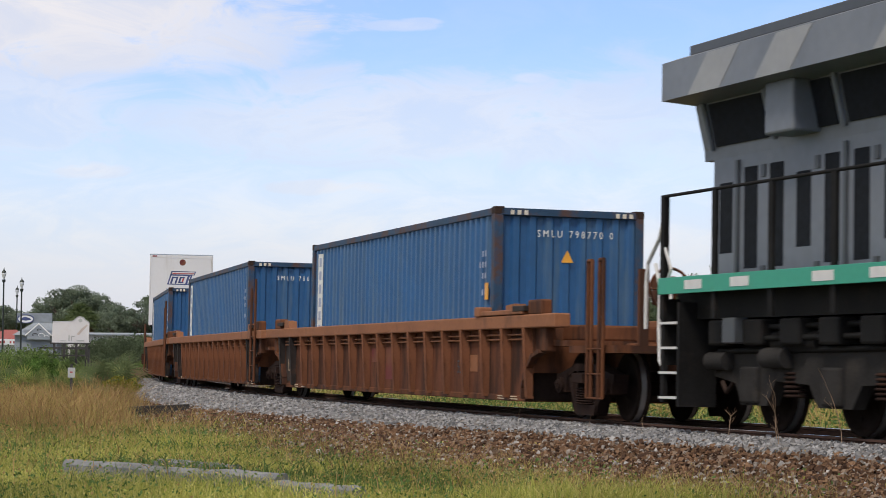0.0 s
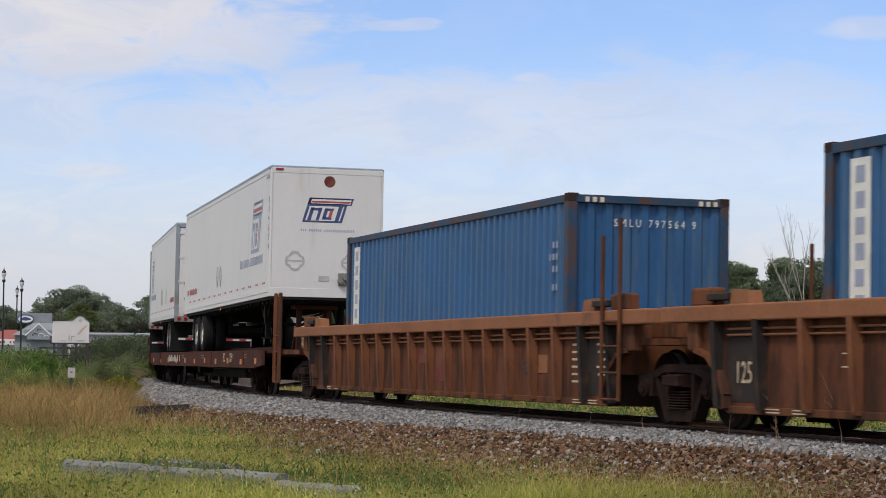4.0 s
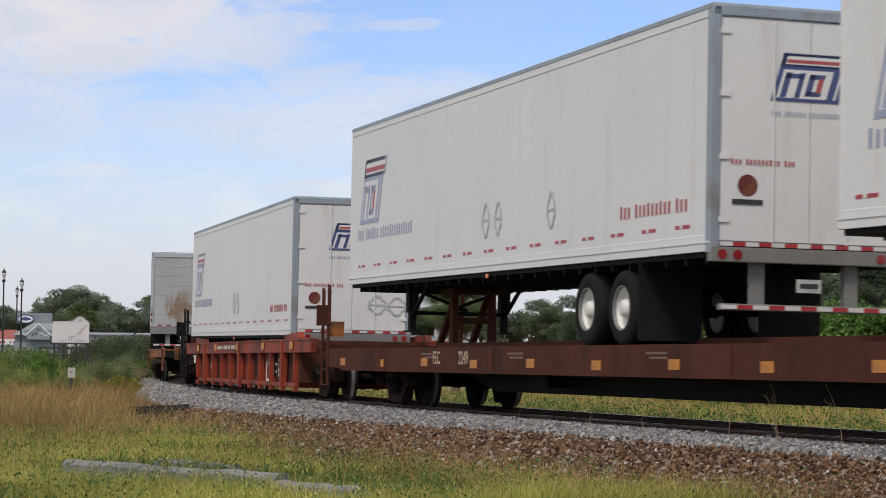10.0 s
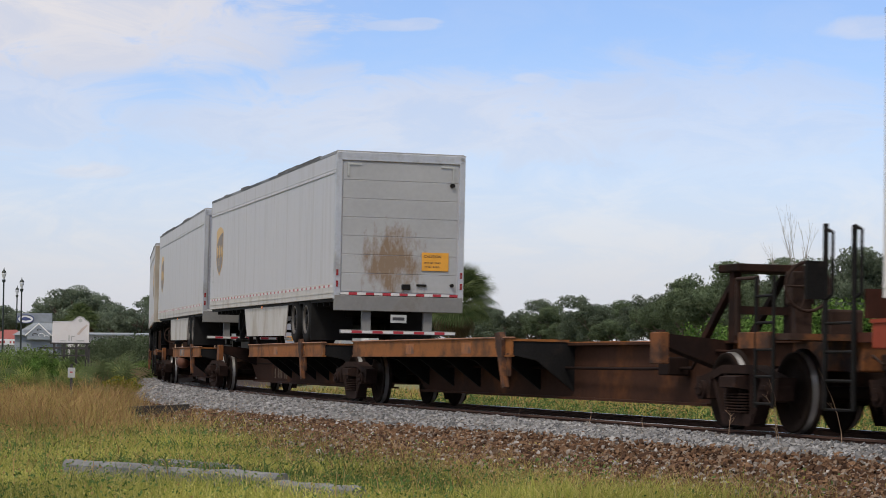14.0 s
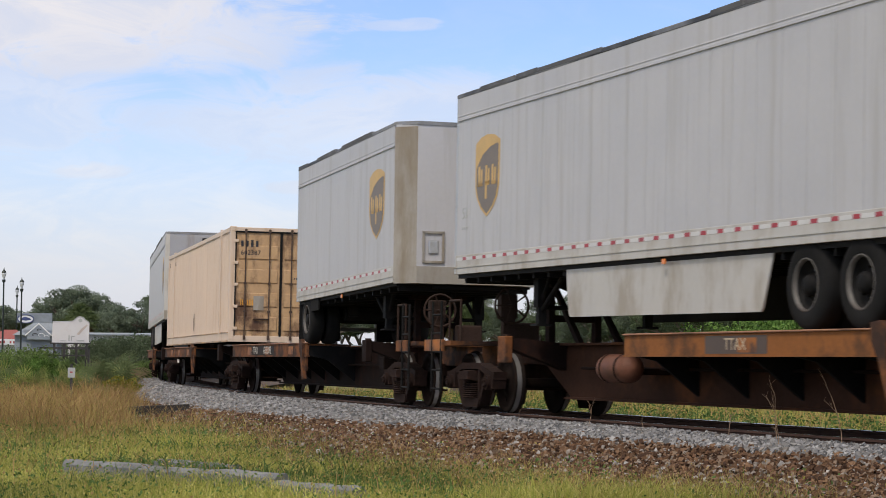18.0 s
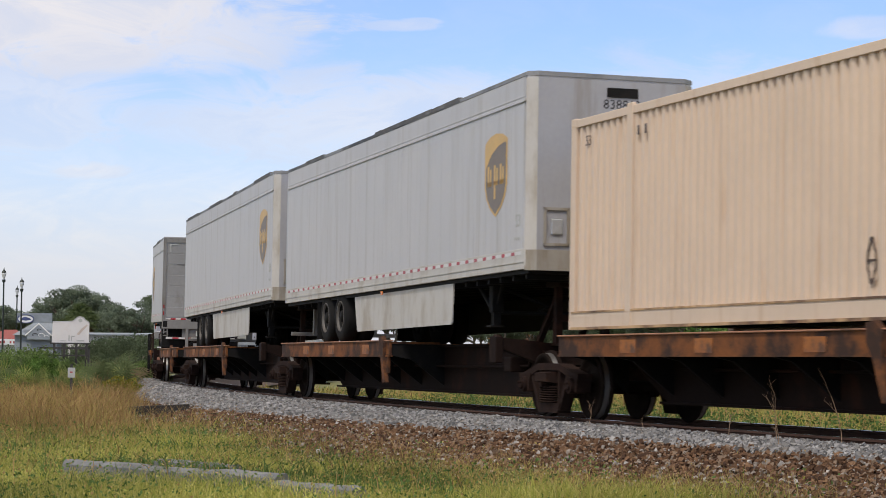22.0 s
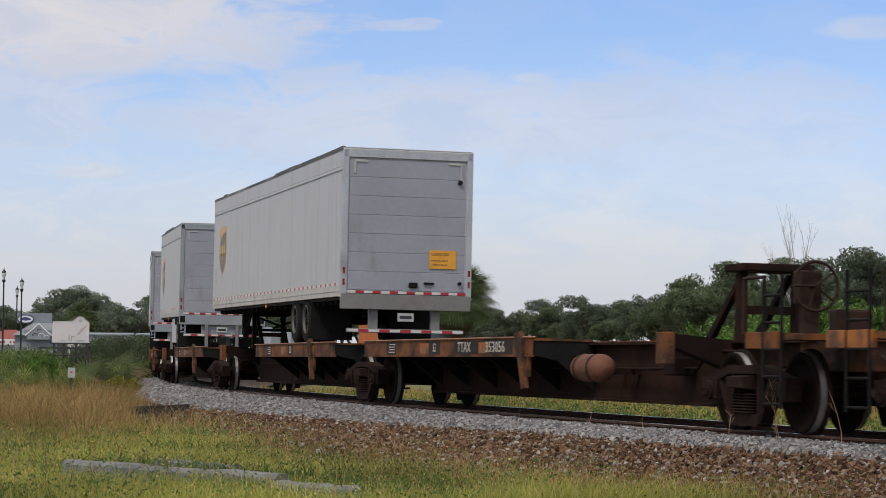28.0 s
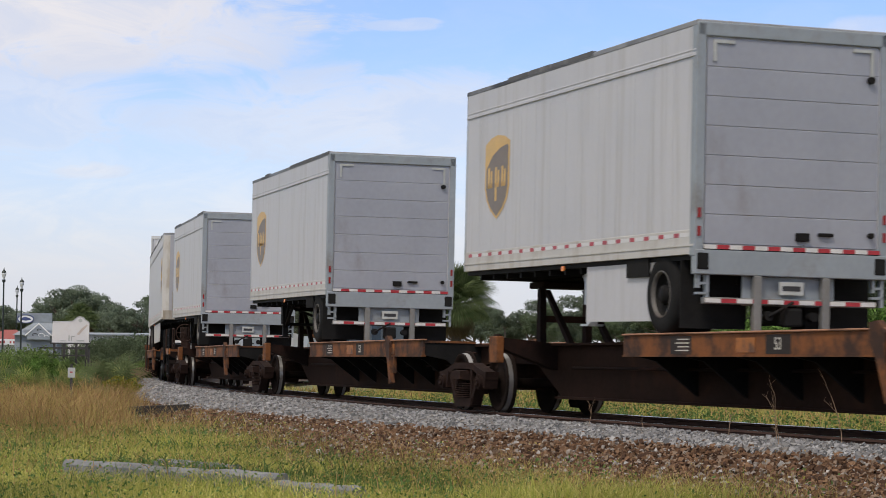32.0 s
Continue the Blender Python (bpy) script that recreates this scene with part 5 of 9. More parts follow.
def locomotive():
    s_rear, L = -170.15, 22.0
    car = thing("locomotive", "dark grey diesel locomotive with teal sill stripe", "locomotive")
    # x: 0 at the rear platform's end, negative towards the head
    fr = Shape().box(-L, 0, -1.25, 1.25, 1.30, 1.64).box(-L + 0.5, -0.5, -0.6, 0.6, 0.75, 1.30)
    part("underframe", fr, black_steel, car)
    for sg in (1, -1):
        part("sill_stripe", Shape().box(-L, 0, 1.5 * sg - 0.02, 1.5 * sg + 0.02, 1.60, 1.80, c=0.005).box(-L, 0, min(1.2 * sg, 1.5 * sg), max(1.2 * sg, 1.5 * sg), 1.68, 1.72), loco_teal, car, "teal green walkway edge")
        pm = Shape().box(-0.22, 0.22, 1.52 * sg, 1.525 * sg, 1.645, 1.755).mesh("reflector", white_tape)
        for k in range(14):
            part("reflector", pm, None, car, at=pose(-0.95 - k * 1.5 + (0.35 if k % 2 else 0), 0, 0))
    hood = Shape()
    hood.box(-18.0, -0.27, -0.92, 0.92, 1.56, 3.35, c=0.03)
    part("hood", hood, loco_grey, car, "grey long hood")
    # flared radiator wings over sloped grilles
    rad = Shape().prism([(0.92, 3.25), (0.93, 3.38), (1.06, 3.93), (1.52, 3.96), (1.52, 4.42), (1.30, 4.50), (-1.30, 4.50), (-1.52, 4.42), (-1.52, 3.96), (-1.06, 3.93), (-0.93, 3.38), (-0.92, 3.25)], -9.5, -0.05, axis="x")
    part("radiator_hood", rad, loco_grey, car, "flared radiator housing")
    cap = Shape().box(-9.4, -0.45, -1.35, 1.35, 4.48, 4.60, c=0.01)
    part("roof_hatch", cap, loco_dark, car)
    for k in range(5):
        for sg in (1, -1):
            x1 = -0.40 - k * 1.55
            g = Shape().add([(x1, 0.955 * sg, 3.40), (x1 - 1.32, 0.955 * sg, 3.40), (x1 - 1.32, 1.075 * sg, 3.91), (x1, 1.075 * sg, 3.91),
                             (x1, 0.90 * sg, 3.40), (x1 - 1.32, 0.90 * sg, 3.40), (x1 - 1.32, 1.02 * sg, 3.91), (x1, 1.02 * sg, 3.91)],
                            [(0, 1, 2, 3), (4, 7, 6, 5), (0, 4, 5, 1), (1, 5, 6, 2), (2, 6, 7, 3), (3, 7, 4, 0)])
            part("radiator_grille", g, grille, car, "black sloped radiator grille")
            bar = Shape().tube((x1 + 0.1, 0.95 * sg, 3.36), (x1 + 0.1, 1.10 * sg, 3.94), 0.04, seg=6)
            part("strut", bar, loco_grey, car)
    for sg in (1, -1):
        for k in range(22):
            x = -0.62 - k * 0.62
            z0, z1 = (1.90, 3.10) if k % 3 else (2.10, 2.95)
            v = Shape().box(x - 0.16, x + 0.16, 0.918 * sg - 0.012, 0.915 * sg + 0.012, z0, z1, c=0.005)
            part("hood_louvre", v, grille, car)
            if k % 2:
                lt = Shape().box(x - 0.36, x - 0.26, 0.92 * sg - 0.02, 0.92 * sg + 0.02, 2.95, 3.1, c=0.005).box(x - 0.36, x - 0.26, 0.92 * sg - 0.02, 0.92 * sg + 0.02, 1.8, 1.92, c=0.005)
                parts("door_latch", lt, loco_dark, car)
            if k % 4 == 0:
                part("door_post", Shape().box(x - 0.34, x - 0.27, 0.92 * sg - 0.03, 0.92 * sg + 0.03, 1.6, 3.2), loco_dark, car)
        eb = Shape().box(-2.85, -2.2, 0.9 * sg, 1.28 * sg, 3.35, 3.95, c=0.03) if sg > 0 else Shape().box(-2.85, -2.2, -1.28, -0.9, 3.35, 3.95, c=0.03)
        part("equipment_box", eb, loco_grey, car)
        hr = Shape().pipe([(0.02, 1.46 * sg, 2.80), (-L + 1, 1.46 * sg, 2.80)], 0.022, seg=6)
        part("hand_rail", hr, black_steel, car)
        for k in range(17):
            st = Shape().box(-0.03 - k * 1.35 - 0.05, -0.03 - k * 1.35 + 0.05, 1.46 * sg - 0.02, 1.46 * sg + 0.02, 1.30, 2.80)
            part("stanchion", st, black_steel, car)
    # diagonal paint bands along the radiator fascia
    for k, x in enumerate((-0.75, -2.4, -4.9)):
        for sg in (1,):
            band = Shape().prism([(x, 3.96), (x - 0.8, 3.96), (x - 1.3, 4.41), (x - 0.5, 4.41)], 1.52, 1.524)
            part("paint_band", band, mat("pale grey paint band %s" % "abc"[k], (0.27, 0.275, 0.285), 0.45, var=0.15, scale=0.6, bump=0.02) if k == 0 else bpy.data.materials["pale grey paint band a"], car)
    end = Shape().box(-0.05, 0.0, -1.45, 1.45, 0.75, 1.55)
    end.box(-0.06, 0.02, 1.40, 1.46, 0.3, 2.80).box(-0.06, 0.02, -1.46, -1.40, 0.3, 2.80)
    part("end_plate", end, black_steel, car)
    steps = Shape()
    for i in range(4):
        steps.box(-0.45, 0.05, 1.0, 1.47, 0.34 + i * 0.3, 0.37 + i * 0.3)
        steps.box(-0.45, 0.05, -1.47, -1.0, 0.34 + i * 0.3, 0.37 + i * 0.3)
    parts("step_tread", steps, white_tape, car, "white edged steps")
    back = Shape().box(-0.52, -0.46, 0.98, 1.48, 0.25, 1.5).box(-0.52, -0.46, -1.48, -0.98, 0.25, 1.5)
    parts("step_well", back, black_steel, car)
    rails = Shape()
    rails.pipe([(0.0, 1.40, 2.72), (0.30, 1.36, 2.30), (0.74, 1.30, 2.02), (0.78, 1.30, 1.80), (0.78, 1.30, 1.20)], 0.026, seg=6)
    rails.pipe([(0.70, 1.05, 2.02), (0.48, 1.10, 1.62), (0.40, 1.15, 1.40), (0.45, 1.12, 1.12)], 0.024, seg=6)
    rails.pipe([(0.52, 1.30, 2.00), (0.30, 1.34, 1.70), (0.24, 1.38, 1.20), (0.12, 1.42, 0.80), (0.02, 1.44, 0.74)], 0.024, seg=6)
    rails.pipe([(0.02, 1.46, 2.3), (-0.25, 1.46, 1.9), (0.05, 1.46, 1.55)], 0.018, seg=6)
    part("grab_rail", rails, white_tape, car, "white painted grab rails")
    tank = Shape().box(-13.0, -8.6, -1.3, 1.3, 0.35, 1.3, c=0.12)
    part("fuel_tank", tank, black_steel, car)
    gear = Shape()
    for i in range(9):
        gear.box(-8.2 + i * 0.85, -7.75 + i * 0.85, 0.85, 1.32, 0.98, 1.28, c=0.03)
    for z, y in ((1.18, 1.2), (1.05, 1.25), (0.92, 1.18)):
        gear.pipe([(-8.4, y, z), (-5.0, y, z + 0.03), (-1.0, y, z)], 0.035, seg=6)
    gear.tube((-3.3, 1.12, 1.02), (-2.3, 1.12, 1.02), 0.13, seg=12)
    part("piping", gear, black_steel, car)
    part("traction_box", Shape().box(-1.75, -1.45, 1.2, 1.4, 1.0, 1.30, c=0.02), loco_dark, car)
    for xc in (-3.6, -18.4):
        tr = part("truck", Shape().box(-2.4, 2.4, -0.5, 0.5, 0.55, 0.95, c=0.05), black_steel, car, "six-wheel locomotive bogie", at=pose(xc, 0, 0))
        for sg in (1, -1):
            sf = Shape()
            out = [(-2.75, 0.92), (2.75, 0.92), (2.75, 0.62), (2.25, 0.55), (2.1, 0.30), (1.5, 0.30), (1.3, 0.58), (0.55, 0.55), (0.35, 0.30), (-0.35, 0.30), (-0.55, 0.55), (-1.3, 0.58), (-1.5, 0.30), (-2.1, 0.30), (-2.25, 0.55), (-2.75, 0.62)]
            sf.prism(out, 1.0 * sg, 1.16 * sg)
            for dx in (-1.85, 0, 1.85):
                sf.box(dx - 0.2, dx + 0.2, 1.14 * sg - 0.06, 1.14 * sg + 0.08, 0.32, 0.74, c=0.03)
            sf.tube((-2.2, 1.22 * sg, 0.84), (-1.7, 1.22 * sg, 0.84), 0.12, seg=12).tube((0.9, 1.22 * sg, 0.84), (1.4, 1.22 * sg, 0.84), 0.12, seg=12).tube((2.3, 1.22 * sg, 0.8), (2.75, 1.22 * sg, 0.8), 0.11, seg=12)
            part("side_frame", sf, loco_frame, tr)
            for dx in (-0.95, 0.95):
                sp = Shape()
                for k in range(6):
                    z = 0.42 + 0.05 * k
                    sp.lathe([(0.13, z), (0.11, z + 0.018), (0.09, z), (0.11, z - 0.018)], (dx, 1.10 * sg, 0), axis="z", seg=12, closed=True)
                part("spring_nest", sp, truck_brown, tr)
        for dx in (-1.85, 0, 1.85):
            w = part("wheelset", WHEELSET, None, tr, at=pose(dx, 0, WHEEL_R))
            WHEELS.append((w, dx))
    pl = Shape().prism([(-18.0, 1.56), (-18.0, 4.45), (-20.6, 4.45), (-21.0, 3.2), (-21.6, 3.0), (-21.6, 1.56)], -1.45, 1.45)
    part("cab", pl, loco_dark, car)
    add_coupler(car, -0.1, False)
    RIDES.append((car, s_rear, s_rear - L, 0.0, 0.0, "tail"))
    return car


locomotive()
well_unit(-157.1, True, False, "125", True)
well_unit(-137.5, False, False, "125", False)
well_unit(-118.0, False, True, "", False)
flat_car(-101.95, -81.85, "2219", (-1.0 - 10.9, ), -6.7, 7.5)
flat_car(-73.45, -53.1, "2249", (-9.6, 9.2), 6.9, 0)
red_well(-47.55, -29.55)
spine_unit(-25.4, -8.2, False, "", first=True, style=0)
spine_unit(-8.2, 9.0, True, "", style=0)
spine_unit(9.0, 25.9, True, "TTAX", last=True, style=0)
spine_unit(29.9, 46.7, False, "TTAX 653392", first=True, style=1)
spine_unit(46.7, 64.1, False, "", style=3)
spine_unit(64.1, 81.8, False, "", style=1)
spine_unit(81.8, 99.0, False, "", style=3)
spine_unit(99.0, 115.5, True, "", last=True, style=1)
spine_unit(119.55, 136.05, False, "TTAX 353056", first=True, style=2)
spine_unit(136.05, 153.6, True, "", style=2)
spine_unit(153.6, 170.85, True, "", style=2)
spine_unit(170.85, 188.05, True, "", style=2)
spine_unit(188.05, 205.2, True, "", last=True, style=2)
spine_unit(209.1, 227.0, False, "", last=True, style=2)
for i in range(4):
    spine_unit(209.2 + i * 17.2, 226.4 + i * 17.2, False, "", first=i == 0, last=i == 3, style=1)
for i in range(4):
    spine_unit(282.0 + i * 17.2, 299.2 + i * 17.2, False, "", first=i == 0, last=i == 3, style=3)
# ---------- trailers ----------
door_dirty = mat("dented grimy roller door", (0.27, 0.268, 0.268), 0.55, 0.2, var=0.15, scale=0.8, bump=0.08, dirt=(0.16, 0.14, 0.12), dirt_amount=0.2, dirt_scale=2.0, stretch=0.5)

dent_dark = mat("dark dent mark", (0.10, 0.095, 0.09), 0.7, var=0.4, scale=5, bump=0.1)
rim_dull = mat("dull rim flange", (0.13, 0.12, 0.11), 0.6, 0.2, var=0.3, scale=4, bump=0.1, dirt=(0.05, 0.035, 0.028), dirt_amount=0.5, dirt_scale=4)
# near black: the shade under the trailer is put into the far skirt's colour
skirt_shaded = mat("far skirt darkened for shade", (0.045, 0.041, 0.038), 0.85, var=0.3, scale=1.5, bump=0.1, spec=0.1)
# the side sheet's grey made darker, painting in the shade on the nose
nose_shaded = mat("grey nose sheet darkened for shade", (0.36, 0.36, 0.385), 0.5, 0.1, var=0.08, scale=1.0, bump=0.02, dirt=(0.27, 0.25, 0.23), dirt_amount=0.4, dirt_scale=3.0, stretch=0.1)


def tyre_mesh():
    s = Shape()
    for y in (0.0, -0.33):
        s.lathe([(0.28, y + 0.13), (0.30, y + 0.145), (0.44, y + 0.14), (0.49, y + 0.11), (0.505, y + 0.06), (0.505, y - 0.06), (0.49, y - 0.11), (0.44, y - 0.14), (0.30, y - 0.145), (0.28, y - 0.13)], (0, 0, 0), seg=28)
    return s.mesh("tyre", rubber)


def rim_mesh(material):
    s = Shape().lathe([(0.300, 0.137), (0.296, 0.147), (0.283, 0.148), (0.270, 0.10)], (0, 0, 0), seg=24, m=1)
    s.lathe([(0.285, 0.135), (0.270, 0.10), (0.25, 0.06), (0.20, 0.02), (0.14, 0.02), (0.12, 0.06), (0.11, 0.12), (0.07, 0.14), (0.0, 0.14)], (0, 0, 0), seg=24)
    s.lathe([(0.285, 0.135), (0.285, -0.45), (0.0, -0.45)], (0, 0, 0), seg=16)
    for k in range(8):
        t = 2 * math.pi * k / 8
        s.tube((0.165 * math.cos(t), 0.02, 0.165 * math.sin(t)), (0.165 * math.cos(t), 0.05, 0.165 * math.sin(t)), 0.016, seg=6)
    return s.mesh("rim", [material, dirty_alu if material is hub_white else rim_dull])


TYRE, RIM_WHITE, RIM_GREY = tyre_mesh(), rim_mesh(hub_white), rim_mesh(black_steel)
shield_out = [(-0.50, 0.60), (-0.28, 0.70), (0.0, 0.74), (0.28, 0.70), (0.50, 0.60), (0.50, -0.18), (0.42, -0.40), (0.26, -0.58), (0.0, -0.74), (-0.26, -0.58), (-0.42, -0.40), (-0.50, -0.18)]


def shield(parent, x, y, z, k=1.0, wide=1.12, tall=0.88):
    """A dark shield with a gold rim, a gold swoop and three plain gold strokes."""
    at = on_side(x, y, z) @ Matrix.Diagonal((wide, tall, 1, 1))
    e = Shape().prism([(a * k, b * k) for a, b in shield_out], 0.0, 0.003, axis="z")
    em = part("emblem", e, gold, parent, "shield shaped gold and umber emblem", at=at)
    i = Shape().prism([(a * k * 0.88, b * k * 0.90 - 0.02) for a, b in shield_out], 0.003, 0.005, axis="z")
    part("emblem_field", i, faded_umber, em)
    sw = Shape().prism([(-0.44 * k, 0.54 * k), (-0.25 * k, 0.62 * k), (0.0, 0.66 * k), (0.25 * k, 0.62 * k), (0.43 * k, 0.55 * k), (0.1 * k, 0.50 * k), (-0.2 * k, 0.38 * k), (-0.44 * k, 0.16 * k)], 0.005, 0.007, axis="z")
    part("emblem_swoop", sw, gold, em)
    st = Shape()
    for x0 in (-0.33, -0.04, 0.22):
        st.box((x0 - 0.04) * k, (x0 + 0.04) * k, -0.18 * k, 0.18 * k, 0.005, 0.007)
        st.box((x0 - 0.04) * k, (x0 + 0.14) * k, -0.18 * k, -0.10 * k, 0.005, 0.007)
        st.box((x0 + 0.07) * k, (x0 + 0.14) * k, -0.18 * k, 0.12 * k, 0.005, 0.007)
    st.box(-0.08 * k, 0.0, -0.42 * k, -0.15 * k, 0.005, 0.007)
    parts("emblem_stroke", st, gold, em)


def slant_logo(parent, at, w, h, pale=False):
    """A slanted frame in navy, with red bars and a white field."""
    sk = 0.30 * h
    navy, red = (mark_pale, mark_red) if pale else (mark_blue, mark_red)

    def para(x0, x1, z0, z1):
        f = lambda z: sk * (z / h - 0.5)
        return [(x0 + f(z0), z0 - h / 2), (x1 + f(z0), z0 - h / 2), (x1 + f(z1), z1 - h / 2), (x0 + f(z1), z1 - h / 2)]
    o = part("emblem", Shape().prism(para(-w / 2, w * 0.40, 0, h), 0, 0.003, axis="z").prism(para(-w / 2, w / 2, h * 0.72, h), 0, 0.003, axis="z"), navy, parent, "slanted navy and red emblem", at=at)
    fill = Shape().prism(para(-w * 0.44, w * 0.34, h * 0.07, h * 0.66), 0.003, 0.005, axis="z").prism(para(-w * 0.44, w * 0.46, h * 0.77, h * 0.94), 0.003, 0.005, axis="z")
    part("emblem_field", fill, white_paint, o)
    bars = Shape()
    for a, b_, z0, z1 in ((-0.40, -0.32, 0.08, 0.60), (-0.40, -0.17, 0.48, 0.58), (-0.21, -0.14, 0.08, 0.60), (-0.08, 0.0, 0.14, 0.58), (-0.08, 0.13, 0.48, 0.58), (-0.08, 0.13, 0.12, 0.22), (0.22, 0.31, 0.07, 0.66)):
        bars.prism(para(a * w, b_ * w, z0 * h, z1 * h), 0.005, 0.007, axis="z")
    parts("emblem_stroke", bars, navy, o)
    part("emblem_bar", Shape().prism(para(-w * 0.43, w * 0.45, h * 0.80, h * 0.87), 0.005, 0.007, axis="z").prism(para(0.05 * w, 0.12 * w, 0.2 * h, 0.5 * h), 0.007, 0.009, axis="z"), red, o)


def placard(parent, x, y, z, w, h, side=True, material=mark_grey):
    s = Shape()
    # one bent frame: an eight-sided ring, open in the middle
    n = 16
    out = [(w / 2 * math.cos(2 * math.pi * i / n) * (0.82 if i % 4 == 2 else 1), h / 2 * math.sin(2 * math.pi * i / n) * (0.82 if i % 4 == 2 else 1)) for i in range(n)]
    v = [(a * k, b * k, z_) for z_ in (0.0, 0.008) for k in (1.0, 0.78) for a, b in out]
    f = []
    for i in range(n):
        j = (i + 1) % n
        f += [(2 * n + i, 2 * n + j, 3 * n + j, 3 * n + i), (i, n + i, n + j, j), (i, j, 2 * n + j, 2 * n + i), (n + i, 3 * n + i, 3 * n + j, n + j)]
    s.add(v, f)
    hold = part("placard_holder", s, material, parent, at=on_side(x, y, z) if side else on_front(x, y, z))
    part("cross_bar", Shape().box(-w * 0.40, w * 0.40, -0.014, 0.014, 0, 0.005), material, hold)


def trailer(s, L, H, z, nose, style, nose_front, pup=False, skirt=False, number="", door="roll", stain=False, chamfer=0.0, label=""):
    W = 2.59
    y = W / 2
    act = style == "act"
    # the tyres stand on the car's deck
    xw = 1.05 if pup else 3.5
    deck = 0.33 if z < 1 else 0.983 if act else 1.122
    wheel_drop = z - RAIL + nose * (L / 2 - (L - xw if nose_front else xw)) - deck
    side_mat = white_paint if act else grey_side
    tail_mat = door_frame if pup and "dented" not in label else dirty_alu
    tr = thing("box_trailer", label or ("white box trailer with slanted emblem on a rail car" if act else "silver grey box trailer with shield emblem on a spine car"), "trailer", "trailers on the train")
    fx = (lambda d: d) if nose_front else (lambda d: L - d)          # distance from the nose
    rx = (lambda d: L - d) if nose_front else (lambda d: d)          # distance from the doors
    body = Shape()
    if nose_front and chamfer:
        body.prism([(chamfer * 0.75, -y + 0.012), (chamfer * 0.75, -y + 0.012), (L - 0.05, -y + 0.012), (L - 0.05, y - 0.012), (chamfer * 0.75, y - 0.012), (0.02, y - chamfer), (0.02, -y + chamfer)], 0.10, H - 0.06, axis="z")
    else:
        body.box(0.03, L - 0.03, -y + 0.012, y - 0.012, 0.10, H - 0.06)
    part("body", body, side_mat, tr)
    roof = Shape().box(0.02 + (chamfer * 0.8 if nose_front else 0), L - 0.02, -y, y, H - 0.07, H, c=0.02)
    if nose_front and chamfer:
        roof.prism([(chamfer * 0.8, -y), (chamfer * 0.8, y), (0, y - chamfer), (0, -y + chamfer)], H - 0.07, H - 0.004, axis="z")
    part("roof", roof, grey_frame if act else worn_edge, tr)
    # side sheets, one panel after another
    n = max(4, round(L / (1.24 if act else 0.62)))
    x_in = chamfer * 0.8 if nose_front else 0.0
    step = (L - 0.16 - x_in) / n
    z0, z1 = (0.20, H - 0.17) if act else (0.30, H - 0.43)
    for sg in (1, -1):
        a, b = (y - 0.012, y - 0.002) if sg > 0 else (-y + 0.002, -y + 0.012)
        gap = 0.0015 if act else 0.004
        for k in range(n):
            xk = 0.08 + x_in + k * step
            part("side_panel", Shape().box(xk + gap, xk + step - gap, a, b, z0, z1), side_mat, tr)
        rail = Shape().box(x_in + 0.03, L - 0.03, min(sg * (y - 0.012), sg * (y + 0.006)), max(sg * (y - 0.012), sg * (y + 0.006)), z1, H - 0.06)
        if not act:
            rail.box(x_in + 0.03, L - 0.03, min(sg * y, sg * (y + 0.016)), max(sg * y, sg * (y + 0.016)), z1 - 0.015, z1 + 0.03, c=0.005)
            rail.box(x_in + 0.03, L - 0.03, min(sg * y, sg * (y + 0.012)), max(sg * y, sg * (y + 0.012)), z1 + 0.055, z1 + 0.075, c=0.004)
        part("top_rail", rail, white_paint if act else grey_side, tr)
        lip = Shape().box(x_in, L, min(sg * (y - 0.02), sg * (y + 0.012)), max(sg * (y - 0.02), sg * (y + 0.012)), H - 0.075, H - 0.015, c=0.006)
        part("roof_edge", lip, grey_frame if act else worn_edge, tr)
        if not act:
            # torn strips of the roof sheet along its edge
            q = random.Random(int(abs(s) * 10) + sg)
            xs = x_in + 0.02
            while xs < L - 0.5:
                xe = min(L - 0.02, xs + q.choice((0.5, 0.9, 1.6, 2.4)))
                if sg > 0 and q.random() < 0.45:
                    zt = q.uniform(0.004, 0.022)
                    part("torn_edge", Shape().prism([(xs, H - 0.055), (xe, H - 0.055), (xe - 0.02, H + zt * q.uniform(0.3, 1)), (xs + 0.03, H + zt)], min(sg * (y - 0.05), sg * (y + 0.017)), max(sg * (y - 0.05), sg * (y + 0.017))), torn_dark, tr, "torn dark strip of roof sheet")
                xs = xe + 0.01
        low = Shape().box(x_in + 0.01, L - 0.01, min(sg * (y - 0.05), sg * (y + 0.004)), max(sg * (y - 0.05), sg * (y + 0.004)), 0.0, z0 + 0.0, c=0.006)
        low.box(x_in + 0.01, L - 0.01, min(sg * y, sg * (y + 0.014)), max(sg * y, sg * (y + 0.014)), 0.10, 0.125)
        part("bottom_rail", low, white_paint if act else skirt_white, tr)
    # reflective tape along the near side
    tape_r, tape_w = Shape(), Shape()
    if act:
        for k in range(int(L / 1.05)):
            x = 0.6 + k * 1.05
            tape_r.box(x, x + 0.22, y - 0.002, y + 0.002, 0.30, 0.345).box(x + 0.30, x + 0.44, y - 0.002, y + 0.002, 0.30, 0.345)
            tape_w.box(x + 0.22, x + 0.30, y - 0.002, y + 0.002, 0.30, 0.345)
    else:
        k, x = 0, 0.15 + x_in
        while x < L - 0.3:
            (tape_r if k % 2 else tape_w).box(x, x + (0.16 if k % 2 else 0.30), y + 0.004, y + 0.006, 0.215, 0.265)
            x += 0.16 if k % 2 else 0.30
            k += 1
    parts("reflective_tape", tape_r, red_tape, tr)
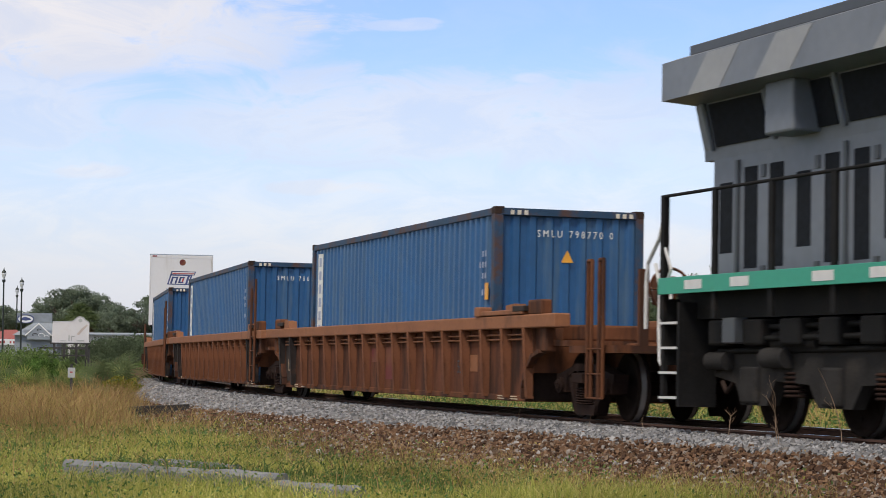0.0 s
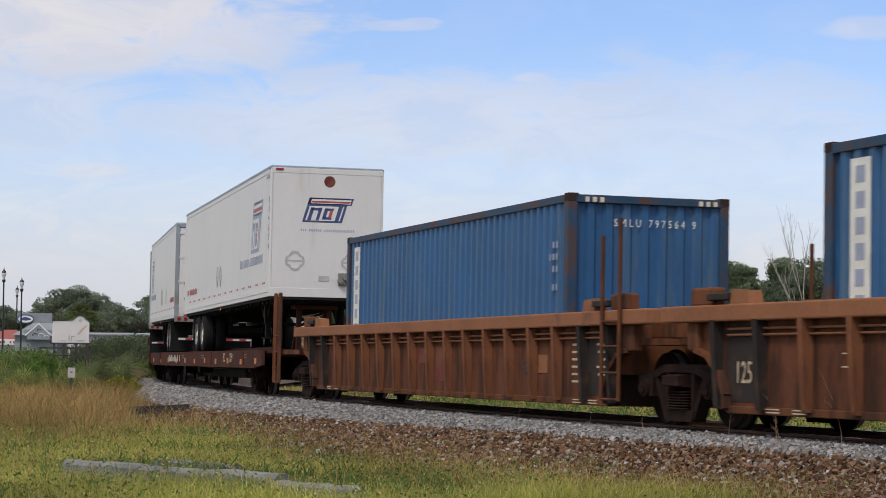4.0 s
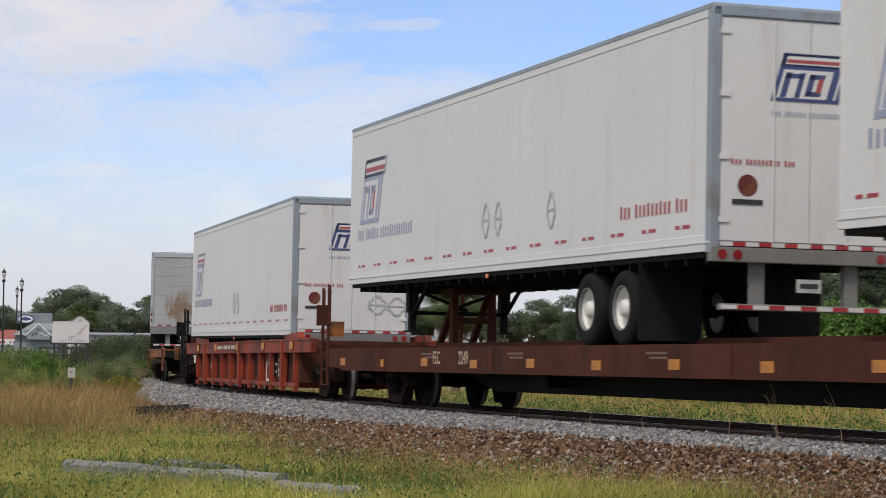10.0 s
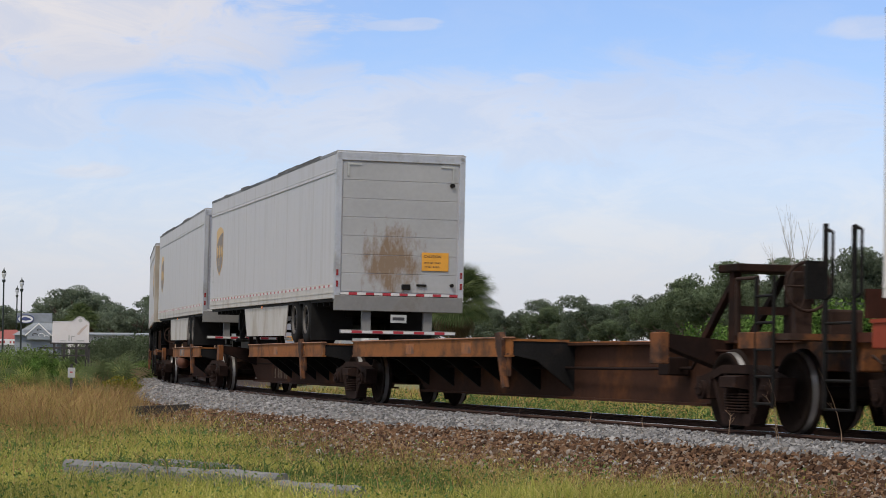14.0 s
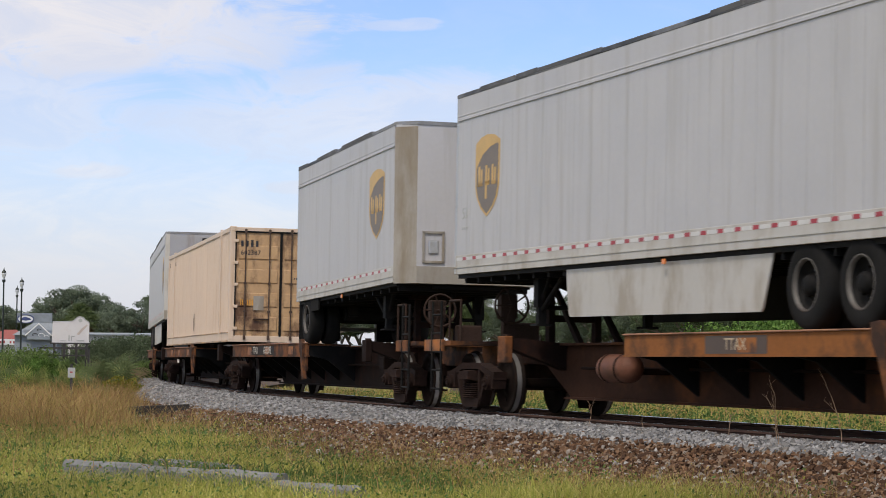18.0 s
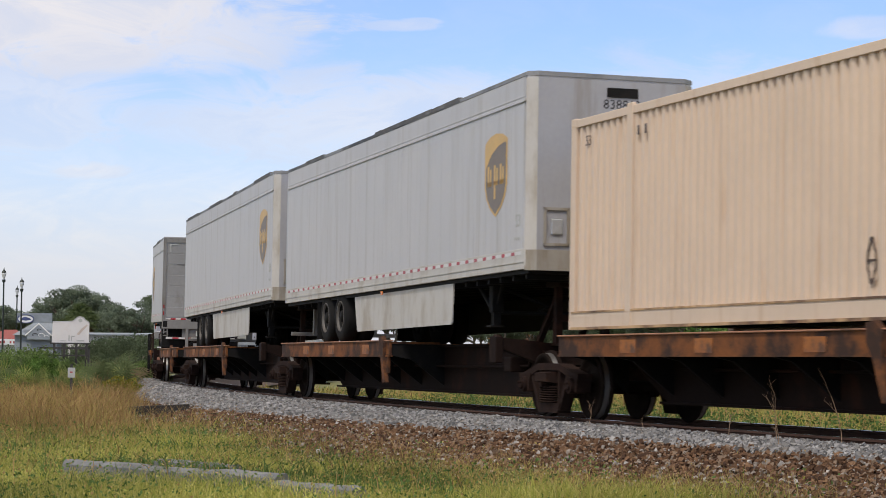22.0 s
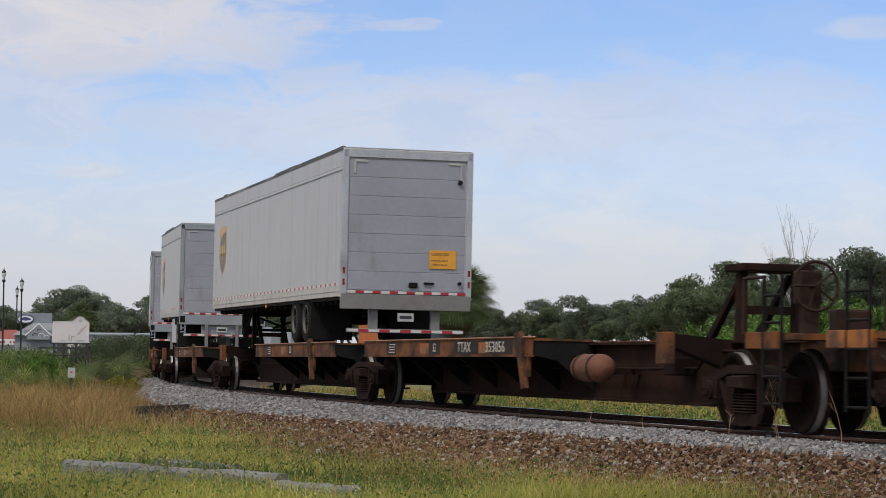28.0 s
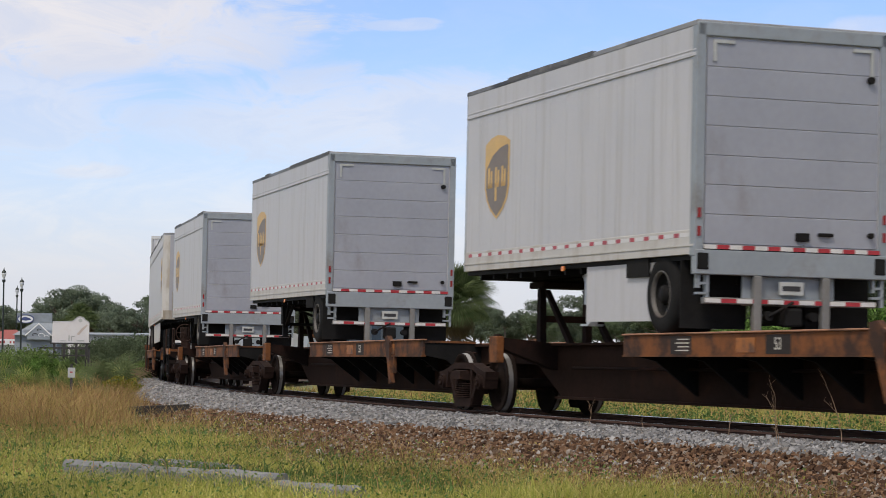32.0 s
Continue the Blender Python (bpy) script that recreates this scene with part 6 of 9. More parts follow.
    parts("reflective_tape", tape_w, white_tape, tr)
    part("marker_lamp", Shape().box(L * 0.5 - 0.05, L * 0.5 + 0.05, y, y + 0.02, -0.10, -0.03, c=0.008), lamp_amber, tr)
    part("floor", Shape().box(x_in, L - 0.02, -y + 0.06, y - 0.06, -0.06, 0.10), black_steel, tr)
    beams = Shape()
    for k in range(int(L / 0.6)):
        beams.box(0.3 + k * 0.6, 0.36 + k * 0.6, -y + 0.1, y - 0.1, -0.14, -0.06)
    parts("cross_member", beams, black_steel, tr)
    # corner posts at the near end
    post = Shape()
    if nose_front:
        if chamfer:
            pass
        else:
            post.box(-0.004, 0.12, y - 0.05, y + 0.006, 0.0, H - 0.05, c=0.02).box(-0.004, 0.12, -y - 0.006, -y + 0.05, 0.0, H - 0.05, c=0.02)
    else:
        post.box(-0.01, 0.14, y - 0.11, y + 0.01, -0.02, H - 0.04, c=0.012).box(-0.01, 0.14, -y - 0.01, -y + 0.11, -0.02, H - 0.04, c=0.012)
        post.box(-0.01, 0.14, -y, y, H - (0.16 if act else 0.20), H - 0.03, c=0.012)
    if post.v:
        parts("corner_frame", post, white_paint if (act and nose_front) else (grey_frame if act else tail_mat if pup else alu), tr)
    far_post = Shape().box(L - 0.08, L, y - 0.04, y + 0.006, 0.0, H - 0.05, c=0.012)
    part("corner_frame", far_post, white_paint if act else alu, tr)
    # emblems on the side, near the nose
    if act:
        lx = fx(1.97) if nose_front else fx(1.55)
        slant_logo(tr, on_side(lx, y + 0.001, 1.69), 1.40, 1.18, pale=True)
        text_bars(tr, on_side(fx(2.75) if nose_front else fx(2.33), y + 0.001, 0.91), 3.55, 0.21, (3, 6, 14), mark_pale)
        text_bars(tr, on_side(rx(1.75), y + 0.001, 0.60), 2.2, 0.17, (3, 9, 3), mark_red)
        placard(tr, fx(8.06), y + 0.002, 0.80, 0.34, 0.55)
        placard(tr, fx(8.64), y + 0.002, 0.80, 0.32, 0.55, material=mark_grey)
        if number == "53 4426":
            placard(tr, fx(10.96), y + 0.002, 0.80, 0.34, 0.55, material=mark_grey)
    else:
        lx = fx(1.52 if nose_front else 1.28 if pup and not skirt else 1.48)
        shield(tr, lx, y + 0.001, 1.40 if pup and not nose_front else 1.49, 0.98)
        if not pup:
            letters("53", 0.26, tr, mark_grey, on_side(fx(0.45), y + 0.001, 0.72 if nose_front else 0.95))
            text_bars(tr, on_side(fx(0.47), y + 0.001, 0.46 if nose_front else 0.72), 0.26, 0.05, (3,), mark_grey)
    # near end wall
    if nose_front:
        if act:
            wall = Shape().box(-0.006, 0.03, -y + 0.05, y - 0.05, 0.2, H - 0.15)
            part("front_wall", wall, white_paint, tr)
            parts("front_rail", Shape().box(-0.012, 0.03, -y + 0.02, y - 0.02, 0.0, 0.20, c=0.006).box(-0.012, 0.03, -y + 0.02, y - 0.02, H - 0.17, H - 0.05, c=0.006), white_paint, tr)
            slant_logo(tr, on_front(-0.007, -0.02, 1.98), 1.02, 0.56)
            text_bars(tr, on_front(-0.007, -0.02, 1.52), 1.25, 0.06, (3, 6, 14), mark_pale)
            part("roundel", Shape().disc(0.13, (0, 0, 0), "x"), faded_red, tr, at=pose(-0.009, -0.05, 2.63))
            for i, ch in enumerate(number):
                letters(ch, 0.21, tr, mark_blue, on_side(0.16, y + 0.009, 2.18 - i * 0.21))
            placard(tr, -0.008, 0.72, 0.82, 0.45, 0.45, side=False)
            placard(tr, -0.008, -0.55, 0.80, 0.42, 0.42, side=False)
            glad = Shape().box(-0.05, 0, -0.17, 0.17, -0.14, 0.14, c=0.01).tube((-0.12, 0.0, 0.05), (-0.03, 0.0, 0.05), 0.08, seg=12).tube((-0.14, 0.13, -0.04), (-0.03, 0.13, -0.04), 0.06, seg=10).tube((-0.14, -0.13, -0.04), (-0.03, -0.13, -0.04), 0.06, seg=10)
            part("gladhand_box", glad, dirty_alu, tr, "air line connection box", at=pose(-0.01, -0.45, 0.42))
            part("socket", Shape().tube((-0.06, 0, 0), (0, 0, 0), 0.08, seg=14), black_steel, tr, at=pose(-0.005, -0.95, 0.62))
            pl = Shape().box(-0.01, 0, -0.12, 0.12, -0.06, 0.06).box(-0.01, 0, -1.02, -0.85, -0.4, -0.32)
            part("data_plate", pl, mark_grey, tr, at=pose(-0.006, 0.05, 0.43))
            part("marker_lamp", Shape().box(-0.02, 0.0, y - 0.28, y - 0.1, H - 0.12, H - 0.07).box(0.25, 0.6, y + 0.004, y + 0.012, H - 0.27, H - 0.2), lamp_red, tr)
        else:
            if chamfer:
                for sg in (1, -1):
                    yy = [(chamfer * 0.78, sg * (y + 0.004)), (-0.004, sg * (y - chamfer)), (0.02, sg * (y - chamfer - 0.03)), (chamfer * 0.8, sg * (y - 0.03))]
                    part("nose_corner", Shape().prism(yy, 0.05, H - 0.10, axis="z"), nose_tan if pup else skirt_white, tr, "weathered angled nose corner")
            yy = y - chamfer
            part("front_wall", Shape().box(-0.006, 0.03, -yy, yy, 0.28, H - 0.10), grey_side if pup else nose_shaded, tr)
            part("front_rail", Shape().prism([(chamfer * 0.8, -y - 0.005), (-0.02, -yy), (-0.02, yy), (chamfer * 0.8, y + 0.005)], -0.02, 0.28, axis="z"), nose_tan, tr, "dirty lower nose rail")
            bx = Shape().box(-0.03, 0, -0.20, -0.16, -0.28, 0.28).box(-0.03, 0, 0.16, 0.20, -0.28, 0.28).box(-0.03, 0, -0.2, 0.2, 0.24, 0.28).box(-0.03, 0, -0.2, 0.2, -0.28, -0.24)
            part("connection_box", bx, nose_tan, tr, at=pose(-0.006, yy - 0.30, 0.62))
            part("socket", Shape().box(-0.03, 0.0, -0.09, 0.09, -0.12, 0.12, c=0.02), alu, tr, at=pose(-0.006, yy - 0.30, 0.62))
            part("vent", Shape().box(-0.02, 0.0, -0.24, 0.24, -0.07, 0.07), black_steel, tr, at=pose(-0.006, -0.15 if not pup else -0.35, H - 0.27))
            number and letters(number, 0.20, tr, mark_black, on_front(-0.008, -0.15 if not pup else -0.35, H - 0.45))
            part("data_plate", Shape().box(-0.01, 0, -0.12, 0.12, -0.03, 0.03), mark_grey, tr, at=pose(-0.006, -0.3, 1.05))
    else:
        yy = y - 0.11
        sill = Shape().box(-0.02, 0.10, -y, y, -0.24 if not act else -0.12, 0.06, c=0.012)
        part("rear_sill", sill, tail_mat if not act else dirty_alu, tr)
        tr_r, tr_w = Shape(), Shape()
        nn = 14
        for k in range(nn):
            w = 2 * yy / nn
            (tr_r if k % 2 == 0 else tr_w).box(-0.026, -0.02, -yy + k * w, -yy + (k + 1) * w, 0.07, 0.12)
        parts("reflective_tape", tr_r, red_tape, tr)
        parts("reflective_tape", tr_w, white_tape, tr)
        if door == "roll":
            ph = (H - 0.20 - 0.14) / 7
            dm = stained("stained grey roller door", (0.38, 0.385, 0.39), (0.20, 0.12, 0.055), (0.15, 0.75), (0.75, 0.85)) if stain else door_dirty if "dented" in label else door_grey
            for k in range(7):
                part("door_panel", Shape().box(0.02, 0.05, -yy + 0.02, yy - 0.02, 0.134 + k * ph, 0.126 + (k + 1) * ph, c=0.006), dm, tr)
            if "dented" in label:
                # long dark strips along the panel joints mark the dents
                q = random.Random(9)
                dents = Shape()
                for k in (2, 3, 4, 5, 6):
                    for yd in (q.uniform(-0.8, -0.4), q.uniform(0.1, 0.6)):
                        zd, wd = 0.13 + k * ph + q.uniform(-0.01, 0.01), q.uniform(0.18, 0.38)
                        dents.prism([(yd - wd, zd), (yd - wd * 0.4, zd - 0.022), (yd + wd * 0.5, zd - 0.018), (yd + wd, zd), (yd + wd * 0.3, zd + 0.016), (yd - wd * 0.5, zd + 0.02)], 0.012, 0.022, axis="x")
                parts("dent", dents, dent_dark, tr)
            hw = Shape().box(-0.04, 0.03, -0.22, -0.05, 0.20, 0.30, c=0.01).box(-0.03, 0.03, -0.55, -0.35, 0.27, 0.31, c=0.01).tube((-0.05, -yy + 0.12, 0.30), (0.03, -yy + 0.12, 0.30), 0.035, seg=8).tube((-0.04, -yy + 0.14, H - 0.62), (0.03, -yy + 0.14, H - 0.62), 0.045, seg=10)
            parts("door_latch", hw, black_steel, tr)
            pale = Shape().box(-0.002, 0.018, yy - 0.38, yy - 0.1, H - 0.28, H - 0.24).box(-0.002, 0.018, yy - 0.14, yy - 0.1, H - 0.5, H - 0.28).box(-0.002, 0.018, -yy + 0.1, -yy + 0.38, H - 0.28, H - 0.24).box(-0.002, 0.018, -yy + 0.1, -yy + 0.14, H - 0.6, H - 0.28)
            parts("tape_corner", pale, mark_grey, tr)
            if stain or number == "sign":
                sg_ = part("warning_sign", Shape().box(-0.004, 0.018, -0.27, 0.27, -0.18, 0.18), yellow_sign, tr, "yellow warning placard", at=pose(0, -0.72, 0.76))
                letters("CAUTION", 0.078, sg_, mark_black, on_front(-0.006, 0.055, 0.10))
                text_bars(sg_, on_front(-0.005, 0.06, -0.02), 0.34, 0.03, (4, 3, 5), mark_black)
                text_bars(sg_, on_front(-0.005, 0.06, -0.10), 0.30, 0.03, (5, 5), mark_black)
        else:
            for sg in (1, -1):
                a, b = (0.006, yy - 0.01) if sg > 0 else (-yy + 0.01, -0.006)
                dr = part("door", Shape().box(0.01, 0.06, a, b, 0.13, H - 0.18, c=0.008), white_paint, tr, "white swing door")
                part("lock_rod", Shape().tube((0.0, (a + b) / 2 - 0.1 * sg, 0.12), (0.0, (a + b) / 2 - 0.1 * sg, H - 0.2), 0.014, seg=6), white_paint, dr)
                hg = Shape()
                for k in range(4):
                    hg.box(-0.01, 0.03, sg * (yy - 0.12), sg * (yy + 0.02), 0.35 + k * 0.75, 0.42 + k * 0.75) if sg > 0 else hg.box(-0.01, 0.03, -yy - 0.02, -yy + 0.12, 0.35 + k * 0.75, 0.42 + k * 0.75)
                parts("hinge", hg, white_paint, dr)
            slant_logo(tr, on_front(0.004, -0.05, 2.12), 1.0, 0.58)
            text_bars(tr, on_front(0.004, -0.05, 1.68), 1.15, 0.06, (3, 6, 14), mark_pale)
            text_bars(tr, on_front(0.004, 0.62, 1.08), 0.85, 0.07, (3, 9, 3), mark_red)
            part("roundel", Shape().disc(0.13, (0, 0, 0), "x"), faded_red, tr, at=pose(0.003, 0.82, 0.80))
            part("data_plate", Shape().box(-0.004, 0.008, -0.2, 0.2, -0.03, 0.03), mark_black, tr, at=pose(0.003, 0.82, 0.60))
            letters(number, 0.13, tr, mark_pale, on_front(-0.012, 0.6, H - 0.10))
            if number == "53 3753":
                letters(number, 0.17, tr, mark_blue, on_front(0.004, -0.75, 1.0))
                placard(tr, 0.004, -0.55, 0.68, 0.42, 0.42, side=False)
                placard(tr, 0.004, -0.98, 0.66, 0.42, 0.42, side=False)
    # tail lamps and under-ride guard at the door end
    dsg = -1 if not nose_front else 1
    g = Shape()
    for yy in ((0.46, -0.46) if pup else (0.62, -0.62)):
        gx = rx(0.16) if not pup else rx(0.02)
        g.box(gx - 0.05, gx + 0.05, yy - (0.05 if pup else 0.09), yy + (0.05 if pup else 0.09), -0.92 if pup else -0.68, -0.05 if not pup else -0.24, c=0.01)
    parts("guard_post", g, dirty_alu, tr)
    bar_z = -0.70 if not pup else -0.60
    part("guard_bar", Shape().box(rx(0.05) - 0.05, rx(0.05) + 0.05, -1.16, 1.16, bar_z + 0.01, bar_z + 0.09, c=0.01), dirty_alu, tr, "under-ride guard bar")
    r_, w_ = Shape(), Shape()
    xo = rx(-0.005)
    for k in range(11):
        (r_ if k % 2 else w_).box(min(xo, xo - 0.004 * dsg), max(xo, xo + 0.004), -1.15 + k * 2.3 / 11, -1.15 + (k + 1) * 2.3 / 11, bar_z + 0.025, bar_z + 0.075)
    parts("guard_stripe", r_, red_tape, tr)
    parts("guard_stripe", w_, white_tape, tr)
    lamps = Shape()
    for sg in (1, -1):
        if act:
            for dy in (1.15, 0.95):
                lamps.tube((rx(0.02), sg * dy, -0.03), (rx(-0.03), sg * dy, -0.03), 0.06, seg=12)
        else:
            lamps.box(rx(-0.015) - 0.01, rx(-0.015) + 0.01, min(sg * 1.23, sg * 1.27), max(sg * 1.23, sg * 1.27), 0.22, 0.34).box(rx(-0.015) - 0.01, rx(-0.015) + 0.01, min(sg * 1.23, sg * 1.27), max(sg * 1.23, sg * 1.27), 0.44, 0.56)
    parts("tail_lamp", lamps, lamp_red, tr)
    if not nose_front:
        part("number_plate", Shape().box(0.0, 0.02, -0.16, 0.16, -0.46, -0.30), mark_grey, tr)
        part("number_bar", Shape().box(-0.004, 0.0, -0.12, 0.12, -0.41, -0.35), mark_black, tr)
        if pup:
            part("tail_panel", Shape().box(0.08, 0.12, -0.62, 0.62, -0.60, -0.24, c=0.01), tail_mat, tr, "dull grey tail panel")
            part("pintle_hook", Shape().box(-0.08, 0.1, -0.12, 0.12, -0.85, -0.62, c=0.03).tube((-0.02, 0.3, -0.72), (0.1, 0.3, -0.72), 0.06, seg=10).tube((-0.02, -0.3, -0.72), (0.1, -0.3, -0.72), 0.06, seg=10).pipe([(-0.02, 0.3, -0.72), (-0.12, 0.16, -0.62), (-0.04, 0, -0.55)], 0.02, seg=6), black_steel, tr)
            parts("bumper_block", Shape().box(-0.03, 0.12, 1.12, 1.27, -0.18, 0.02, c=0.01).box(-0.03, 0.12, -1.27, -1.12, -0.18, 0.02, c=0.01), rubber, tr)
            br = Shape()
            for sg in (1, -1):
                br.box(0.02, 0.10, sg * 1.18 - 0.09, sg * 1.18 - 0.05, -0.58, -0.2).box(0.02, 0.10, sg * 1.18 + 0.03, sg * 1.18 + 0.07, -0.40, -0.2)
                for zz in (-0.36, -0.48):
                    br.box(0.02, 0.10, sg * 1.18 - 0.09, sg * 1.18 + 0.07, zz, zz + 0.03)
            parts("step_bracket", br, tail_mat, tr)
    # axles, wheels, flaps
    axles = ((0.85,) if nose_front else (1.05,)) if pup else (2.70, 3.92) if act and nose_front else (2.82, 4.06) if act else (3.0, 4.26) if stain else (3.26, 4.46) if skirt and not nose_front else (3.6, 4.82)
    zc = -wheel_drop + 0.505
    run = Shape()
    for d in axles:
        x = rx(d)
        for sg in (1, -1):
            wh = part("wheel", TYRE, None, tr, "dual road tyres", at=pose(x, sg * 1.12, zc, 0, 0, 0 if sg > 0 else 180))
            part("rim", RIM_WHITE if act else RIM_GREY, None, wh, "white wheel disc" if act else "dark wheel disc")
        run.tube((x, -1.1, zc), (x, 1.1, zc), 0.07, seg=10)
        run.box(x - 0.08, x + 0.08, -0.55, -0.42, zc, -0.12).box(x - 0.08, x + 0.08, 0.42, 0.55, zc, -0.12)
    xa, xb = sorted((rx(axles[0] - 0.7), rx(axles[-1] + 0.9)))
    run.box(xa, xb, 0.38, 0.56, -0.34, -0.12).box(xa, xb, -0.56, -0.38, -0.34, -0.12)
    run.box(xa + 0.2, xa + 0.3, -0.5, 0.5, -0.3, -0.16).tube((rx(axles[-1] + 0.6), -0.3, zc + 0.1), (rx(axles[-1] + 0.6), 0.6, zc + 0.1), 0.13, seg=12)
    part("running_gear", run, black_steel, tr)
    flap = Shape()
    for sg in (1, -1):
        x = rx(axles[0] - 0.62)
        flap.box(x - 0.01, x + 0.01, min(sg * 0.40, sg * 1.28), max(sg * 0.40, sg * 1.28), zc - 0.42, -0.06)
        if not act:
            x2 = rx(axles[-1] + 0.75)
            flap.box(x2 - 0.35, x2 + 0.35, min(sg * 1.24, sg * 1.27), max(sg * 1.24, sg * 1.27), -0.24, 0.0) if pup else None
    parts("mud_flap", flap, rubber, tr)
    # landing legs
    lx = fx(2.75 if not pup else 4.35 if skirt else 2.2)
    leg = Shape()
    foot = -wheel_drop + (0.24 if act else 0.12)
    for sg in (1, -1):
        yy = 0.86 * sg
        leg.box(lx - 0.09, lx + 0.09, yy - 0.09, yy + 0.09, -0.55, -0.08).box(lx - 0.06, lx + 0.06, yy - 0.06, yy + 0.06, foot + 0.02, -0.5).box(lx - 0.14, lx + 0.14, yy - 0.12, yy + 0.12, foot, foot + 0.03)
        leg.tube((lx + (0.9 if nose_front else -0.9), yy, -0.10), (lx, yy, -0.62), 0.04, seg=6).tube((lx, yy, -0.12), (lx, -yy * 0.2, -0.5), 0.03, seg=6)
        leg.tube((lx - 0.35, yy, -0.08), (lx - 0.05, yy, -0.45), 0.035, seg=6).tube((lx + 0.35, yy, -0.08), (lx + 0.05, yy, -0.45), 0.035, seg=6)
    leg.tube((lx, -0.8, -0.55), (lx, 0.8, -0.55), 0.035, seg=6)
    part("landing_leg", leg, alu if pup and skirt else black_steel, tr, "landing gear legs with braces")
    part("kingpin_plate", Shape().box(fx(0.5) - 0.35, fx(0.5) + 0.35, -0.6, 0.6, -0.10, -0.05).tube((fx(0.9), 0, -0.22), (fx(0.9), 0, -0.08), 0.04, seg=10), black_steel, tr)
    if skirt:
        for sg in (1, -1):
            yy = sg * 1.22
            if pup:
                a, b = sorted((fx(5.05), rx(1.34)))
                pts = [(a, -0.05), (b, -0.05), (b, -0.80), (a, -0.80)]
            else:
                a, b = sorted((fx(3.88 if nose_front else 5.22 if stain else 4.65), fx(10.36 if nose_front else 10.93)))
                # the lower corners are cut back
                ca, cb = (0.06, 0.22) if nose_front else (0.26, 0.42 if stain else 0.12)
                pts = [(a, -0.02), (b, -0.02), (b - cb * 0.5, -0.40), (b - cb, -0.68), (b - cb - 0.05, -0.72), (a + ca + 0.05, -0.72), (a + ca, -0.68)]
            # far skirt drawn longer and dark, for the shaded space under the floor
            if sg < 0 and not pup:
                a, b = sorted((fx(1.9), fx(11.6)))
                pts = [(a, -0.02), (b, -0.02), (b, -0.72), (a, -0.72)]
            part("side_skirt", Shape().prism(pts, yy - 0.012, yy + 0.012), (skirt_white if not pup else grey_side) if sg > 0 else skirt_shaded, tr, "plain side skirt panel" if sg > 0 else "far side skirt panel with shade in its colour")
    RIDES.append((tr, s, s + L, z - RAIL, nose, False))
    return tr


# ---------- shipping containers ----------
box_edge = mat("worn dark blue container frame", (0.022, 0.058, 0.115), 0.6, var=0.3, scale=1.5, bump=0.08, dirt=(0.085, 0.042, 0.028), dirt_amount=0.55, dirt_scale=3.0, spec=0.3)
def corrugated(x0, x1, y, z0, z1, pitch, depth, sign, along="x"):
    """A wall of trapezoid corrugations."""
    s = Shape()
    n = max(1, int((x1 - x0) / pitch))
    p = (x1 - x0) / n
    prof = []
    for k in range(n):
        a = x0 + k * p
        prof += [(a, 0), (a + 0.36 * p, 0), (a + 0.50 * p, -depth), (a + 0.86 * p, -depth)]
    prof.append((x1, 0))
    vs = []
    for z in (z0, z1):
        for d in (0.0, -0.012):
            for a, o in prof:
                q = y + sign * (o + d)
                vs.append((a, q, z) if along == "x" else (q, a, z))
    m = len(prof)
    fs = []
    for i in range(m - 1):
        fs += [(i, i + 1, 2 * m + i + 1, 2 * m + i), (m + i, 3 * m + i, 3 * m + i + 1, m + i + 1), (i, m + i, m + i + 1, i + 1), (2 * m + i, 2 * m + i + 1, 3 * m + i + 1, 3 * m + i)]
    return s.add(vs, fs)


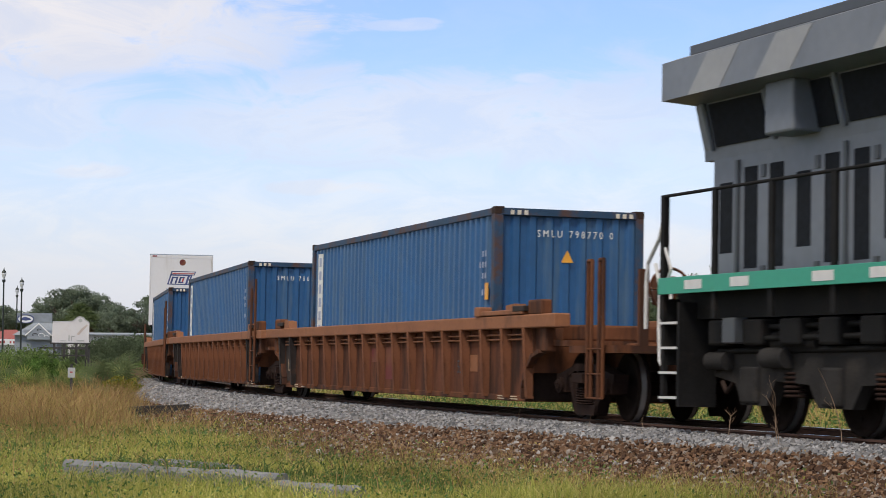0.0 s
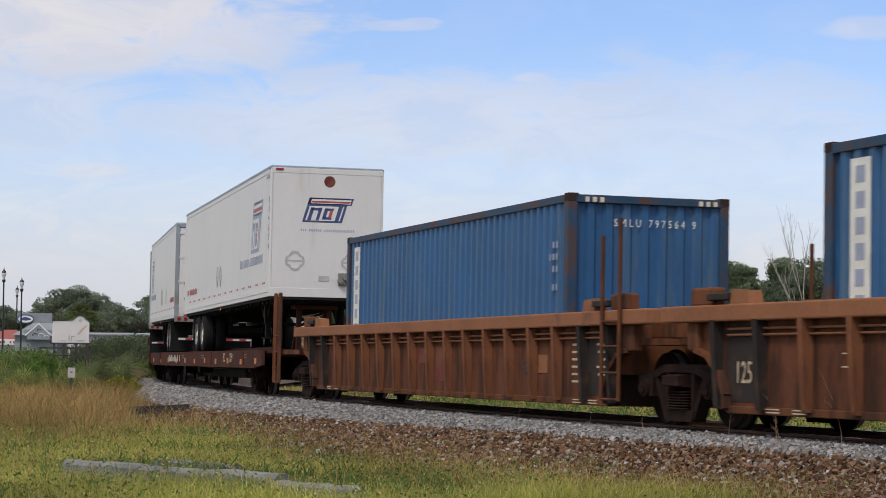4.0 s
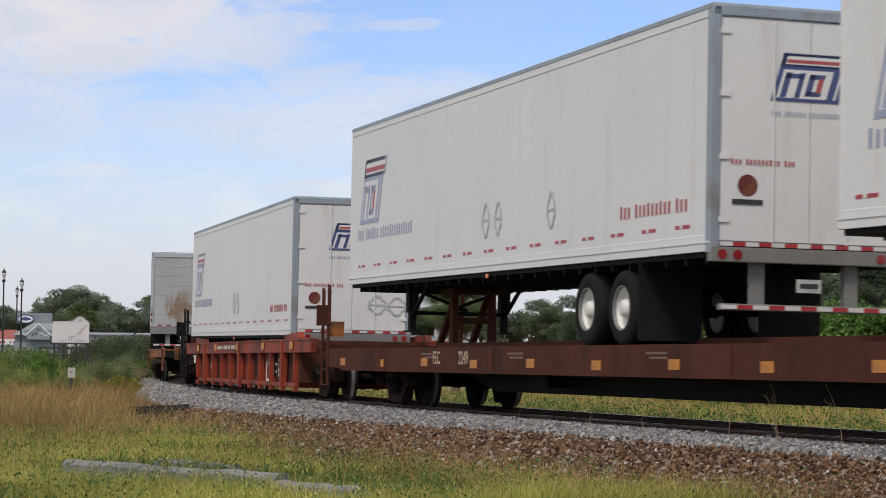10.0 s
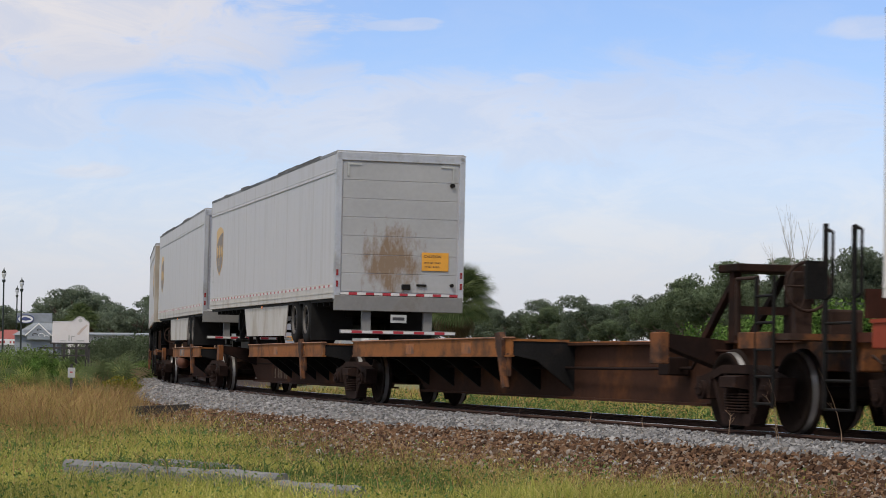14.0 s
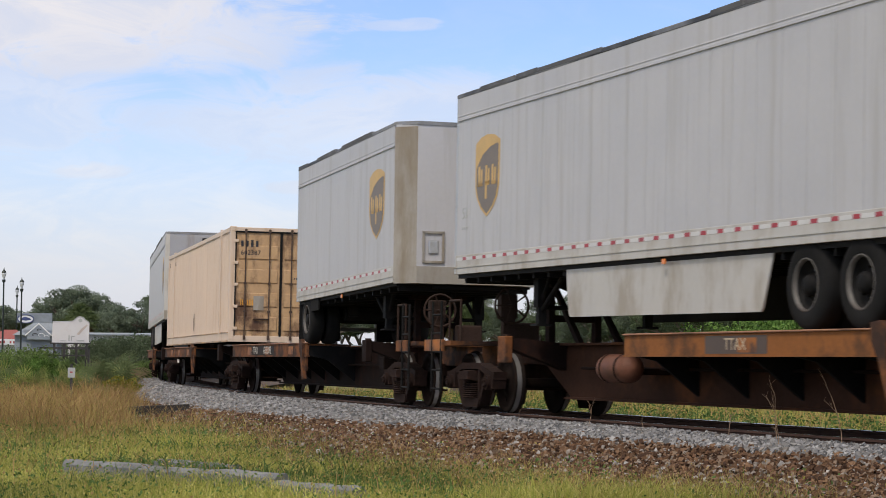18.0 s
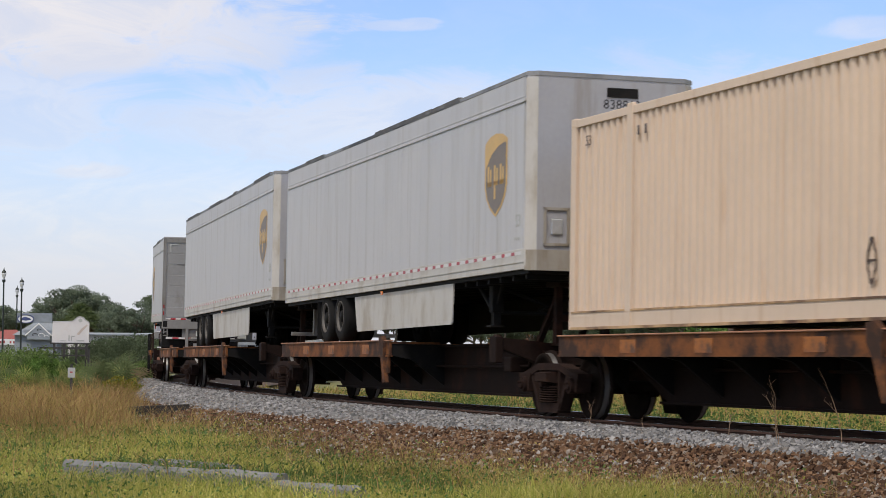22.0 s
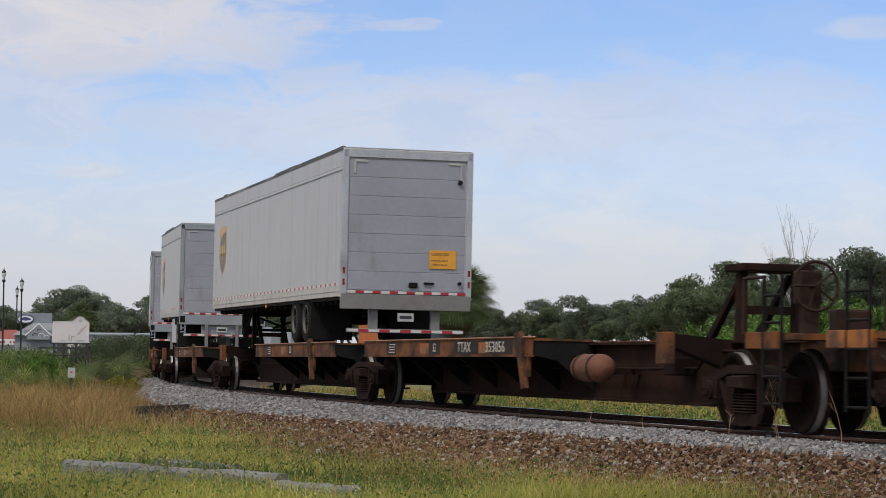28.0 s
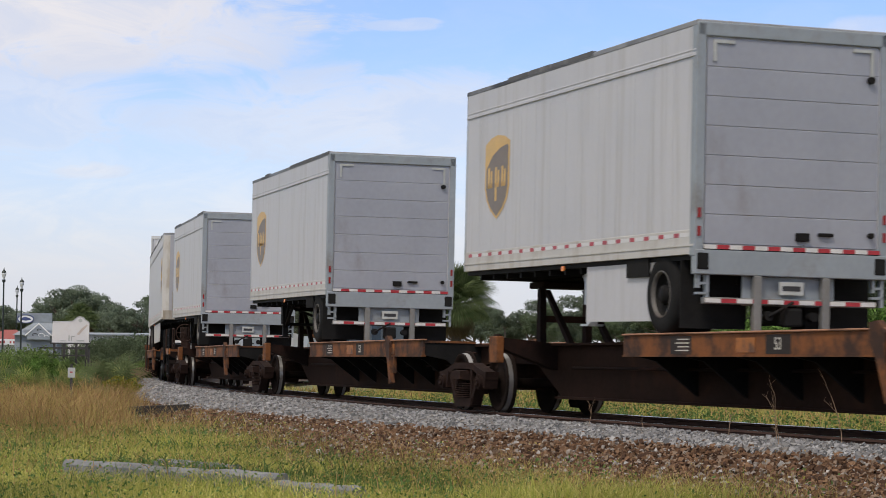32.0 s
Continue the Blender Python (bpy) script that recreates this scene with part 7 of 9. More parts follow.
def container(s, L, W, H, z, nose, paint, label, number="", doors=False, owner_bars=False, side_pitch=0.28, rolled=False):
    y = W / 2
    edge = paint if doors else box_edge
    c = thing("shipping_container", label, "container", "containers on the train")
    for sg in (1, -1):
        a = part("side_wall", corrugated(0.14, L - 0.14, sg * (y - 0.02), 0.22 if rolled else 0.16, H - 0.10, side_pitch, 0.046, sg), paint, c, "corrugated steel side")
        part("top_rail", Shape().box(0.10, L - 0.10, sg * y - 0.035, sg * y + 0.0 if sg > 0 else sg * y + 0.035, H - 0.13, H - 0.02, c=0.008), edge, c)
        part("bottom_rail", Shape().box(0.10, L - 0.10, sg * y - 0.045, sg * y + 0.0 if sg > 0 else sg * y + 0.045, 0.0, 0.24 if rolled else 0.18, c=0.008), paint, c)
        if rolled:
            part("rail_lip", Shape().box(0.10, L - 0.10, sg * y - 0.02, sg * y + 0.014 if sg > 0 else sg * y + 0.02, 0.0, 0.035).box(0.10, L - 0.10, sg * y - 0.02, sg * y + 0.010 if sg > 0 else sg * y + 0.02, 0.225, 0.25), con_door, c, "rusty edge of the bottom rail")
    part("roof", corrugated(0.1, L - 0.1, 0, -y + 0.03, y - 0.03, 0.3, 0.02, 1).mesh("roof", paint), None, c, at=Matrix.Translation((0, 0, H - 0.03)) @ Matrix(((1, 0, 0), (0, 0, 1), (0, 1, 0))).to_4x4())
    part("floor", Shape().box(0.1, L - 0.1, -y + 0.03, y - 0.03, 0.08, 0.16), black_steel, c)
    cast = Shape().box(-0.09, 0.09, -0.08, 0.08, -0.06, 0.06, c=0.012).mesh("corner_casting", rust_steel if not doors else con_cream)
    for xx in (0.09, L - 0.09):
        for sg in (1, -1):
            post = Shape().box(xx - 0.085, xx + 0.085, sg * (y - 0.07) - 0.07, sg * (y - 0.07) + 0.07, 0.05, H - 0.05, c=0.012)
            part("corner_post", post, edge, c)
            for zz in (0.06, H - 0.06):
                part("corner_casting", cast, None, c, at=pose(xx, sg * (y - 0.078), zz))
    parts("header", Shape().box(0.0, 0.12, -y + 0.1, y - 0.1, H - 0.13, H - 0.02, c=0.008).box(0.0, 0.12, -y + 0.1, y - 0.1, 0.0, 0.16, c=0.008), edge, c)
    part("rear_wall", Shape().box(L - 0.10, L - 0.06, -y + 0.1, y - 0.1, 0.1, H - 0.1), paint, c)
    if not doors:
        w = corrugated(-y + 0.14, y - 0.14, 0.05, 0.16, H - 0.12, 0.25, 0.045, -1, along="y")
        part("front_wall", w, paint, c, "corrugated front wall")
        if number:
            letters(" ".join(number), 0.155, c, mark_white, on_front(0.040, -0.10, H - 0.40), squeeze=0.82)
        if "798770" in number:
            part("warning_triangle", Shape().prism([(-0.13, -0.12), (0.13, -0.12), (0.0, 0.14)], 0, 0.004, axis="z"), yellow_sign, c, at=on_side(0.42, y - 0.008, 0.90))
            part("warning_triangle", Shape().prism([(-0.10, -0.09), (0.10, -0.09), (0.0, 0.10)], 0, 0.004, axis="z"), yellow_sign, c, at=on_front(0.040, 0.03, H - 0.74))
            part("notice_plate", Shape().box(0.32, 0.48, y - 0.014, y - 0.006, 1.48, 1.74), yellow_sign, c, "yellow notice plate")
        sp = part("stripe_plate", Shape().box(L - 0.95, L - 0.55, y - 0.012, y - 0.004, 0.65, H - 0.22), mark_white, c, "white vertical stripe panel")
        vb = Shape()
        for k in range(7):
            vb.box(L - 0.84, L - 0.66, y - 0.004, y - 0.001, 0.80 + k * 0.27, 0.98 + k * 0.27)
        parts("name_bar", vb, mark_pale, sp)
        bars = Shape()
        for i, (nn, zz) in enumerate(((2, 2.15), (3, 1.98), (2, 1.81), (2, 1.55))):
            for k in range(nn):
                bars.box(0.44 + k * 0.14, 0.50 + k * 0.14, y - 0.014, y - 0.008, zz, zz + 0.09)
        parts("code_mark", bars, mark_pale, c)
        hz = Shape()
        for sg in (1, -1):
            for k in range(3):
                x = sg * (y - 0.25 - k * 0.11)
                hz.box(-0.003, 0.0, min(x, x - 0.06), max(x, x - 0.06), H - 0.12, H - 0.05)
        parts("hazard_stripe", hz, mat("yellow hazard paint", (0.60, 0.55, 0.46), 0.5, var=0.2, scale=5, bump=0) if "yellow hazard paint" not in bpy.data.materials else bpy.data.materials["yellow hazard paint"], c)
    else:
        for sg in (1, -1):
            a, b = (0.01, y - 0.14) if sg > 0 else (-y + 0.14, -0.01)
            d = Shape().box(0.03, 0.07, a, b, 0.16, H - 0.13)
            for k in range(4):
                zz = 0.34 + k * (H - 0.75) / 3.6
                d.box(0.005, 0.04, a + 0.07, b - 0.07, zz - 0.05, zz + 0.30, c=0.02)
            dr = part("door", d, con_door, c, "rust stained container door")
            for yy in (a + 0.25 * (b - a), a + 0.78 * (b - a)):
                part("lock_rod", Shape().tube((-0.02, yy, 0.10), (-0.02, yy, H - 0.06), 0.016, seg=8).box(-0.04, 0.03, yy - 0.03, yy + 0.03, 0.06, 0.16).box(-0.04, 0.03, yy - 0.03, yy + 0.03, H - 0.17, H - 0.06).box(-0.035, 0.02, yy - 0.035, yy + 0.035, 1.45, 1.50).box(-0.035, 0.02, yy - 0.035, yy + 0.035, 0.75, 0.80), umber, dr)
            part("door_handle", Shape().box(-0.05, -0.02, (a + b) / 2 - 0.3, (a + b) / 2 + 0.1, 0.55, 0.59, c=0.005), rust_steel, dr)
            hg = Shape()
            for k in range(5):
                hg.box(-0.02, 0.05, sg * (y - 0.15) - 0.06, sg * (y - 0.15) + 0.06, 0.3 + k * 0.55, 0.38 + k * 0.55, c=0.01)
            parts("hinge", hg, con_cream, dr)
        parts("seal", Shape().box(0.0, 0.03, -0.03, 0.03, 0.14, H - 0.12).box(0.0, 0.03, y - 0.16, y - 0.13, 0.14, H - 0.12).box(0.0, 0.03, -y + 0.13, -y + 0.16, 0.14, H - 0.12).box(-0.004, 0.03, -y + 0.12, y - 0.12, H - 0.15, H - 0.11), rubber, c)
        letters(number, 0.17, c, mark_black, on_front(0.0, y - 0.52, H - 0.66))
        text_bars(c, on_front(0.0, y - 0.50, H - 0.42), 0.50, 0.17, (4,), mark_black)
        ox = part("warning_sign", Shape().prism([(0, 0.30), (0.30, 0), (0, -0.30), (-0.30, 0)], 0, 0.004, axis="z"), umber, c, "dark diamond placard", at=on_front(0.0, -y + 0.52, 0.95))
        text_bars(c, on_front(0.0, y - 0.45, 1.0), 0.34, 0.16, (3, 4), yellow_sign, "notice_bar")
        part("data_plate", Shape().box(-0.006, 0.02, -0.13, 0.13, -0.18, 0.18), nose_tan, c, at=pose(0, 0.55, 0.98))
        text_bars(c, on_front(0.0, -0.62, 1.62), 0.6, 0.05, (4, 3, 3), mark_black, "notice_bar")
        for xx in (1.98, L - 1.98):
            for sg in (1, -1):
                part("stacking_post", Shape().box(xx - 0.09, xx + 0.09, sg * y - 0.05, sg * y + 0.012 if sg > 0 else sg * y + 0.05, 0.0, H + 0.02, c=0.01), paint, c)
        placard(c, L * 0.505, y - 0.01, 0.62, 0.2, 0.5, material=umber)
        text_bars(c, on_side(L - 2.35, y - 0.006, H - 0.35), 0.35, 0.14, (1, 1), umber)
        letters("53", 0.2, c, umber, on_side(L - 0.6, y - 0.006, H - 0.35))
    RIDES.append((c, s, s + L, z - RAIL, nose, False))
    return c


container(-163.39, 12.19, 2.44, 2.9, -0.417, 0.0, blue_box, "blue corrugated steel container sitting in a well car", "SMLU 798770 0")
container(-143.74, 12.19, 2.44, 2.9, -0.419, 0.001, blue_box, "blue corrugated steel container sitting in a well car", "SMLU 786192 3")
container(-124.30, 12.19, 2.44, 2.9, -0.431, 0.0, blue_box, "blue corrugated steel container sitting in a well car", "SMLU 797564 9")
trailer(-104.775, 15.70, 2.97, 1.490, 0.007, "act", True, number="534374")
trailer(-85.78, 16.08, 2.965, 1.458, -0.007, "act", False, number="53 4426", door="swing")
trailer(-66.73, 16.38, 2.97, 1.487, -0.007, "act", False, number="53 4426", door="swing")
trailer(-45.22, 16.28, 2.965, 0.712, -0.008, "act", False, number="53 3753", door="swing", label="white box trailer lowered into a red well car")
trailer(-7.53, 16.13, 2.90, 1.386, -0.007, "ups", False, skirt=True, stain=True, label="silver grey box trailer with rust stained roller door")
trailer(10.02, 16.20, 2.89, 1.434, -0.007, "ups", False, skirt=True)
trailer(29.45, 8.22, 2.846, 1.412, 0.020, "ups", True, pup=True, number="366106", chamfer=0.34, label="short silver grey trailer with weathered tan nose corners")
container(46.60, 16.24, 2.59, 2.9, 0.556, 0.001, con_cream, "long cream container with rust stained doors on a spine car", "602387", doors=True, side_pitch=0.20, rolled=True)
trailer(64.45, 16.18, 2.90, 1.395, 0.008, "ups", True, skirt=True, number="838812", chamfer=0.14)
trailer(82.10, 16.19, 2.89, 1.406, 0.007, "ups", True, skirt=True, number="", chamfer=0.14)
trailer(107.15, 8.53, 2.843, 1.440, -0.013, "ups", False, pup=True, label="short silver grey trailer with dented roller door")
trailer(137.06, 16.08, 2.895, 1.397, -0.006, "ups", False, number="sign")
trailer(161.62, 8.66, 2.84, 1.467, -0.012, "ups", False, pup=True, skirt=True, label="short silver grey trailer with plain roller door")
trailer(179.38, 8.58, 2.843, 1.459, -0.010, "ups", False, pup=True, label="short silver grey trailer with plain roller door")
trailer(196.62, 8.53, 2.846, 1.378, -0.008, "ups", False, pup=True, label="short silver grey trailer with plain roller door")
trailer(210.05, 16.15, 2.895, 1.45, 0.004, "ups", True, skirt=True, chamfer=0.22)
cyan_paint = mat("cyan emblem paint", (0.02, 0.30, 0.55), 0.5, var=0.1, scale=3, bump=0)
# ---------- placing by bearing ----------
def spot(px, d, z=0.0):
    """A place d metres ahead on the bearing of px."""
    return Vector(((px - 784) / 3853 * d, d, z))


def off_track(x, y):
    """Distance from the track's centre line, positive on the eye's side, and the place along it."""
    P = track(np.arange(-60, 180, 1.0))[:, :2]
    A = np.interp(np.arange(-60, 180, 1.0), _S, _a)
    q = np.stack([np.ravel(x), np.ravel(y)], -1)
    i = np.empty(len(q), int)
    for a in range(0, len(q), 20000):
        i[a:a + 20000] = ((q[a:a + 20000, None, :] - P[None]) ** 2).sum(-1).argmin(1)
    d = q - P[i]
    return -(d[:, 0] * np.cos(A[i]) + d[:, 1] * np.sin(A[i])), i - 60.0


# ---------- grass ----------
def blade_mat(name, a, b, c, patch=0.35, lo=0.65, hi=1.3):
    m = bpy.data.materials.new(name)
    m.use_nodes = True
    N, Lk = m.node_tree.nodes, m.node_tree.links
    bs = N["Principled BSDF"]
    g = N.new("ShaderNodeNewGeometry")
    r = N.new("ShaderNodeValToRGB")
    e = r.color_ramp.elements
    e[0].color, e[1].color = (*a, 1), (*c, 1)
    mid = e.new(0.5)
    mid.color = (*b, 1)
    Lk.new(g.outputs["Random Per Island"], r.inputs[0])
    tc, nz = N.new("ShaderNodeTexCoord"), N.new("ShaderNodeTexNoise")
    nz.inputs["Scale"].default_value = patch
    Lk.new(tc.outputs["Object"], nz.inputs["Vector"])
    mx = N.new("ShaderNodeMix")
    mx.data_type, mx.blend_type = "RGBA", "MULTIPLY"
    mr = N.new("ShaderNodeMapRange")
    mr.inputs["From Min"].default_value, mr.inputs["From Max"].default_value, mr.inputs["To Min"].default_value, mr.inputs["To Max"].default_value = 0.3, 0.7, lo, hi
    Lk.new(nz.outputs[0], mr.inputs[0])
    Lk.new(r.outputs[0], mx.inputs[6])
    Lk.new(mr.outputs[0], mx.inputs[7])
    mx.inputs[0].default_value = 1.0
    Lk.new(mx.outputs[2], bs.inputs["Base Color"])
    bs.inputs["Roughness"].default_value, bs.inputs["Specular IOR Level"].default_value = 0.75, 0.12
    tr = N.new("ShaderNodeBsdfTranslucent")
    Lk.new(mx.outputs[2], tr.inputs[0])
    mixs = N.new("ShaderNodeMixShader")
    mixs.inputs[0].default_value = 0.35
    Lk.new(bs.outputs[0], mixs.inputs[1])
    Lk.new(tr.outputs[0], mixs.inputs[2])
    Lk.new(mixs.outputs[0], N["Material Output"].inputs[0])
    return m


grass_green = blade_mat("green grass", (0.185, 0.215, 0.045), (0.36, 0.37, 0.088), (0.55, 0.475, 0.185))
grass_tan = blade_mat("dry tan grass", (0.22, 0.125, 0.055), (0.46, 0.305, 0.145), (0.33, 0.285, 0.09))
weed_green = blade_mat("dark leafy weeds", (0.06, 0.11, 0.03), (0.10, 0.17, 0.05), (0.16, 0.23, 0.08))


def blades(name, x, y, h, w, lean, material, label):
    """Tapered blades in two bends."""
    n = len(x)
    t = rng.uniform(0, 2 * np.pi, n)
    dx, dy = np.cos(t), np.sin(t)
    u = rng.uniform(0, 2 * np.pi, n)
    lx, ly = np.cos(u) * lean * h, np.sin(u) * lean * h
    z0 = slope(x, y) - 0.03
    P = np.empty((n, 6, 3))
    for k, (f, ww, b) in enumerate(((0, 1, 0), (0.55, 0.8, 0.3), (1, 0.15, 1))):
        for j, sgn in enumerate((-1, 1)):
            P[:, 2 * k + j, 0] = x + dx * w * ww * sgn / 2 + lx * b
            P[:, 2 * k + j, 1] = y + dy * w * ww * sgn / 2 + ly * b
            P[:, 2 * k + j, 2] = z0 + h * f * (1 - 0.3 * lean * b)
    f = np.array([[0, 1, 3, 2], [2, 3, 5, 4]])
    F = (f[None] + 6 * np.arange(n)[:, None, None]).reshape(-1, 4)
    tagged(new(name, fast_mesh(name, P, F, material, False)), label, "grass", kind="stuff")


def clump(x, y, k):
    return 0.5 + 0.25 * (np.sin(x * 1.7 * k + 2.1 * np.sin(y * 0.9 * k)) + np.sin(y * 1.3 * k + 1.7 * np.sin(x * 1.1 * k)))


def field(n, d0, d1, a0, a1, bias=1.0):
    d = np.sqrt(d0 ** 2 + (d1 ** 2 - d0 ** 2) * rng.random(n) ** bias)
    a = np.radians(rng.uniform(a0, a1, n))
    return d * np.sin(a), d * np.cos(a)


def toe(s):
    """How far from the track the meadow begins on the eye's side."""
    return np.interp(s, [-20, 0, 15, 26, 34, 45, 60, 100], [4.3, 3.85, 3.5, 3.4, 3.0, 2.5, 2.4, 2.3])


def old_bed(x, y):
    """The bare ground before the discarded sleeper."""
    b = x / y * 3853 + 784
    return (b > 236) & (b < 336) & (y > 42.5) & (y < 52)


x, y = field(330000, 18.5, 62, -13.5, 13.5, 1.35)
lat, sa = off_track(x, y)
keep = (lat > toe(sa) + rng.normal(0, 0.35, len(x))) & (rng.random(len(x)) < 0.35 + 0.75 * clump(x, y, 1.0)) & ~old_bed(x, y)
x, y, lat, sa = x[keep], y[keep], lat[keep], sa[keep]
d = np.hypot(x, y)
blades("meadow_grass", x, y, rng.uniform(0.05, 0.24, len(x)) * (0.6 + 0.9 * clump(x, y, 0.6)) * (1 + 0.9 * np.clip((25 - d) / 4, 0, 1) * np.clip(x / 0.8, 0, 1)), rng.uniform(0.005, 0.011, len(x)) * np.clip(d / 26, 0.9, 2), rng.uniform(0.1, 0.9, len(x)), grass_green, "green and yellow meadow grass beside the railway")
# dry seed grass: thick to the west, thin along the stones
x, y = field(120000, 19, 78, -13.5, 13.5, 1.1)
lat, sa = off_track(x, y)
bear = x / y
west = np.clip((-0.105 - bear + 0.03 * (clump(x, y, 0.7) - 0.5)) / 0.05, 0, 1) * np.clip((y - 29 - 8 * clump(x, y, 0.4)) / 10, 0, 1)
edge = np.exp(-((lat - toe(sa) - 0.3) / 0.8) ** 2) * 0.16
keep = (lat > toe(sa) - 0.3) & ~old_bed(x, y) & (rng.random(len(x)) < np.maximum(np.maximum(west * 0.95, edge), 0.085 * (clump(x, y, 0.5) > 0.36)))
x, y, west = x[keep], y[keep], west[keep]
d = np.hypot(x, y)
blades("dry_grass", x, y, rng.uniform(0.20, 0.62, len(x)) * (1 + west * (0.25 + 0.75 * clump(x, y, 1.6))), rng.uniform(0.005, 0.011, len(x)) * np.clip(d / 26, 0.9, 2.0), rng.uniform(0.15, 0.9, len(x)), grass_tan, "tall dry tan seed grass")
# thin tufts among the old stones
x, y = field(60000, 18.5, 40, -13.5, 13.5, 1.2)
lat, sa = off_track(x, y)
keep = (lat > 1.9) & (lat < toe(sa) + 0.3) & (rng.random(len(x)) < (1.2 * clump(x, y, 2.2) - 0.36) * np.clip((lat - 1.9) / 1.7, 0.05, 1))
x, y = x[keep], y[keep]
for nm, m, sel in (("stone_tufts", grass_tan, np.arange(len(x)) % 3 > 0), ("green_tufts", grass_green, np.arange(len(x)) % 3 == 0)):
    k_ = sel.sum()
    blades(nm, x[sel], y[sel], rng.uniform(0.10, 0.40, k_), rng.uniform(0.005, 0.009, k_), rng.uniform(0.2, 0.9, k_), m, "thin tufts of grass between the old stones")
# wispy tan stalks over the brown stones and the meadow's edge
x, y = field(30000, 18.5, 34, -2, 13.5, 1.1)
lat, sa = off_track(x, y)
keep = (lat > 2.2) & (lat < toe(sa) + 1.1) & (rng.random(len(x)) < (0.9 * clump(x - 2, y + 4, 1.5) - 0.22) * np.clip((lat - 2.0) / 1.2, 0, 1))
x, y = x[keep], y[keep]
blades("wispy_stalks", x, y, rng.uniform(0.18, 0.55, len(x)), rng.uniform(0.0035, 0.006, len(x)), rng.uniform(0.2, 1.0, len(x)), grass_tan, "thin dry tan stalks over the old stones")
# leafy weeds in patches
x, y = field(26000, 19, 45, -13.5, 13.5, 1.2)
lat, sa = off_track(x, y)
keep = (lat > toe(sa) + 0.4) & (clump(x + 3, y - 5, 0.8) > 0.72)
x, y = x[keep], y[keep]
blades("leafy_weeds", x, y, rng.uniform(0.10, 0.34, len(x)), rng.uniform(0.02, 0.04, len(x)), rng.uniform(0.3, 1.1, len(x)), weed_green, "dark green leafy weeds in the grass")
# taller weeds about the old timbers
x, y = field(5200, 20.5, 26, -10.5, 2.5, 1.0)
keep = (clump(x * 1.3 + 2, y, 2.6) > 0.62) & (rng.random(len(x)) < 0.8)
x, y = x[keep], y[keep]
blades("tall_weeds", x, y, rng.uniform(0.10, 0.42, len(x)), rng.uniform(0.006, 0.016, len(x)), rng.uniform(0.2, 0.9, len(x)), weed_green, "straggling weeds round the old timbers")
# small leaves and seed heads through the meadow
x, y = field(90000, 18.5, 48, -13.5, 13.5, 1.4)
lat, sa = off_track(x, y)
keep = (lat > toe(sa) - 0.6 + rng.normal(0, 0.4, len(x))) & (rng.random(len(x)) < 0.3 + 0.7 * clump(x - 7, y + 2, 1.3))
x, y = x[keep], y[keep]
hz = rng.random(len(x)) ** 1.5 * (0.10 + 0.34 * clump(x + 1, y, 0.9)) + 0.02
sel = rng.random(len(x))
for nm, m, a_, b_, size, lab in (("weed_leaves", weed_green, 0.0, 0.55, 0.016, "small dark weed leaves in the meadow"), ("grass_flecks", grass_green, 0.55, 0.85, 0.014, "small yellow green leaves in the meadow"), ("seed_heads", grass_tan, 0.85, 1.0, 0.012, "pale seed heads over the grass")):
    k_ = (sel >= a_) & (sel < b_)
    P = np.stack([x[k_], y[k_], slope(x[k_], y[k_]) + hz[k_] * (1.6 if a_ > 0.8 else 1)], -1)
    n_ = len(P)
    u_, v_ = rng.normal(size=(2, n_, 3))
    u_ /= np.linalg.norm(u_, axis=1)[:, None]
    v_ = np.cross(u_, v_)
    v_ /= np.linalg.norm(v_, axis=1)[:, None]
    z_ = size * rng.uniform(0.6, 1.7, n_)[:, None]
    Q = np.stack([P - u_ * z_, P + v_ * z_ * 0.5, P + u_ * z_, P - v_ * z_ * 0.5], 1)
    tagged(new(nm, fast_mesh(nm, Q, np.arange(4 * n_).reshape(n_, 4), m)), lab, "weeds", kind="stuff")
# strip beyond the track
x, y = field(90000, 24, 110, -9, 13.5, 0.9)
lat, sa = off_track(x, y)
keep = (lat < -2.9 + rng.normal(0, 0.3, len(x))) & (lat > -26) & (sa < 75)
x, y = x[keep], y[keep]
d = np.hypot(x, y)
pick = rng.random(len(x)) < 0.55
for nm, m, sel, hh in (("far_grass", grass_green, pick, 0.45), ("far_dry_grass", grass_tan, ~pick, 0.5)):
    blades(nm, x[sel], y[sel], rng.uniform(0.08, hh, sel.sum()) * (0.35 + 1.2 * clump(x[sel], y[sel], 1.4)), rng.uniform(0.014, 0.024, sel.sum()) * np.clip(d[sel] / 40, 0.8, 2.5), rng.uniform(0.1, 0.6, sel.sum()), m, "mixed grass strip beyond the track")


# weeds among the far strip
x, y = field(170000, 24, 70, -9, 13.5, 0.9)
lat, sa = off_track(x, y)
keep = (lat < -2.7) & (lat > -9) & (rng.random(len(x)) < 2.2 * clump(x, y, 0.9) - 0.5)
x, y = x[keep], y[keep]
P = np.stack([x, y, rng.random(len(x)) * (0.10 + 0.65 * clump(x, y, 1.5))], -1)
u_, v_ = rng.normal(size=(2, len(P), 3))
u_ /= np.linalg.norm(u_, axis=1)[:, None]
v_ = np.cross(u_, v_)
v_ /= np.linalg.norm(v_, axis=1)[:, None]
z_ = rng.uniform(0.02, 0.045, len(P))[:, None]
tagged(new("far_weeds", fast_mesh("far_weeds", np.stack([P - u_ * z_, P + v_ * z_ * 0.5, P + u_ * z_, P - v_ * z_ * 0.5], 1), np.arange(4 * len(P)).reshape(-1, 4), weed_green)), "leafy weeds beyond the track", "weeds", kind="stuff")


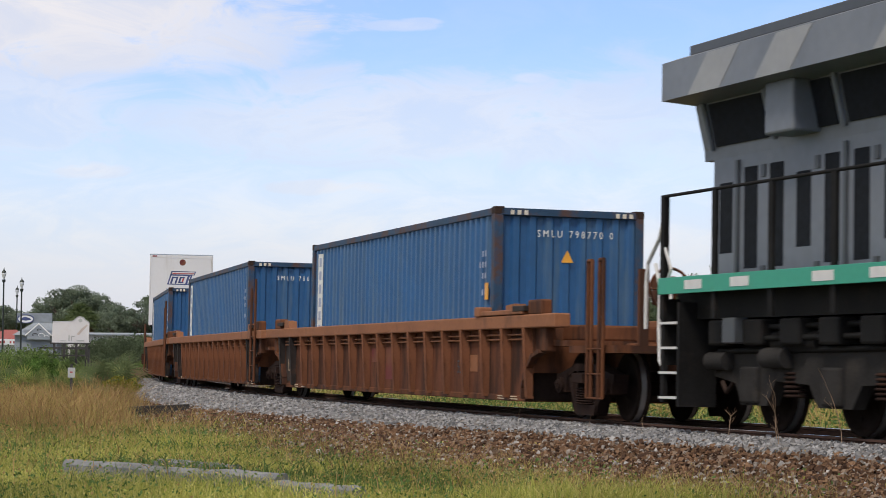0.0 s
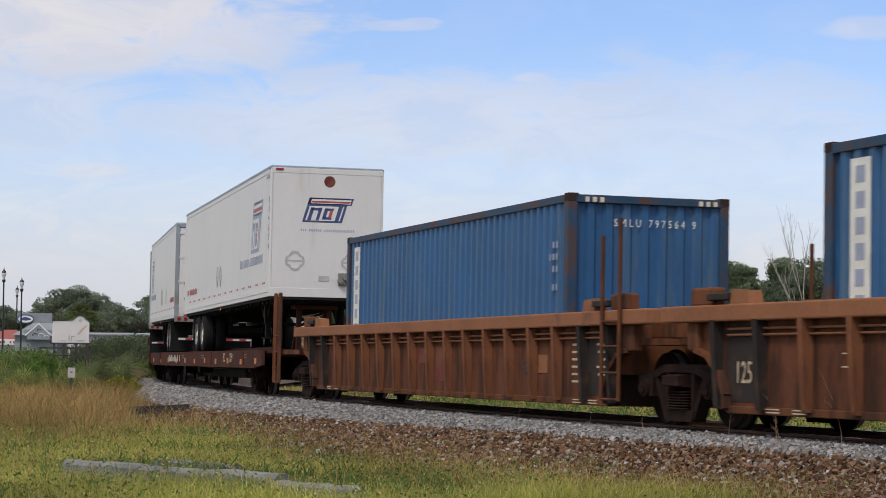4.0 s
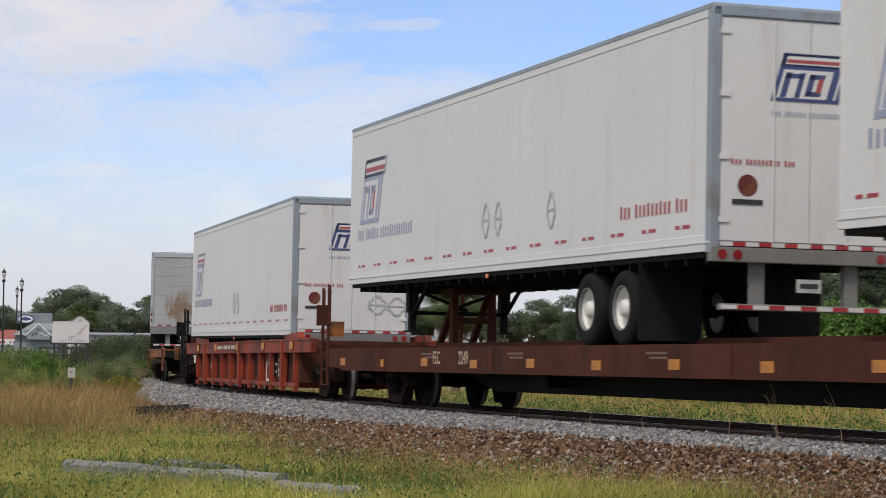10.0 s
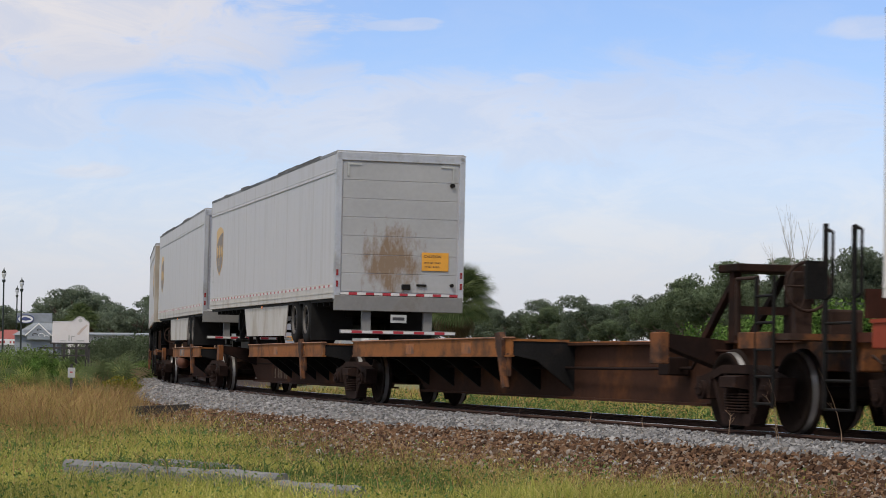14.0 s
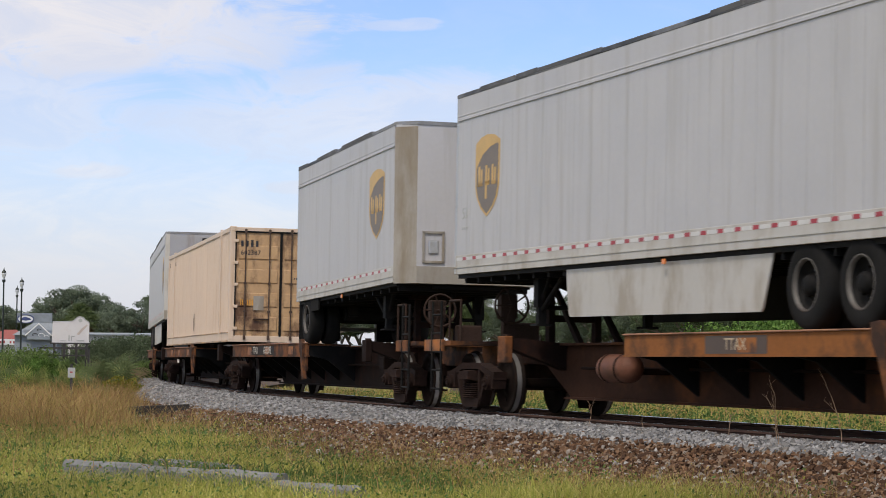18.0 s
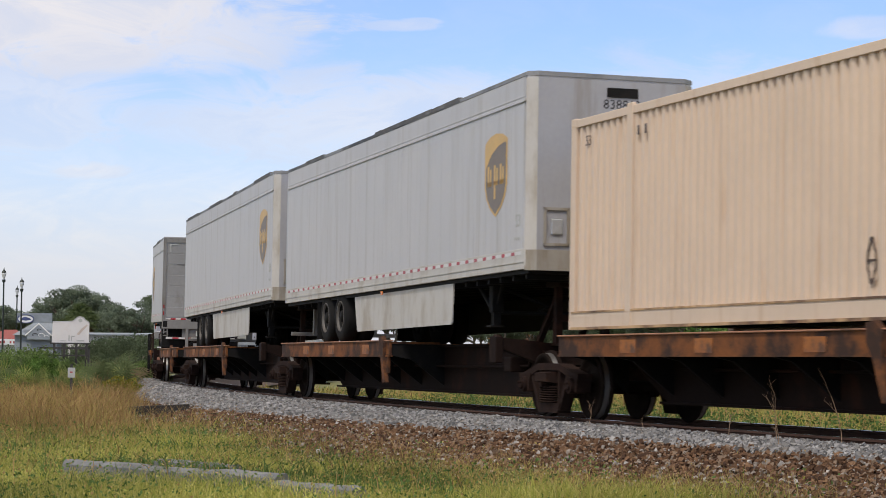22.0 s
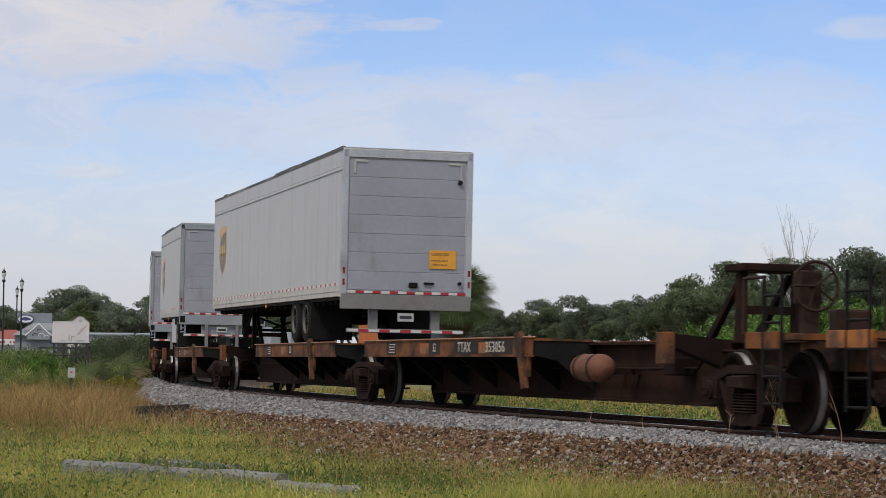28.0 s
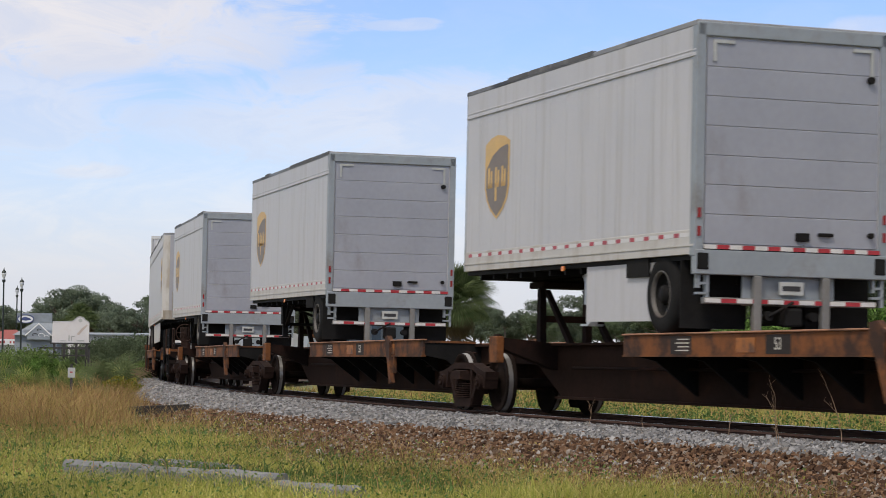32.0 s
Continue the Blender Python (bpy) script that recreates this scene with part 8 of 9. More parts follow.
# ---------- dead stalks beside the stones ----------
twig = mat("bleached dead stalk", (0.30, 0.20, 0.13), 0.9, var=0.25, scale=8, bump=0.2)


def stalk(sa, lat, h, seed):
    r = random.Random(seed)
    ob = thing("dead_weed", "bare bleached weed stalk with thin branches", "weed", "dead weeds beside the track")
    s = Shape()

    def grow(p, v, l, rad, depth):
        n = 3
        for i in range(n):
            q = p + v * l / n
            s.tube(p, q, rad, rad * 0.8, seg=5)
            p, rad = q, rad * 0.8
            v = (v + Vector((r.uniform(-.18, .18), r.uniform(-.18, .18), r.uniform(-.05, .1)))).normalized()
            if depth and (i or depth < 2):
                for _ in range(r.choice((1, 2, 2))):
                    w = (v + Vector((r.uniform(-.9, .9), r.uniform(-.9, .9), r.uniform(-.2, .4)))).normalized()
                    grow(p, w, l * r.uniform(0.3, 0.55), rad * 0.7, depth - 1)
    grow(Vector((0, 0, 0)), Vector((r.uniform(-.15, .15), 0, 1)).normalized(), h * 0.8, 0.006, 2)
    part("stem", s, twig, ob)
    ob.matrix_basis = Matrix.Translation(track(sa, lat, bed_height(lat) - 0.01))


for i, (sa, lat, h) in enumerate(((-5.6, 1.15, 0.66), (-7.0, 1.12, 0.72), (-4.5, 1.2, 0.36), (0.1, 1.05, 0.35), (-2.2, 1.25, 0.22), (2.2, 1.3, 0.2), (-6.3, 1.5, 0.3))):
    stalk(sa, lat, h, i + 3)

# ---------- weathered timber in the grass ----------
grey_wood = mat("silver weathered timber", (0.165, 0.168, 0.175), 0.9, var=0.35, scale=4, bump=0.5, dirt=(0.12, 0.12, 0.10), dirt_amount=0.4, dirt_scale=5)


def beam(p, q, w, h, seed, lab):
    r = random.Random(seed)
    n = 9
    s = Shape()
    L = (q - p).length
    sec = []
    for i in range(n + 1):
        x = L * i / n
        ww, hh = w * r.uniform(0.92, 1.05), h * r.uniform(0.9, 1.05)
        sec.append([(x, -ww / 2, -0.05), (x, ww / 2, -0.05), (x, ww / 2, hh * 0.7), (x, ww * 0.3, hh), (x, -ww * 0.3, hh * r.uniform(0.9, 1.0)), (x, -ww / 2, hh * 0.7)])
    v = [a for b in sec for a in b]
    f = [(i * 6 + k, (i + 1) * 6 + k, (i + 1) * 6 + (k + 1) % 6, i * 6 + (k + 1) % 6) for i in range(n) for k in range(6)]
    f += [tuple(range(5, -1, -1)), tuple(range(n * 6, n * 6 + 6))]
    s.add(v, f)
    ob = tagged(new("timber", s.mesh("timber", grey_wood)), lab, "timber")
    dv = q - p
    ob.matrix_basis = Matrix.Translation(p) @ Matrix.Rotation(math.atan2(dv.y, dv.x), 4, "Z")


beam(spot(129, 23.7, 0.08), spot(505, 21.1, 0.06), 0.19, 0.16, 1, "silver weathered pole lying in the grass")
beam(spot(498, 20.9, 0.05), spot(640, 20.0, 0.03), 0.18, 0.13, 2, "silver weathered timber lying in the grass")
beam(spot(285, 25.6, 0.07), spot(425, 24.2, 0.07), 0.13, 0.11, 3, "short broken weathered timber lying in the grass")
tar_wood = mat("tarred dark timber", (0.030, 0.027, 0.025), 0.9, var=0.4, scale=5, bump=0.4, dirt=(0.09, 0.08, 0.06), dirt_amount=0.3, dirt_scale=4)
old = tagged(new("old_sleeper", Shape().box(-0.75, 0.75, -0.12, 0.12, 0, 0.20, c=0.015).mesh("old_sleeper", tar_wood)), "dark discarded sleeper lying on the ballast edge", "sleeper")
old.matrix_basis = Matrix.Translation(spot(281, 50.0, 0.17)) @ Matrix.Rotation(radians(8), 4, "Z") @ Matrix.Rotation(radians(-3), 4, "Y")


# ---------- trees ----------
leaf_dark = blade_mat("dark oak leaves", (0.078, 0.104, 0.070), (0.108, 0.136, 0.094), (0.135, 0.162, 0.114), 0.8, 0.55, 1.35)
leaf_mid = blade_mat("mid green leaves", (0.078, 0.108, 0.060), (0.110, 0.145, 0.082), (0.142, 0.178, 0.104), 0.8, 0.55, 1.35)
leaf_light = blade_mat("fresh green leaves", (0.045, 0.10, 0.02), (0.105, 0.19, 0.04), (0.18, 0.28, 0.08), 2.4, 0.35, 1.55)
bark = mat("grey brown bark", (0.12, 0.10, 0.08), 0.95, var=0.35, scale=5, bump=0.5)
pale_bark = mat("bleached bark", (0.36, 0.33, 0.31), 0.9, var=0.2, scale=6, bump=0.3)


def leaf_cloud(lobes, n, size, seed, hollow=0.72):
    """Leaf quads scattered through the outer shell of rounded lobes (x, y, z, rx, ry, rz)."""
    r = np.random.default_rng(seed)
    lo = np.array(lobes)
    wgt = lo[:, 3] * lo[:, 4] * lo[:, 5]
    k = r.choice(len(lo), n, p=wgt / wgt.sum())
    v = r.normal(size=(n, 3))
    v /= np.linalg.norm(v, axis=1)[:, None]
    rad = (hollow + (1 - hollow) * r.random(n) ** 0.6) * (1 + 0.20 * np.sin(v[:, 0] * 7 + k) * np.sin(v[:, 2] * 8 + 2 * k) + r.normal(0, 0.05, n))
    p = lo[k, :3] + v * rad[:, None] * lo[k, 3:]
    nrm = v + r.normal(0, 0.42, (n, 3))
    nrm /= np.linalg.norm(nrm, axis=1)[:, None]
    a = np.cross(nrm, r.normal(size=(n, 3)))
    a /= np.linalg.norm(a, axis=1)[:, None]
    b = np.cross(nrm, a)
    s1 = size * r.uniform(0.5, 1.2, n)[:, None]
    s2 = s1 * r.uniform(0.45, 0.8, n)[:, None]
    q = np.stack([p - a * s1, p + b * s2 * 0.9, p + a * s1, p - b * s2], 1)
    f = np.arange(4 * n).reshape(n, 4)
    return q, f


def tree_kind(seed, h, spread, n, size, leaf, low=0.25):
    """One tree: tapered trunk with limbs under a broken crown. Returns the hidden-from-nothing first copy's parts."""
    r = random.Random(seed)
    tr = Shape()
    lobes = []

    def limb(p, v, l, rad, depth):
        q = p + v * l
        m = p + v * l * 0.5 + Vector((r.uniform(-.1, .1), r.uniform(-.1, .1), 0)) * l
        tr.tube(p, m, rad, rad * 0.75, seg=6).tube(m, q, rad * 0.75, rad * 0.5, seg=6)
        if depth == 0:
            k = r.uniform(0.05, 0.10) * h
            for _ in range(3):
                g = Vector((r.uniform(-1, 1), r.uniform(-1, 1), r.uniform(-0.5, 0.9))) * k
                j = k * r.uniform(0.35, 0.75)
                lobes.append((q.x + g.x, q.y + g.y, q.z + g.z, j * r.uniform(0.9, 1.5), j * r.uniform(0.9, 1.5), j * r.uniform(0.5, 0.8)))
            return
        for i in range(r.choice((3, 3, 4))):
            w = (v + Vector((r.uniform(-1, 1) * spread, r.uniform(-1, 1) * spread, r.uniform(-.25, .5)))).normalized()
            limb(q, w, l * r.uniform(0.55, 0.9), rad * 0.55, depth - 1)
    for _ in range(3 if low < 0.12 else 1):
        limb(Vector((0, 0, -0.1)), Vector((r.uniform(-.15, .15), r.uniform(-.15, .15), 1)).normalized(), h * low + 0.1, 0.035 * h, 2 if low < 0.12 else 3)
    top = max(a[2] + a[5] for a in lobes)
    k = h / top
    lobes = [(a[0] * k, a[1] * k, a[2] * k, a[3] * k, a[4] * k, a[5] * k) for a in lobes]
    tr.v = [tuple(c * k for c in p) for p in tr.v]
    q, f = leaf_cloud(lobes, n, size, seed)
    return tr.mesh("trunk", bark), fast_mesh("crown", q, f, leaf)


def plant(kind, px, d, turn, k, label, group, name="tree", sq=1.0):
    ob = thing(name, label, "tree" if name == "tree" else "bush", group)
    part("trunk", kind[0], None, ob)
    part("crown", kind[1], None, ob)
    ob.matrix_basis = Matrix.Translation(spot(px, d, -0.05)) @ Matrix.Rotation(turn, 4, "Z") @ Matrix.Diagonal((k, k, k * sq, 1))
    return ob


# distance haze is mixed into the colour of these western leaves
leaf_hazy = blade_mat("oak leaves paled by painted haze", (0.105, 0.138, 0.098), (0.150, 0.188, 0.132), (0.19, 0.225, 0.165), 0.6, 0.5, 1.35)
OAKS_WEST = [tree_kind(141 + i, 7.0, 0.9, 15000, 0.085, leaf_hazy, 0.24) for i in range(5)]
OAKS = [tree_kind(11 + i, 7.0, 1.0, 24000, 0.075, leaf_dark if i % 2 else leaf_mid, 0.20) for i in range(5)]


def bush_kind(seed, h, w, n, size, leaf):
    """A bush of overlapping leafy heads on a few stems."""
    r = random.Random(seed)
    tr, lobes = Shape(), []
    for i in range(20):
        a, rad = r.uniform(0, 6.28), w * r.random() ** 0.6
        z = h * (0.22 + 0.60 * r.random()) * (1 - 0.35 * rad / w)
        k = h * r.uniform(0.11, 0.21)
        p = Vector((rad * math.cos(a), rad * math.sin(a), min(z, h - k)))
        lobes.append((*p, k * r.uniform(0.9, 1.4), k * r.uniform(0.9, 1.4), k * r.uniform(0.7, 1.0)))
        for _ in range(3):
            j = k * r.uniform(0.35, 0.55)
            lobes.append((p.x + r.uniform(-1, 1) * k, p.y + r.uniform(-1, 1) * k, p.z + r.uniform(0.2, 1.0) * k, j, j, j * 0.9))
        tr.tube((p.x * 0.15, p.y * 0.15, -0.1), p, 0.04, 0.012, seg=5)
    q, f = leaf_cloud(lobes, n, size, seed, 0.8)
    return tr.mesh("trunk", bark), fast_mesh("crown", q, f, leaf)


BUSH = [bush_kind(31 + i, 3.0, 1.5, 12000, 0.055, leaf_light) for i in range(4)]
leaf_near = blade_mat("hedge green leaves", (0.07, 0.115, 0.034), (0.12, 0.175, 0.055), (0.185, 0.245, 0.085), 2.2, 0.4, 1.5)
SCRUB = [tree_kind(51 + i, 2.2, 1.4, 9000, 0.045, leaf_mid, 0.06) for i in range(3)]
HEDGE = [bush_kind(61 + i, 2.2, 1.1, 8000, 0.042, leaf_near) for i in range(2)]
r = random.Random(5)
# a far belt of oaks, west to east: bearing, distance, height
belt = [(-60, 150, 6.8), (-22, 175, 7.0), (4, 178, 6.6), (34, 190, 5.9), (62, 205, 6.0), (92, 178, 6.9), (112, 174, 7.2), (134, 172, 7.3), (156, 176, 7.0), (182, 170, 6.3), (206, 166, 6.1), (230, 160, 6.0), (252, 156, 6.0),
        (285, 235, 9.2), (320, 240, 9.4), (360, 236, 9.0), (400, 242, 9.5), (440, 238, 9.4), (480, 240, 9.6), (520, 238, 9.8), (560, 300, 12.2), (600, 318, 13.6), (640, 322, 14.4), (680, 326, 15.0), (715, 330, 14.6),
        (760, 335, 13.0), (800, 340, 12.4), (850, 250, 9.0), (890, 245, 8.8), (930, 240, 8.8), (970, 235, 8.6), (1010, 228, 8.6), (1050, 215, 8.4), (1085, 200, 8.2), (1120, 190, 8.2), (1155, 180, 8.4),
        (1180, 160, 7.6), (1212, 150, 7.6), (1245, 145, 7.8), (1275, 140, 7.8), (1305, 135, 7.9), (1330, 132, 7.5), (1358, 134, 8.0), (1385, 130, 7.7), (1415, 128, 8.0), (1445, 126, 7.7), (1475, 124, 8.1), (1505, 122, 7.8), (1535, 120, 8.2), (1565, 120, 8.0), (1600, 118, 8.0)]
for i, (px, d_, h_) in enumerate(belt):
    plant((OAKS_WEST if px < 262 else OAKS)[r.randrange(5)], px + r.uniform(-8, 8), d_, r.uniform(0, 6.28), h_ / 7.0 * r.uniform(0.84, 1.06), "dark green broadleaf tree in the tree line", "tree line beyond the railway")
for i in range(26):
    px = -30 + i * 64 + r.uniform(-20, 20)
    plant(SCRUB[r.randrange(3)], px, np.interp(px, [0, 240, 300, 530, 570, 790, 830, 900, 1150, 1250, 1568], [150, 150, 225, 240, 312, 325, 228, 225, 160, 100, 92]) + r.uniform(-8, 8), r.uniform(0, 6.28), r.uniform(1.1, 1.7), "low dense scrub below the tree line", "scrub below the tree line", "bush")
for px, d_, k in ((1250, 76, 0.85), (1285, 78, 1.05), (1318, 82, 1.45), (1352, 79, 1.25), (1385, 84, 1.58), (1428, 80, 1.38), (1470, 84, 1.52), (1512, 79, 1.50), (1548, 84, 1.72), (1590, 80, 1.5), (1630, 80, 1.5), (1330, 70, 0.7), (1405, 70, 0.85), (1465, 69, 0.9), (1540, 68, 1.0), (1590, 68, 1.0)):
    plant(BUSH[r.randrange(4)], px, d_, r.uniform(0, 6.28), k, "bright green leafy bush beyond the track", "green bushes beyond the track", "bush")


def bare_tree():
    ob = thing("bare_tree", "leafless pale dead tree among green bushes", "tree")
    q = random.Random(9)
    s = Shape()

    def grow(p, v, l, rad, depth):
        for i in range(3):
            e = p + v * l / 3
            s.tube(p, e, rad, rad * 0.85, seg=6)
            p, rad = e, rad * 0.85
            v = (v + Vector((q.uniform(-.12, .12), q.uniform(-.12, .12), .05))).normalized()
            if depth and i:
                for _ in range(2):
                    grow(p, (v + Vector((q.uniform(-.5, .5), q.uniform(-.5, .5), q.uniform(0.1, .6)))).normalized(), l * q.uniform(.4, .62), rad * .6, depth - 1)
        if depth:
            grow(p, v, l * .5, rad * .8, depth - 1)
    grow(Vector((0, 0, 0)), Vector((0.06, 0, 1)), 3.9, 0.05, 3)
    part("trunk", s, pale_bark, ob)
    ob.matrix_basis = Matrix.Translation(spot(1420, 86, -0.05))


bare_tree()

# ---------- palm and palmettos ----------
frond_green = blade_mat("palm frond green", (0.075, 0.11, 0.042), (0.125, 0.17, 0.072), (0.19, 0.235, 0.105))
frond_yellow = blade_mat("palmetto frond green", (0.13, 0.19, 0.045), (0.24, 0.30, 0.08), (0.38, 0.39, 0.13))
frond_dead = blade_mat("dead palm frond", (0.12, 0.085, 0.05), (0.19, 0.14, 0.085), (0.25, 0.19, 0.12))


def frond_mesh(material, stem, fan, n=18):
    """A fan leaf on its stalk, reaching along x."""
    s = Shape().tube((0, 0, 0), (stem, 0, 0), 0.022, 0.014, seg=5)
    for i in range(n):
        t = radians(-105 + 210 * i / (n - 1))
        l = fan * (0.72 + 0.28 * math.cos(t * 0.8))
        c, si = math.cos(t), math.sin(t)
        w = (0.055 if n < 20 else 0.036) * fan
        a = Vector((stem, 0, 0))
        m = a + Vector((c, si, 0.10)) * l * 0.55
        e = a + Vector((c, si, -0.28)) * l
        p = Vector((-si, c, 0)) * w
        s.add([a - p * 0.15, a + p * 0.15, m + p * 0.5, m - p * 0.5, e], [(0, 1, 2, 3), (3, 2, 4)])
    return s.mesh("frond", material)


def palm(px, d_, h, k, n_=130):
    ob = thing("palm_tree", "cabbage palm with a round crown of fan fronds", "palm tree")
    t = Shape()
    for i in range(12):
        z = i * h / 12
        t.tube((0, 0, z), (0, 0, z + h / 12), 0.17 + 0.02 * (i % 2), 0.16, seg=10)
    part("trunk", t, bark, ob)
    g, dd = frond_mesh(frond_green, 0.75, 0.95, 28), frond_mesh(frond_dead, 0.65, 0.8, 24)
    q = random.Random(2)
    for i in range(n_):
        dead = i >= n_ * 0.78
        pitch = radians(q.uniform(-80, 25)) if not dead else radians(q.uniform(45, 80))
        m = Matrix.Translation((0, 0, h)) @ Matrix.Rotation(q.uniform(0, 6.28), 4, "Z") @ Matrix.Rotation(pitch, 4, "Y") @ Matrix.Rotation(q.uniform(-.5, .5), 4, "X")
        part("frond", dd if dead else g, None, ob, at=m)
    ob.matrix_basis = Matrix.Translation(spot(px, d_, -0.05)) @ Matrix.Diagonal((k, k, k, 1))


palm(808, 92, 3.46, 1.18)
for px, d_, h_ in ((142, 150, 7.2), (156, 154, 6.6), (128, 158, 6.2), (112, 152, 5.6)):
    palm(px, d_, h_, 0.66, 56)
FROND = frond_mesh(frond_yellow, 0.42, 0.46, 14)
FROND2 = frond_mesh(frond_green, 0.42, 0.46, 14)
FROND3 = frond_mesh(frond_dead, 0.42, 0.46, 14)


def palmetto(px, d_, k, seed, meshes):
    q = random.Random(seed)
    ob = thing("palmetto_bush", "low palmetto bush with spiky fan fronds", "bush", "palmetto bushes beside the track")
    hearts = [(q.uniform(-.55, .55), q.uniform(-.55, .55), q.uniform(.1, .75)) for _ in range(4)]
    for i in range(32):
        hx_, hy_, hz_ = hearts[i % 4]
        z_ = q.uniform(0.6, 1.25)
        m = Matrix.Translation((hx_ + q.uniform(-.1, .1), hy_ + q.uniform(-.1, .1), hz_)) @ Matrix.Rotation(q.uniform(0, 6.28), 4, "Z") @ Matrix.Rotation(radians(q.uniform(-85, 12)), 4, "Y") @ Matrix.Rotation(q.uniform(-.7, .7), 4, "X") @ Matrix.Diagonal((z_, z_, z_, 1))
        part("frond", meshes[2] if q.random() < 0.1 else meshes[q.random() < (0.45 if px < 110 else 0.85)], None, ob, at=m)
    ob.matrix_basis = Matrix.Translation(spot(px, d_, -0.1)) @ Matrix.Diagonal((k, k, k, 1))


for i, (px, d_, k) in enumerate(((-12, 72, 1.30), (12, 70, 1.25), (35, 74, 1.40), (60, 71, 1.30), (82, 75, 1.15), (105, 70, 0.80), (128, 73, 0.70), (150, 75, 1.0), (174, 76, 1.45), (192, 74, 1.35), (212, 78, 1.2), (235, 84, 1.1), (45, 66, 1.0), (20, 63, 0.95), (90, 66, 0.8), (160, 66, 0.7), (200, 68, 0.9))):
    palmetto(px, d_, k, i, (FROND, FROND2, FROND3))
for px, d_, k in ((205, 92, 0.72), (225, 88, 0.66), (240, 95, 0.9), (180, 100, 0.66), (262, 100, 0.8), (120, 66, 0.55), (70, 84, 1.15), (30, 86, 1.15), (48, 80, 1.1), (8, 82, 1.1), (92, 82, 0.9), (150, 84, 0.8)):
    plant(HEDGE[r.randrange(2)], px, d_, r.uniform(0, 6.28), k, "leafy green bush beside the track", "bushes beside the track", "bush")
for px, d_, k in ((-6, 74, 0.62), (20, 76, 0.66), (44, 73, 0.60), (70, 74, 0.62), (94, 73, 0.46), (118, 70, 0.34), (30, 67, 0.42), (64, 68, 0.44), (4, 66, 0.42), (104, 67, 0.32), (140, 69, 0.32)):
    plant(BUSH[r.randrange(4)], px, d_, r.uniform(0, 6.28), k, "yellow green leafy bush among the palmettos", "bushes beside the track", "bush")
for px, d_, k in ((150, 128, 1.15), (170, 124, 1.35), (188, 127, 1.42), (206, 126, 1.40), (226, 122, 1.36), (243, 125, 1.45), (258, 126, 1.5), (275, 132, 1.5), (76, 121, 0.95), (108, 130, 1.0), (20, 132, 1.6), (50, 136, 1.5)):
    plant(SCRUB[r.randrange(3)], px, d_, r.uniform(0, 6.28), k, "dense scrub below the tree line", "scrub below the tree line", "bush")
rusty_leaf = blade_mat("yellow orange leaves", (0.12, 0.16, 0.02), (0.24, 0.24, 0.04), (0.34, 0.24, 0.05))
RUSTB = tree_kind(77, 1.4, 1.3, 2600, 0.06, rusty_leaf, 0.06)
plant(RUSTB, 222, 68, 0.3, 0.75, "small bush with yellow orange leaves", "bushes beside the track", "bush")

# ---------- far things ----------
lamp_iron = mat("dark green lamp iron", (0.02, 0.028, 0.026), 0.5, 0.2, var=0.2, scale=4)
lamp_glass = mat("frosted lamp globe", (0.52, 0.54, 0.56), 0.3, var=0.05, scale=4, bump=0)


def street_lamp(px, d_, h):
    ob = thing("street_lamp", "dark iron street lamp with a frosted lantern", "street lamp", "street lamps")
    part("post", Shape().tube((0, 0, 0), (0, 0, 0.9), 0.16, 0.10, seg=12).tube((0, 0, 0.9), (0, 0, h - 0.75), 0.06, 0.04, seg=12).tube((0, 0, h - 0.85), (0, 0, h - 0.7), 0.08, 0.10, seg=12), lamp_iron, ob)
    part("globe", Shape().lathe([(0.05, h - 0.7), (0.075, h - 0.58), (0.12, h - 0.42), (0.13, h - 0.34), (0.07, h - 0.30)], (0, 0, 0), axis="z", seg=14), lamp_glass, ob)
    part("finial", Shape().lathe([(0.135, h - 0.335), (0.10, h - 0.24), (0.04, h - 0.18), (0.02, h - 0.10), (0.0, h)], (0, 0, 0), axis="z", seg=12), lamp_iron, ob)
    ob.matrix_basis = Matrix.Translation(spot(px, d_, 0))


street_lamp(7, 118, 6.6)
street_lamp(39, 122, 6.25)
street_lamp(31, 150, 6.8)
board_white = mat("white sign board", (0.64, 0.62, 0.63), 0.6, var=0.06, scale=1.5, bump=0.02, dirt=(0.55, 0.45, 0.40), dirt_amount=0.3)
dark_wood = mat("dark stained timber", (0.045, 0.042, 0.045), 0.8, var=0.3, scale=4)


trim_white_edge = mat("grey moulding paint", (0.42, 0.42, 0.44), 0.6, var=0.1, scale=3, bump=0.02)
faint_rust = mat("faint rust stain", (0.52, 0.44, 0.40), 0.7, var=0.15, scale=3, bump=0)


